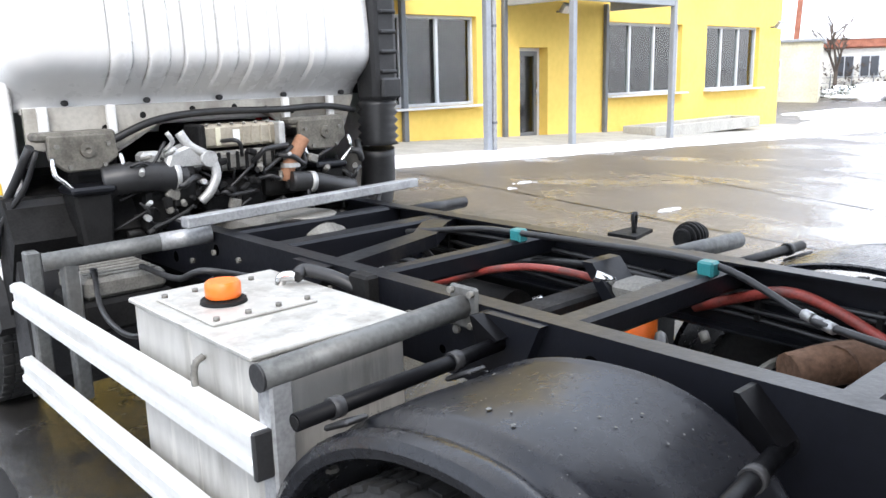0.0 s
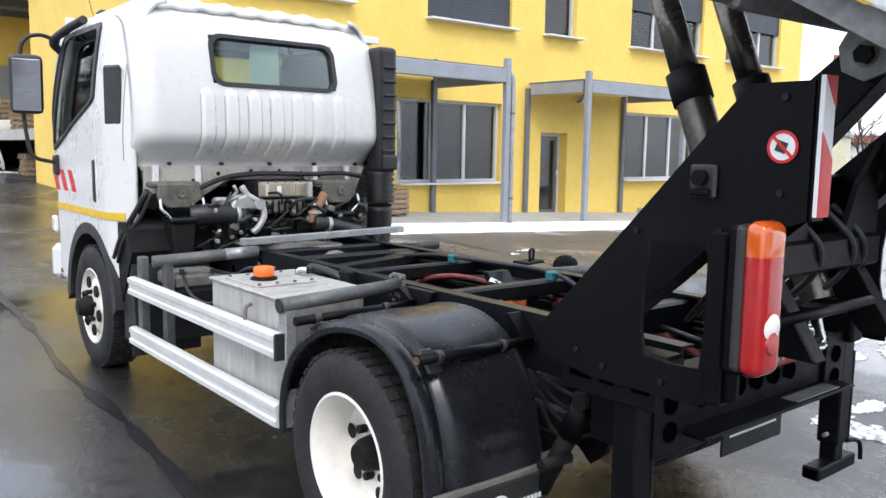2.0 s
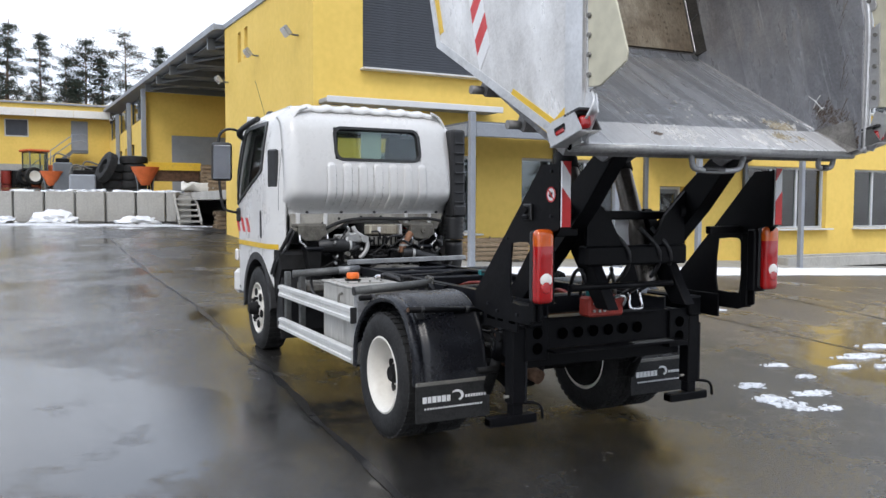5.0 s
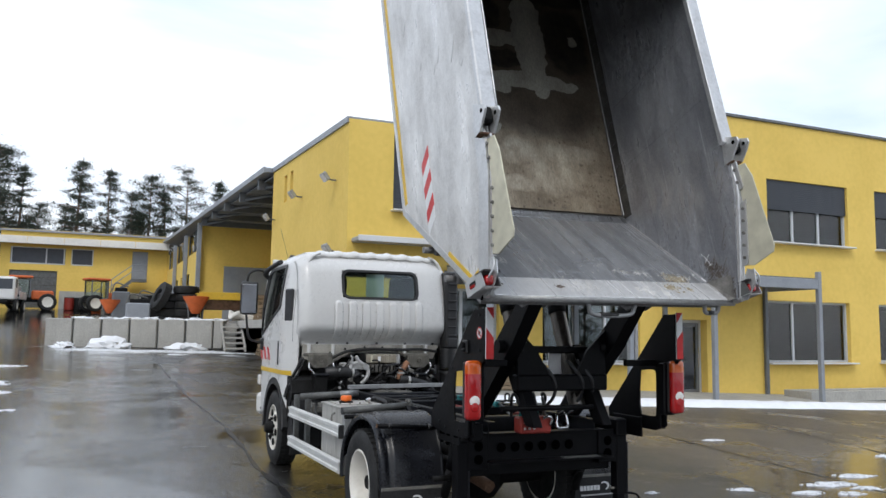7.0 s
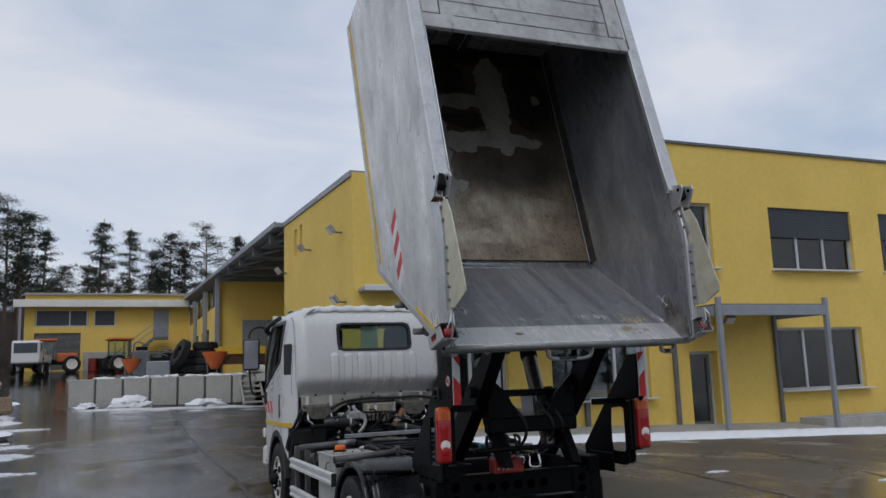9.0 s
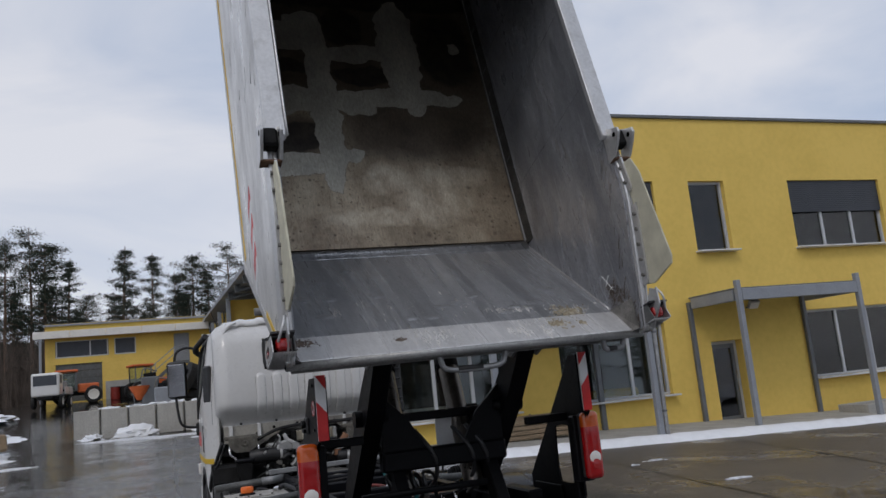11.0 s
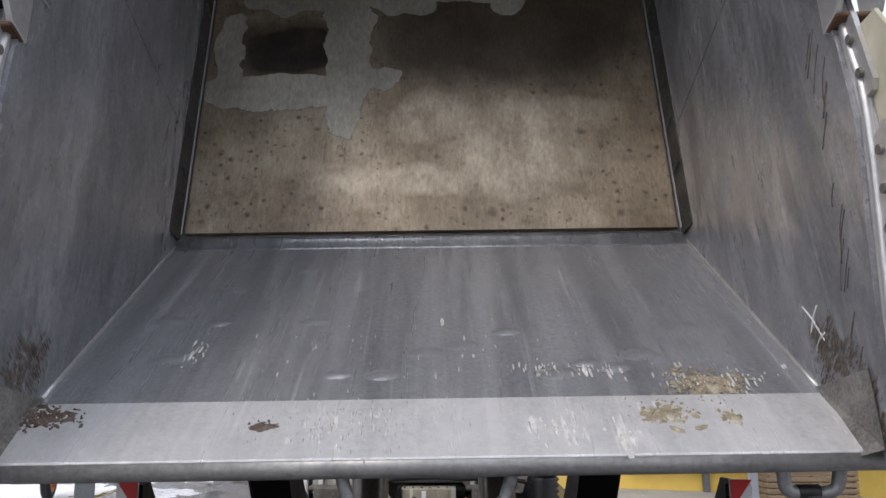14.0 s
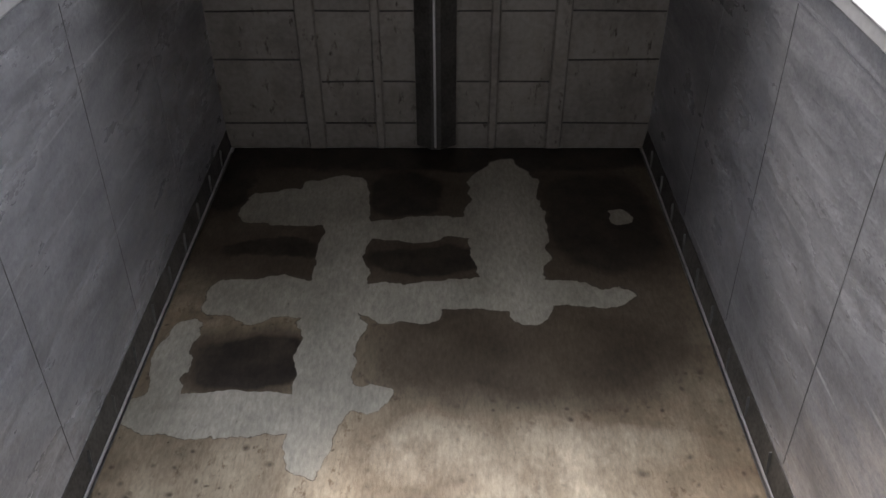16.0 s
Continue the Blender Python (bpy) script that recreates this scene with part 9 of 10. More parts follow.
def snow_patch(x, y, w, h, seed):
    """A thawing patch: overlapping ragged flakes of thin snow, sparser at the rim."""
    rn = random.Random(int(seed * 10) + 3)
    bm = bm_new()
    for k in range(30 + int(16 * min(3.0, max(w, h)))):
        far = min(1.0, abs(rn.gauss(0, 0.5)))
        a0 = rn.uniform(0, 2 * math.pi)
        cx, cy = x + w * far * math.cos(a0), y + h * far * math.sin(a0)
        q = (0.5 - 0.4 * far) * rn.choice((0.16, 0.3, 0.5, 0.9)) * rn.uniform(0.8, 1.2) * (1.5 if max(w, h) > 0.85 else 1.0)
        rise = 0.004 + 0.018 * (1 - far) * rn.random() + 0.0007 * (k % 9)
        c = bm.verts.new((cx, cy, ground_z(cx, cy) + rise * 1.25))
        ring = []
        for i in range(18):
            a = 2 * math.pi * i / 18
            r = q * (1 + 0.6 * noise.noise(Vector((math.cos(a) * 1.3, math.sin(a) * 1.3, seed + k * 3.3))) + rn.uniform(-0.22, 0.22))
            px, py = cx + w * r * math.cos(a), cy + h * r * math.sin(a)
            ring.append((bm.verts.new((cx + (px - cx) * 0.84, cy + (py - cy) * 0.84, ground_z(px, py) + rise)), bm.verts.new((px, py, ground_z(px, py) + 0.0008 + 0.0002 * (k % 7)))))
        for i in range(18):
            j = (i + 1) % 18
            bm.faces.new((c, ring[i][0], ring[j][0]))
            bm.faces.new((ring[i][0], ring[i][1], ring[j][1], ring[j][0]))
    return tagged(part("snow_patch", bm, SLUSH if max(w, h) < 1.5 else SNOW, None, "", True), "thin patch of melting snow on wet asphalt", "snow", kind="stuff")


for k, (x, y, w, h) in enumerate(((2.2, -0.6, 0.26, 0.3), (2.42, -0.06, 0.22, 0.1), (3.25, 0.06, 0.18, 0.1), (3.4, 0.52, 0.2, 0.08), (2.7, -0.42, 0.3, 0.12), (4.8, 0.62, 0.45, 0.16), (5.6, 1.0, 0.4, 0.14), (2.5, -1.6, 0.34, 0.36), (3.05, -1.15, 0.26, 0.14), (4.1, 0.27, 0.3, 0.1), (7.9, 2.2, 0.5, 0.2), (2.26, 0.53, 0.1, 0.06), (2.45, -0.8, 0.16, 0.08), (5.1, 0.38, 0.3, 0.1), (4.55, 0.18, 0.25, 0.1), (5.9, 3.7, 0.3, 0.07), (6.2, 6.1, 0.25, 0.06), (5.6, 5.8, 0.12, 0.03), (-2.0, 23.6, 0.9, 0.2), (-0.6, 23.2, 0.8, 0.25), (0.8, 23.4, 0.35, 0.18), (1.4, 22.4, 0.5, 0.12), (-3.2, 24.6, 0.6, 0.2), (-2.4, 22.4, 0.4, 0.12), (-4.4, 8.0, 0.6, 0.25), (-5.0, 10.5, 0.8, 0.9), (-5.2, 17.0, 0.9, 0.4), (20.0, 4.5, 3.0, 0.9), (26.5, 9.5, 4.2, 1.6), (32.0, 11.0, 5.0, 2.4), (36.0, 6.0, 5.5, 3.0), (24.5, 6.5, 3.2, 1.2), (15.0, 2.5, 1.6, 0.4), (29.0, 3.5, 4.0, 1.6), (22.0, 0.5, 2.6, 0.8), (10.0, -0.8, 1.0, 0.25), (4.2, -1.1, 0.3, 0.12), (4.4, -2.0, 0.3, 0.14), (3.2, -2.1, 0.4, 0.3), (-5.6, 6.6, 0.7, 0.5), (-6.4, 8.6, 0.9, 1.1), (-4.9, 5.2, 0.3, 0.2), (-5.6, 13.0, 0.7, 1.2), (-4.6, 12.4, 0.4, 0.5), (-7.0, 11.5, 1.0, 0.9), (-1.4, 22.7, 0.6, 0.12), (0.2, 22.4, 0.5, 0.1), (1.2, 23.6, 0.5, 0.1), (-2.8, 24.3, 1.3, 0.6), (-0.9, 23.6, 1.45, 0.6), (0.9, 23.0, 1.3, 0.6), (2.3, 22.9, 0.6, 0.35), (-0.2, 21.6, 0.5, 0.3), (1.5, 21.2, 0.45, 0.25))):
    snow_patch(x, y, w, h, k * 1.7)

for k, (x, y, w, h) in enumerate(((-7.4, 15.5, 2.2, 3.4), (-8.2, 21.5, 2.4, 4.0), (-7.8, 10.6, 2.0, 2.6), (-9.5, 29.0, 3.0, 5.0), (-8.6, 6.5, 2.2, 2.6))):
    snow_patch(x, y, w, h, 40 + k * 2.3)

# ---- machines and stores on the upper yard ----
UP = 1.75


def tyre_stack(at, n, r=0.52):
    for k in range(n):
        t = alone("loose_tyre", lathe([(-0.13, r * 0.55), (-0.16, r * 0.75), (-0.13, r * 0.95), (0, r), (0.13, r * 0.95), (0.16, r * 0.75), (0.13, r * 0.55), (0.0, r * 0.5), (-0.13, r * 0.55)], (at[0] + rngs.uniform(-0.05, 0.05), at[1] + rngs.uniform(-0.05, 0.05), at[2] + 0.16 + k * 0.31), "z", 28), RUBBER, "worn black tyre in a stack on the upper yard", "tyre", "stacked tyres", smooth=True)


tyre_stack((0.1, 28.6, UP), 4)
tyre_stack((0.75, 28.4, UP), 5)
t = alone("loose_tyre", lathe([(-0.14, 0.3), (-0.18, 0.45), (-0.14, 0.6), (0.14, 0.6), (0.18, 0.45), (0.14, 0.3), (-0.14, 0.3)], (0, 0, 0), "x", 28), RUBBER, "large black tyre leaning on the tyre stack", "tyre", "stacked tyres", smooth=True)
t.matrix_basis = pose(-0.5, 28.2, UP + 0.55, 0, 24, 15)


def funnel_spreader(at, mat, s=1.0):
    t = thing("hopper_spreader", "orange conical spreader hopper on a small frame", "spreader", at)
    part("hopper", lathe([(0.35 * s, 0.16 * s), (0.4 * s, 0.2 * s), (1.05 * s, 0.55 * s), (1.1 * s, 0.56 * s), (1.08 * s, 0.52 * s), (0.45 * s, 0.17 * s)], (0, 0, 0), "z", 20), mat, t, "", True)
    for x in (-0.3, 0.3):
        part("leg", hose([(x * s, 0, 0), (x * s, 0, 0.4 * s), (x * 1.3 * s, 0, 0.8 * s)], 0.03, 6, 2), DARK_STEEL, t)
    part("plate", lathe([(0.15 * s, 0.0001), (0.15 * s, 0.25 * s), (0.19 * s, 0.25 * s)], (0, 0, 0), "z", 16), DARK_STEEL, t)
    return t


funnel_spreader((0.95, 26.9, UP + 0.1), ORANGE_PAINT, 0.9)
funnel_spreader((-2.1, 29.9, UP + 0.15), ORANGE_PAINT, 0.75)


def salt_spreader(at):
    t = thing("salt_spreader", "yellow salt spreader body on a dark rusty frame", "spreader", at)
    part("hopper", prism([(-0.45, 0.45), (0.45, 0.45), (0.6, 0.95), (-0.6, 0.95)], "x", -0.9, 0.9), RUST, t, "rusty hopper")
    part("rim", box((0, -0.62, 0.98), (1.9, 0.05, 0.3), 0.01), YELLOW_PAINT, t)
    part("rim", box((0, 0.62, 0.98), (1.9, 0.05, 0.3), 0.01), YELLOW_PAINT, t)
    for x in (-0.8, 0.8):
        for y in (-0.4, 0.4):
            part("leg", box((x, y, 0.23), (0.08, 0.08, 0.46), 0.005), ENGINE_DARK, t)
    return t


salt_spreader((2.0, 27.4, UP + 0.15))


def pallet_stack(at, n, turn=0):
    for k in range(n):
        t = thing("pallet", "weathered wooden pallet in a stack", "pallet", (at[0], at[1], at[2] + k * 0.15), turn + rngs.uniform(-4, 4), "stacked pallets")
        for j in range(5):
            part("board", box((0, -0.32 + j * 0.16, 0.133), (1.2, 0.11, 0.022)), WOOD, t)
        for j in range(3):
            part("runner", box((-0.52 + j * 0.52, 0, 0.06), (0.1, 0.8, 0.1)), WOOD, t)


pallet_stack((3.2, 28.0, 1.92), 5)
pallet_stack((3.6, 25.5, 1.92), 3, 20)
pallet_stack((2.9, 22.0, ground_z(2.9, 22.0)), 4, 85)
pallet_stack((3.3, 26.6, 1.9), 7, 85)
pallet_stack((4.4, 27.4, 1.9), 6, 80)
pallet_stack((3.0, 23.6, 1.9), 4, 75)
tarp = thing("wrapped_bundle", "long bundle wrapped in pale grey plastic sheet", "bundle", (2.6, 25.2, 1.92))
bm = box((0, 0, 0.18), (1.3, 0.45, 0.26), 0.1, None, 2)
bmesh.ops.subdivide_edges(bm, edges=bm.edges, cuts=3, use_grid_fill=True)
for v in bm.verts:
    v.co += Vector((0.05 * noise.noise(v.co * 5), 0.08 * noise.noise(v.co * 3 + Vector((3, 0, 0))), 0.16 * noise.noise(v.co * 3.5)))
part("sheet", bm, WHITE_WALL, tarp, "", True)
for x, y, s, mat, lab in ((-1.1, 28.4, (0.9, 0.6, 0.8), GREY_STEEL, "blue-grey metal tool box"), (-1.7, 30.0, (0.7, 0.5, 1.2), DARK_STEEL, "dark grey machine part on the upper yard"), (-0.6, 30.5, (0.8, 0.7, 0.9), ENGINE_DARK, "black machine part on the upper yard")):
    t = thing("machine_part", lab, "machine", (x, y, ground_z(x, y) + 0.75))
    part("body", box((0, 0, s[2] / 2), s, 0.05), mat, t)
    part("frame", box((0, 0, s[2] + 0.08), (s[0] * 0.7, s[1] * 0.5, 0.16), 0.03), ENGINE_DARK, t)
    part("pipe", hose([(-s[0] / 2, 0, s[2]), (-s[0] * 0.3, 0, s[2] + 0.35), (s[0] * 0.4, 0, s[2] + 0.2)], 0.03, 6), ENGINE_GREY, t)
up = bm_new()
vs = [up.verts.new(p) for p in ((-3.6, 26.6, 1.78), (2.2, 24.7, 1.78), (2.2, 34, 1.9), (-3.4, 34, 1.7), (-3.6, 26.6, 0.4), (2.2, 24.7, 0.4), (2.2, 34, 0.4), (-3.4, 34, 0.4))]
for q in ((0, 1, 2, 3), (4, 5, 1, 0), (5, 6, 2, 1), (6, 7, 3, 2), (7, 4, 0, 3)):
    up.faces.new([vs[i] for i in q])
tagged(part("upper_yard", up, CONCRETE), "raised storage yard behind the concrete blocks", "ground", kind="structure")
for x, mat in ((-4.1, RED_PAINT), (-3.0, ENGINE_DARK), (-2.4, ORANGE_PAINT), (-1.2, ORANGE_PAINT), (-3.5, ENGINE_DARK)):
    t = thing("drum", "coloured metal drum before the far workshop", "drum", (x, B - 2.0, ground_z(x, B - 2.0)), group="drums at the workshop")
    part("shell", lathe([(0, 0.0001), (0, 0.3), (0.3, 0.32), (0.6, 0.3), (0.85, 0.3), (0.85, 0.0001)], (0, 0, 0), "z", 16), mat, t, "", True)
    part("rim", lathe([(0.83, 0.31), (0.88, 0.31)], (0, 0, 0), "z", 16), DARK_STEEL, t)


def small_vehicle(at, turn, kind, label, paint, s=1.0):
    """A parked yard vehicle: van, flatbed, utility or tractor."""
    t = thing(kind, label, "vehicle", at, turn)
    L_, W_ = {"van": (3.9, 1.55), "flatbed_truck": (4.2, 1.7), "utility_truck": (3.6, 1.7), "tractor": (3.0, 1.5)}[kind]

    def wheels(r, xs, w=0.2):
        for x in xs:
            for sy in (-1, 1):
                c = (x, sy * (W_ / 2 - 0.08), r)
                wl_ = part("wheel", lathe([(-w / 2, r * 0.62), (-w / 2, r * 0.93), (-w * 0.3, r), (w * 0.3, r), (w / 2, r * 0.93), (w / 2, r * 0.62)], c, "y", 24), RUBBER, t, "", True)
                part("rim", lathe([(sy * w * 0.42, 0.0001), (sy * w * 0.42, r * 0.5), (sy * w * 0.5, r * 0.63), (0, r * 0.63)], c, "y", 20), RIM_WHITE if kind != "utility_truck" else DARK_STEEL, wl_, "", True)

    if kind == "van":
        prof = [(-1.95, 0.35), (-1.93, 1.1), (-1.8, 1.78), (-1.5, 1.86), (0.55, 1.86), (0.95, 1.7), (1.5, 1.12), (1.9, 0.95), (1.95, 0.4)]
        bm = prism(prof, "y", -0.76, 0.76)
        bmesh.ops.bevel(bm, geom=list(bm.edges), offset=0.07, segments=2, affect="EDGES")
        part("body", bm, paint, t, "", True)
        for sy in (-1, 1):
            part("side_window", prism([(-0.35, 1.15), (-0.3, 1.62), (0.5, 1.62), (1.05, 1.15)], "y", sy * 0.762, sy * 0.772), SHUTTER, t)
            part("red_line", box((0.0, sy * 0.766, 0.92), (2.8, 0.012, 0.035)), RED_TAPE, t)
            part("headlamp", box((1.83, sy * 0.6, 0.82), (0.2, 0.3, 0.18), 0.05), CLEAR_LENS, t)
            part("mirror", box((0.95, sy * 0.86, 1.22), (0.1, 0.16, 0.2), 0.04), SLATE_PLASTIC, t)
        part("windscreen", prism([(1.0, 1.68), (1.5, 1.17), (1.52, 1.19), (1.02, 1.71)], "y", -0.6, 0.6), SHUTTER, t)
        part("bumper", box((1.95, 0, 0.48), (0.12, 1.5, 0.22), 0.05), WHITE_PAINT, t)
        wheels(0.3, (-1.2, 1.25), 0.18)
    elif kind == "flatbed_truck":
        part("chassis", box((0, 0, 0.6), (4.2, 0.9, 0.18), 0.02), ENGINE_DARK, t)
        part("cab", box((1.4, 0, 1.4), (1.1, 1.6, 1.4), 0.12, None, 2), paint, t)
        part("windscreen", box((1.96, 0, 1.65), (0.02, 1.3, 0.6)), SHUTTER, t)
        for sy in (-1, 1):
            part("door_window", box((1.5, sy * 0.805, 1.7), (0.6, 0.012, 0.5)), SHUTTER, t)
            part("bed_side", box((-0.8, sy * 0.82, 1.05), (2.5, 0.05, 0.45), 0.01), paint, t)
        part("bed_floor", box((-0.8, 0, 0.82), (2.5, 1.6, 0.06)), GREY_STEEL, t)
        part("tailboard", box((-2.06, 0, 1.05), (0.05, 1.68, 0.45), 0.01), paint, t)
        part("load", box((-0.7, 0.2, 1.4), (1.2, 0.9, 0.5), 0.05), GREY_STEEL, t)
        wheels(0.38, (-1.3, 1.3))
    elif kind == "utility_truck":
        part("body", box((0, 0, 0.85), (3.3, 1.5, 0.5), 0.1, None, 2), paint, t)
        part("bonnet", box((1.2, 0, 1.1), (0.9, 1.4, 0.3), 0.12, None, 2), paint, t)
        part("roof", box((0.1, 0, 1.9), (1.5, 1.45, 0.1), 0.04), paint, t)
        for x in (-0.6, 0.75):
            for sy in (-0.68, 0.68):
                part("pillar", hose([(x + (0.25 if x > 0 else 0), sy, 1.2), (x, sy, 1.9)], 0.04, 8, 1), SLATE_PLASTIC, t)
        part("windscreen", prism([(0.98, 1.25), (0.78, 1.86), (0.8, 1.86), (1.0, 1.25)], "y", -0.62, 0.62), CAB_GLASS, t)
        part("snow_plough", box((2.1, 0, 0.42), (0.15, 1.9, 0.5), 0.05, Matrix.Rotation(radians(-18), 4, "Y")), WOOD, t)
        part("grille", box((1.68, 0, 0.95), (0.05, 1.1, 0.35), 0.03), ENGINE_DARK, t)
        for sy in (-1, 1):
            part("headlamp", box((1.67, sy * 0.6, 1.08), (0.06, 0.24, 0.14), 0.03), CLEAR_LENS, t)
            part("mirror", box((0.8, sy * 0.85, 1.45), (0.08, 0.16, 0.24), 0.03), SLATE_PLASTIC, t)
        wheels(0.4, (-1.1, 1.15), 0.26)
    else:
        part("engine_hood", box((0.8, 0, 1.0), (1.3, 0.8, 0.6), 0.1, None, 2), paint, t)
        part("cab_frame", box((-0.5, 0, 1.5), (1.1, 1.2, 1.2), 0.06), CAB_GLASS, t)
        for x in (-1.0, 0.05):
            for sy in (-0.6, 0.6):
                part("pillar", box((x, sy, 1.5), (0.07, 0.07, 1.2)), DARK_STEEL, t)
        part("roof", box((-0.5, 0, 2.15), (1.4, 1.4, 0.16), 0.05), paint, t)
        part("chassis", box((0.1, 0, 0.7), (2.6, 0.6, 0.3), 0.04), ENGINE_DARK, t)
        wheels(0.55, (-0.8, 1.1), 0.34)
    return t


small_vehicle((-7.6, 50.5, ground_z(-7.6, 50.5)), -95, "flatbed_truck", "small white flatbed truck parked in the upper yard", WHITE_PAINT)
small_vehicle((-6.5, 53.0, ground_z(-6.5, 53.0)), 5, "tractor", "small orange tractor with an orange roof", ORANGE_PAINT)
small_vehicle((-2.0, 52.5, ground_z(-2, 52.5)), 20, "tractor", "orange municipal tractor before the workshop stair", ORANGE_PAINT)
small_vehicle((-8.15, 17.6, ground_z(-8.15, 17.6)), -10, "van", "small white van with a thin red line parked on the snow", WHITE_PAINT)
small_vehicle((-7.3, 22.6, ground_z(-7.3, 22.6)), -66, "utility_truck", "dark grey utility truck with a snow plough", DARK_STEEL)
small_vehicle((-9.3, 20.6, ground_z(-9.3, 20.6)), -40, "flatbed_truck", "silver-grey light truck parked beside the van", GREY_STEEL)


def mini_digger(at, turn):
    t = thing("mini_digger", "yellow compact digger with an open cab frame", "digger", at, turn)
    for x in (-0.5, 0.55):
        for y in (-0.5, 0.5):
            part("cab_post", box((x, y, 1.5), (0.09, 0.09, 1.5), 0.01), YELLOW_PAINT, t)
    part("roof", box((0.02, 0, 2.28), (1.35, 1.2, 0.1), 0.04), YELLOW_PAINT, t)
    part("body", box((0, 0, 0.7), (1.9, 1.2, 0.55), 0.1, None, 2), YELLOW_PAINT, t)
    part("seat", box((-0.15, 0, 1.15), (0.5, 0.5, 0.6), 0.1), ENGINE_DARK, t)
    part("boom", hose([(0.9, 0, 0.8), (1.6, 0, 1.6), (2.2, 0, 1.2), (2.4, 0, 0.5)], 0.1, 8, 3), YELLOW_PAINT, t)
    part("bucket", prism([(2.2, 0.1), (2.7, 0.1), (2.75, 0.5), (2.3, 0.6)], "y", -0.4, 0.4), ENGINE_DARK, t)
    for k in range(6):
        part("hose", hose([(0.7, -0.2 + k * 0.08, 0.9), (1.1, -0.2 + k * 0.08, 1.2 + k * 0.03), (1.5, -0.1 + k * 0.05, 1.4)], 0.02, 6, 3), HOSE, t)
    for y in (-0.62, 0.62):
        part("track", box((0, y, 0.25), (2.0, 0.28, 0.5), 0.2, None, 2), RUBBER, t)


mini_digger((-7.72, 14.9, ground_z(-7.72, 14.9)), 165)

def hopper_spreader(at, turn):
    """A small trailed spreader: pale hopper with an orange lid on two orange-rimmed wheels."""
    t = thing("trailed_spreader", "pale hopper spreader with an orange lid and orange-rimmed wheels", "spreader", at, turn)
    part("hopper", prism([(-0.3, 0.3), (0.3, 0.3), (0.42, 0.86), (-0.42, 0.86)], "y", -0.36, 0.36, 0.02), WHITE_WALL, t)
    lid = part("lid", box((0, 0, 0.94), (0.96, 0.84, 0.16), 0.04, None, 2), ORANGE, t, "orange plastic lid")
    part("lid_rim", box((0, 0, 0.865), (1.0, 0.88, 0.03), 0.008), ORANGE, lid)
    for x in (-0.62, 0.62):
        w = part("wheel", lathe([(-0.07, 0.3), (-0.07, 0.38), (-0.04, 0.42), (0.04, 0.42), (0.07, 0.38), (0.07, 0.3)], (x, 0.2, 0.42), "x", 28), RUBBER, t, "", True)
        part("rim", lathe([(-0.072, 0.25), (-0.06, 0.31), (0.06, 0.31), (0.072, 0.25), (0.03, 0.24), (0.02, 0.0001)], (x, 0.2, 0.42), "x", 28), ORANGE_PAINT, w, "orange wheel rim", True)
        part("hub", rod((x - 0.08, 0.2, 0.42), (x + 0.08, 0.2, 0.42), 0.06, segs=12), ENGINE_DARK, w)
    part("axle", rod((-0.6, 0.2, 0.42), (0.6, 0.2, 0.42), 0.03, segs=8), DARK_STEEL, t)
    part("drawbar", hose([(0.0, 0.3, 0.4), (0.05, 0.8, 0.42), (0.0, 1.3, 0.5)], 0.03, 8, 3), DARK_STEEL, t)
    part("stand", box((0, -0.3, 0.15), (0.3, 0.06, 0.3), 0.01), DARK_STEEL, t)


hopper_spreader((-5.75, 9.9, ground_z(-5.75, 9.9)), 15)

# ---- trees ----


def leaf_clump(bm, c, r, n, rnd, flat=0.6, size=0.3):
    for _ in range(n):
        d = Vector((rnd.gauss(0, 1), rnd.gauss(0, 1), rnd.gauss(0, flat)))
        p = c + d * r * 0.5
        a, b = Vector((rnd.uniform(-1, 1), rnd.uniform(-1, 1), rnd.uniform(-0.7, 0.9))).normalized(), Vector((rnd.uniform(-1, 1), rnd.uniform(-1, 1), rnd.uniform(-0.4, 0.8))).normalized()
        s = size * rnd.uniform(0.6, 1.3)
        bm.faces.new([bm.verts.new(p + q) for q in (a * s, b * s * 0.45, -a * s * 0.35)])


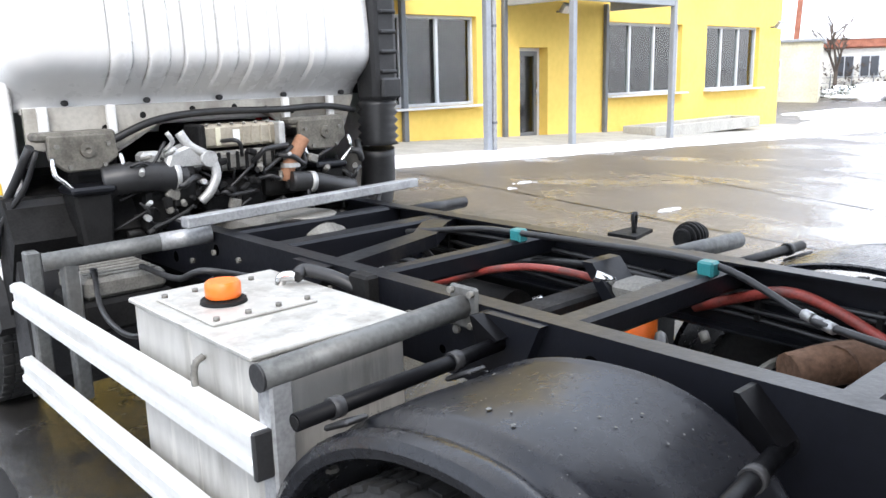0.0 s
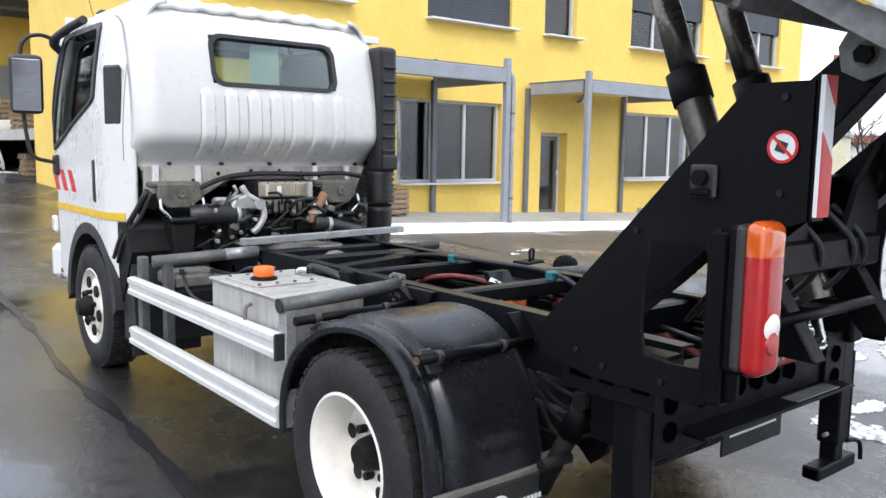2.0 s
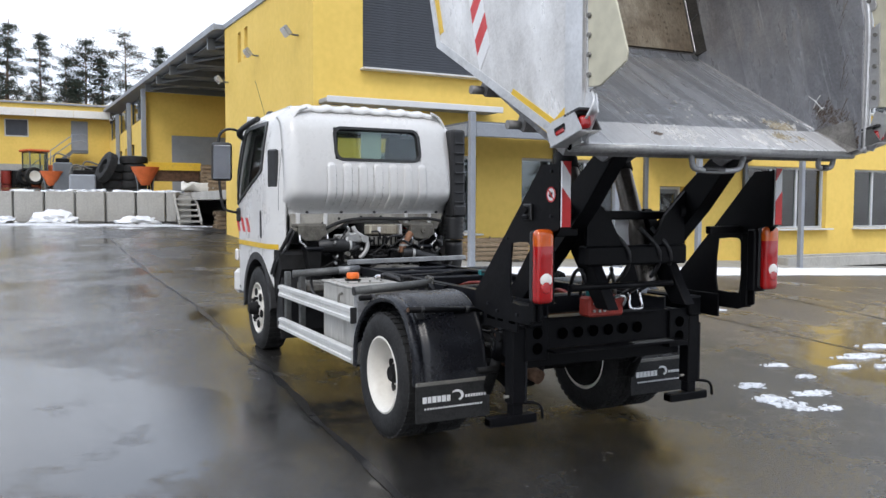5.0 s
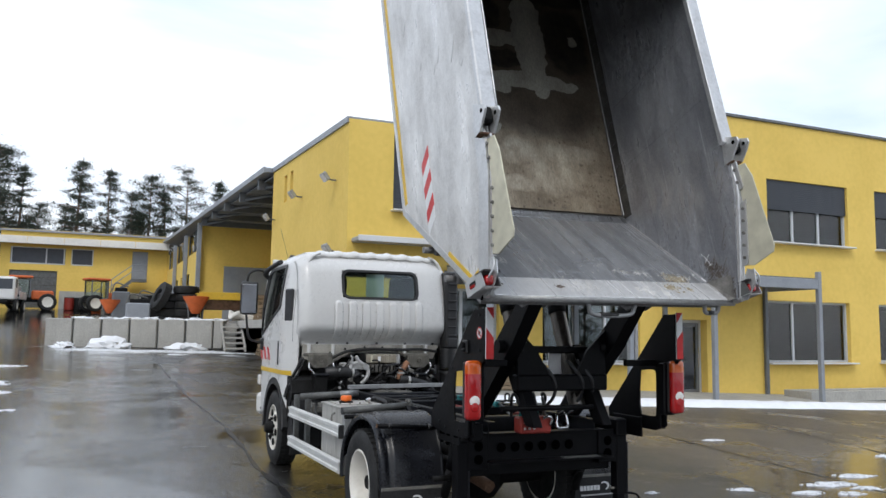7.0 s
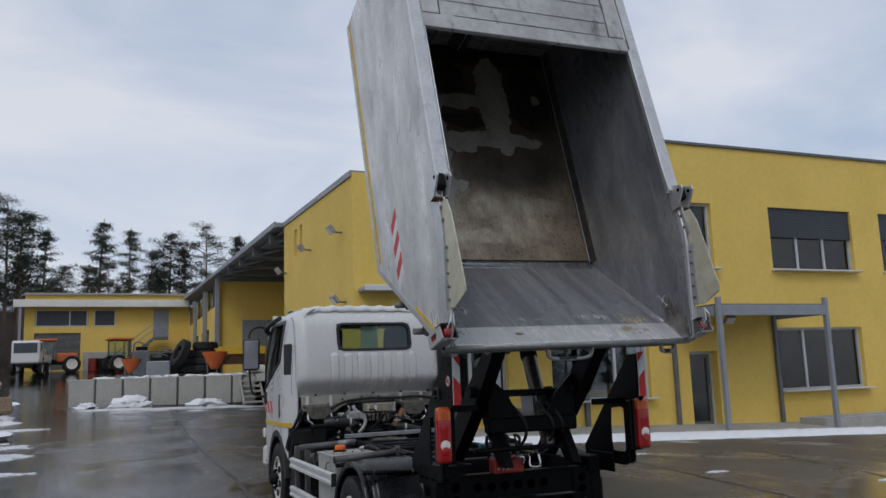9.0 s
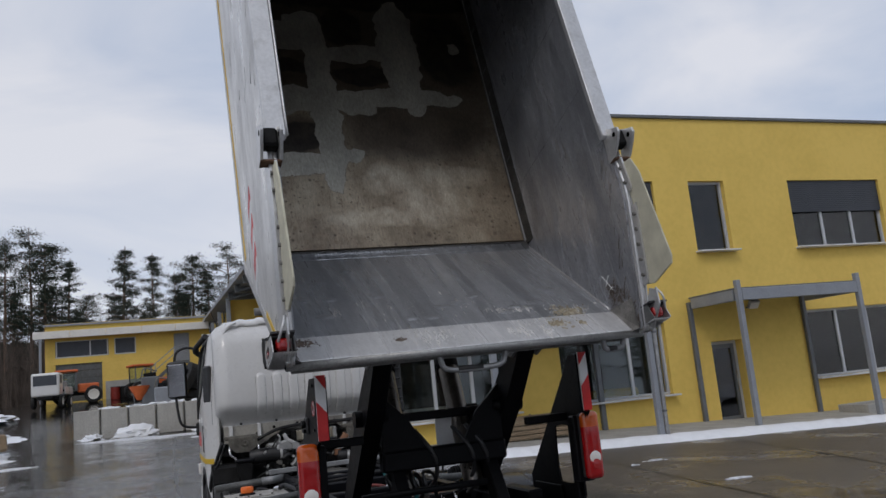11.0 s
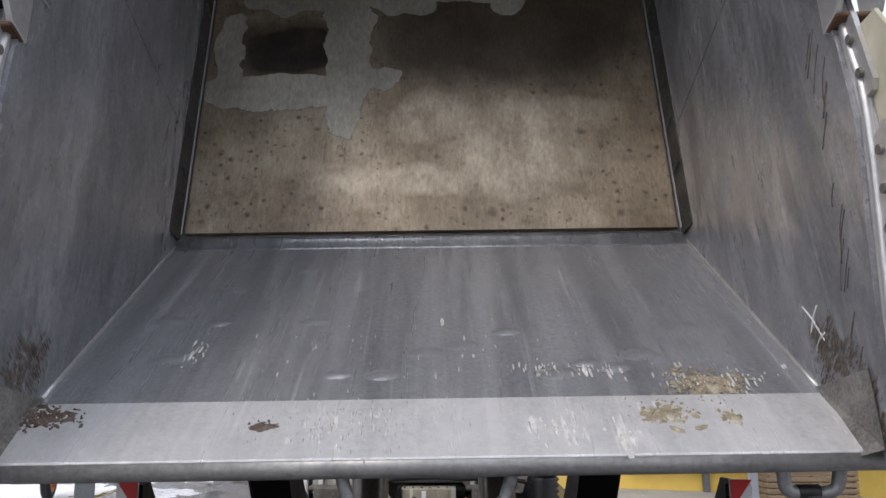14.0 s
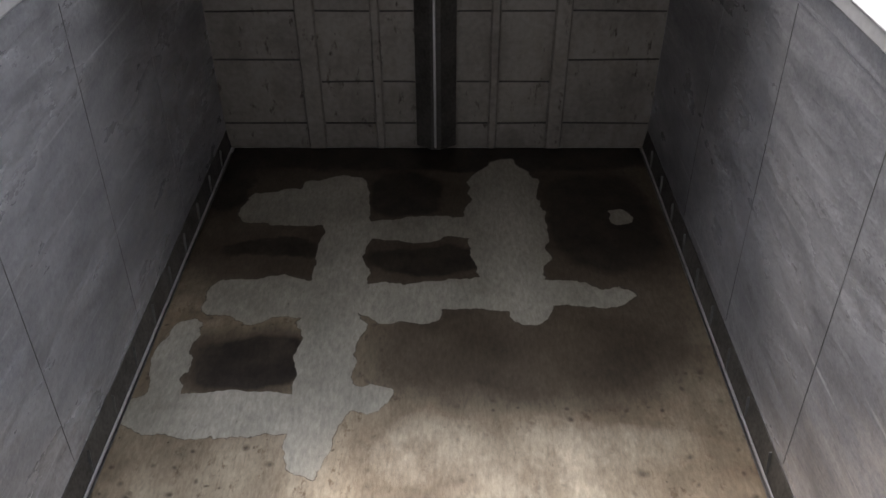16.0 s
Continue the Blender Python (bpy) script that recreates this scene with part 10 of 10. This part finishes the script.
def pine(seed, height, kind):
    """A forest pine (bare stem, flat high crown) or a spruce (crown to the ground)."""
    rnd = random.Random(seed)
    t = thing("pine_tree" if kind == "pine" else "spruce_tree", "tall dark " + ("pine with a bare reddish stem and open crown" if kind == "pine" else "spruce with drooping branches"), "tree", group="forest edge behind the yard")
    lean = Vector((rnd.uniform(-0.4, 0.4), rnd.uniform(-0.4, 0.4), 0))
    bm = bm_new()
    n = 9
    pts = [Vector((lean.x * (k / n) ** 2 + rnd.uniform(-0.06, 0.06), lean.y * (k / n) ** 2, height * k / n)) for k in range(n + 1)]
    for k in range(n):
        add_rod(bm, pts[k], pts[k + 1], 0.26 * (1 - k / (n + 0.6)) + 0.02, 0.26 * (1 - (k + 1) / (n + 0.6)) + 0.02, 8, False)
    limbs, crown = bm, bm_new()
    start = rnd.uniform(0.38, 0.5) if kind == "pine" else 0.14
    levels = 24 if kind == "pine" else 24
    for k in range(levels):
        f = start + (0.985 - start) * k / levels
        g = (f - start) / (1 - start)
        base = Vector((lean.x * f * f, lean.y * f * f, height * f))
        if kind == "pine":
            reach = height * (0.05 + 0.085 * math.sin(math.pi * min(1.0, 0.25 + 0.72 * g)) ** 0.8) * rnd.uniform(0.45, 1.35)
            count = 3
        else:
            reach = height * 0.18 * (1.0 - g) ** 0.6 * rnd.uniform(0.4, 1.35) + 0.15
            count = 5
        for _ in range(count):
            if rnd.random() < (0.15 if kind == "pine" else 0.2):
                continue
            a = rnd.uniform(0, 2 * math.pi)
            r = reach * rnd.uniform(0.7, 1.15)
            rise = rnd.uniform(-0.05, 0.4) if kind == "pine" else rnd.uniform(-0.3, 0.15)
            tip = base + Vector((math.cos(a) * r, math.sin(a) * r, r * rise))
            mid = (base + tip) / 2 + Vector((0, 0, r * 0.1))
            add_hose(limbs, [base, mid, tip], 0.035, 4, 2)
            for q in ((0.55, 0.8, 1.0) if kind == "pine" else (0.25, 0.5, 0.75, 1.0)):
                p = base + (tip - base) * q + Vector((rnd.uniform(-0.2, 0.2), rnd.uniform(-0.2, 0.2), rnd.uniform(-0.1, 0.25)))
                leaf_clump(crown, p, rnd.uniform(0.7, 1.15) if kind == "pine" else rnd.uniform(0.4, 0.8), 54 if kind == "pine" else 34, rnd, 0.4, 0.2)
    part("trunk", limbs, BARK, t)
    part("crown", crown, NEEDLES, t)
    return t


kinds = [pine(3, 17, "pine"), pine(8, 19, "pine"), pine(15, 16, "spruce"), pine(23, 20, "pine"), pine(31, 18, "spruce")]
TALL = (17, 19, 16, 20, 18)
spots = []
rt = random.Random(77)
# the front row at the forest edge: place, height of the top, kind
for x, top, k in ((-34.0, 20.0, 1), (-30.8, 21.2, 0), (-28.0, 18.6, 2), (-26.0, 17.0, 3), (-23.3, 21.4, 3), (-21.4, 21.0, 1), (-19.0, 15.8, 4), (-17.3, 17.2, 0), (-15.3, 20.2, 1), (-13.0, 21.3, 3), (-11.8, 19.8, 0), (-9.8, 18.2, 4), (-8.0, 14.0, 0), (-4.6, 19.4, 2), (-1.6, 18.3, 4), (0.8, 16.4, 1), (2.5, 17.8, 0), (4.4, 16.6, 2), (6.3, 19.0, 3), (9.6, 18.0, 4), (13.0, 17.0, 1), (17.0, 18.5, 3)):
    y = 84 + rt.uniform(-1.0, 1.0)
    spots.append((x, y, (top - ground_z(x, y) + 0.2) / TALL[k], k))
for k in range(34):
    x = -52 + k * 2.1 + rt.uniform(-0.9, 0.9)
    y = 94 + rt.uniform(-4, 8)
    spots.append((x, y, (rt.uniform(12.0, 15.5) if x > -10 else rt.uniform(14.0, 17.5)) / TALL[k % 5] * 0.86, k))
for k in range(14):
    spots.append((-26 - rt.uniform(0, 14), 30 + k * 4.2, rt.uniform(0.36, 0.56), k + 3))
# the wood goes on across the road behind the yard, seen in the window panes
for k in range(16):
    spots.append((-12 + k * 3.9 + rt.uniform(-1.4, 1.4), -42 - rt.uniform(0, 9), rt.uniform(0.5, 0.8), k + 2))
used = set()
for x, y, s, k in spots:
    i = k % 5
    src = kinds[i]
    m = pose(x, y, ground_z(x, y) - 0.2, 0, 0, rt.uniform(0, 360))
    if i not in used:
        used.add(i)
        src.matrix_basis = m
        src.scale = (s * 0.92, s * 0.92, s)
    else:
        o = copy_thing(src, m)
        o.scale = (s * 0.92, s * 0.92, s)
for k in range(6):
    snow_heap((-6 + k * 9.0, -19.0), (7.0, 3.2, 1.2), 60 + k * 3.7, "long bank of old snow along the road")
# leafless undergrowth below the pines
bm = bm_new()
for k in range(11000):
    side = rt.random() < 0.25
    x, y = (rt.uniform(-48, 26), rt.uniform(74, 98)) if not side else (rt.uniform(-40, -15), rt.uniform(36, 74))
    z = ground_z(x, y)
    h = rt.uniform(2.0, 5.0) if side else rt.uniform(2.5, 9.5)
    d = Vector((rt.uniform(-0.8, 0.8), rt.uniform(-0.5, 0.5), h))
    w = rt.uniform(0.02, 0.055)
    b = Vector((x, y, z - 0.1))
    bm.faces.new([bm.verts.new(p) for p in (b + Vector((-w, 0, 0)), b + Vector((w, 0, 0)), b + d)])
    for j in range(3):
        f = rt.uniform(0.3, 0.8)
        e = Vector((rt.uniform(-1, 1), rt.uniform(-0.4, 0.4), rt.uniform(0.5, 1.4)))
        p = b + d * f
        bm.faces.new([bm.verts.new(q) for q in (p + Vector((-w * 0.6, 0, 0)), p + Vector((w * 0.6, 0, 0)), p + e)])
tagged(part("undergrowth", bm, TWIGS), "grey-brown leafless undergrowth at the forest edge", "undergrowth", kind="stuff")
bm = bm_new()
for k in range(400):
    a, b = -120 + k * 0.75, -120 + (k + 1) * 0.75
    h = [11.5 + 2.5 * noise.noise(Vector((x * 0.06, 0, 7))) + 1.6 * noise.noise(Vector((x * 0.7, 2, 7))) for x in (a, b)]
    vs = [bm.verts.new(p) for p in ((a, 106, 0), (b, 106, 0), (b, 106, h[1]), (a, 106, h[0]))]
    bm.faces.new(vs)
for sgn, x in ((1, -62),):
    for k in range(30):
        a, b = -30 + k * 5, -30 + (k + 1) * 5
        h = [8 + 5 * noise.noise(Vector((y * 0.06, 3, 7))) for y in (a, b)]
        bm.faces.new([bm.verts.new(p) for p in ((x, a, 0), (x, b, 0), (x, b, h[1]), (x, a, h[0]))])
WOODS = material("distant_woods", (0.062, 0.052, 0.043), 0.95, vary=0.45, scale=0.5, stretch=(3.0, 3.0, 0.35))
tagged(part("backdrop", bm, WOODS), "dark distant forest behind the yard", "backdrop", kind="structure")

# trees and houses behind the camera, which show in panes and puddles
for k, (x, y) in enumerate(((6, -34), (11, -38), (17, -33), (22, -40), (29, -36), (-6, -40), (-14, -36), (36, -40))):
    o = copy_thing(kinds[k % 5], pose(x, y, ground_z(x, y) - 0.2, 0, 0, k * 77))
    o.scale = (0.8, 0.8, 0.8)


def house(at, turn, size, eaves, ridge, wallmat, label, windows, chimney=False):
    t = thing("house", label, "house", at, turn)
    w, d = size
    part("wall", prism([(-w / 2, -1), (w / 2, -1), (w / 2, eaves), (0, ridge) if False else (w / 2, eaves), (-w / 2, eaves)][:3] + [(-w / 2, eaves)], "y", -d / 2, d / 2), wallmat, t)
    part("gable", prism([(-d / 2, eaves), (d / 2, eaves), (0, ridge)], "x", -w / 2, w / 2), wallmat, t)
    ln = math.hypot(d / 2 + 0.5, ridge - eaves + 0.1)
    ang = math.atan2(ridge - eaves, d / 2)
    for s in (-1, 1):
        m = Matrix.Rotation(-s * ang, 4, "X")
        r = part("roof", box((0, s * (d / 4 + 0.15), (eaves + ridge) / 2 + 0.05), (w + 0.8, ln, 0.16), 0.02, m), TILE_RED, t, "red tiled roof under snow")
        part("snow_cover", box((-0.8, s * (d / 4 + 0.25), (eaves + ridge) / 2 + 0.14), (w - 1.4, ln * 0.86, 0.14), 0.05, m), SNOW, r)
    for k, (u, z) in enumerate(windows):
        win = part("window", box((u, -d / 2 - 0.01, z), (1.0, 0.06, 1.2), 0.01), WIN_FRAME, t)
        for du in (-0.23, 0.23):
            part("pane", box((u + du, -d / 2 - 0.045, z), (0.4, 0.02, 1.05)), SHUTTER, win)
    if chimney:
        part("chimney", box((w * 0.2, 0.4, ridge + 0.5), (0.7, 0.7, 1.6), 0.02), TILE_RED, t)
    return t


house((51.4, 15.2, -1.0), -68, (14, 9), 3.4, 8.6, WHITE_WALL, "pale house with a snowy red tiled roof", [(-4.7, 2.3), (-3.45, 2.3), (-2.1, 2.3), (0.6, 2.3), (3.0, 2.3)], True)
house((60.0, 2.0, -0.8), -87, (14, 9), 3.2, 7.5, WHITE_WALL, "white house across the road under snow", [(-4, 1.5), (-1, 1.5), (2, 1.5)])
house((14, -46, -0.8), 180, (18, 9), 4.5, 8.0, WHITE_WALL, "pale house opposite the yard", [(-6, 2), (-2, 2), (2, 2), (6, 2)])
house((-12, -50, -0.8), 185, (14, 9), 4.5, 8.0, WHITE_WALL, "pale house opposite the yard", [(-4, 2), (0, 2), (4, 2)])
annex = thing("garage", "low cream garage with a flat roof beside the office block", "garage", (38.9, 17.8, -0.9), -68)
part("wall", box((0, 0, 1.7), (2.7, 5.0, 3.4)), PALE_YELLOW, annex)
part("roof", box((0, 0, 3.46), (3.0, 5.3, 0.14), 0.02), GREY_STEEL, annex)
awin = part("window", box((-0.7, -2.51, 1.9), (0.8, 0.06, 1.5), 0.01), WIN_FRAME, annex)
part("pane", box((-0.7, -2.55, 1.65), (0.62, 0.02, 0.85)), SHUTTER, awin)
part("pane", box((-0.7, -2.55, 2.4), (0.62, 0.02, 0.36)), SHUTTER, awin)
fence = thing("garden_fence", "dark wire fence before a brown hedge across the road", "fence", (46.0, 13.6, ground_z(46, 13.6)), -68)
for k in range(18):
    part("post", rod((-9 + k * 1.05, 0, 0), (-9 + k * 1.05, 0, 1.3), 0.03, segs=6), DARK_STEEL, fence)
for z in (0.2, 0.5, 0.8, 1.1):
    part("wire", rod((-9, 0, z), (9, 0, z), 0.012, segs=5), DARK_STEEL, fence)


rh = random.Random(12)
bm = bm_new()
for k in range(240):
    u, h = rh.uniform(-9, 9), rh.uniform(0.1, 1.55)
    c = Vector((47.0, 14.2, ground_z(47, 14.2))) + Vector((0.37 * u, -0.93 * u, h)) + Vector((0.93, 0.37, 0)) * rh.uniform(-0.3, 0.3)
    leaf_clump(bm, c, 0.6, 14, rh, 0.8, 0.24)
tagged(part("hedge", bm, TWIGS), "brown leafless clipped hedge across the road", "hedge", kind="stuff")
bm = bm_new()
for k in range(60):
    u = rh.uniform(-9, 3)
    c = Vector((41.5, 16.0, ground_z(41.5, 16) + 0.2)) + Vector((0.37 * u, -0.93 * u, rh.uniform(0, 0.3)))
    leaf_clump(bm, c, 0.5, 12, rh, 0.6, 0.16)
tagged(part("shrubbery", bm, NEEDLES), "low dark green shrubs in the snow", "shrub", kind="stuff")


def bare_tree(at, seed, height):
    rnd = random.Random(seed)
    t = thing("bare_tree", "leafless winter tree with fine branches", "tree", at, group="bare trees by the houses")
    bm = bm_new()

    def grow(p, d, length, r, depth):
        q = p + d * length
        add_rod(bm, p, q, r, r * 0.65, 6 if depth > 2 else 4, False)
        if depth == 0:
            return
        for _ in range(3 if depth > 1 else 4):
            e = (d + Vector((rnd.uniform(-1, 1), rnd.uniform(-1, 1), rnd.uniform(-0.2, 0.8))) * 0.75).normalized()
            grow(p + d * length * rnd.uniform(0.6, 1.0), e, length * rnd.uniform(0.55, 0.8), r * 0.6, depth - 1)

    grow(Vector((0, 0, -0.2)), Vector((0.05, 0, 1)), height * 0.3, 0.14, 4)
    part("trunk", bm, TWIGS, t)
    return t


bare_tree((43.2, 17.4, ground_z(43.2, 17.4)), 5, 6.0)
bare_tree((49.0, 10.0, ground_z(49, 10)), 11, 7.0)
bare_tree((30.0, -8.0, ground_z(30, -8)), 12, 7.0)
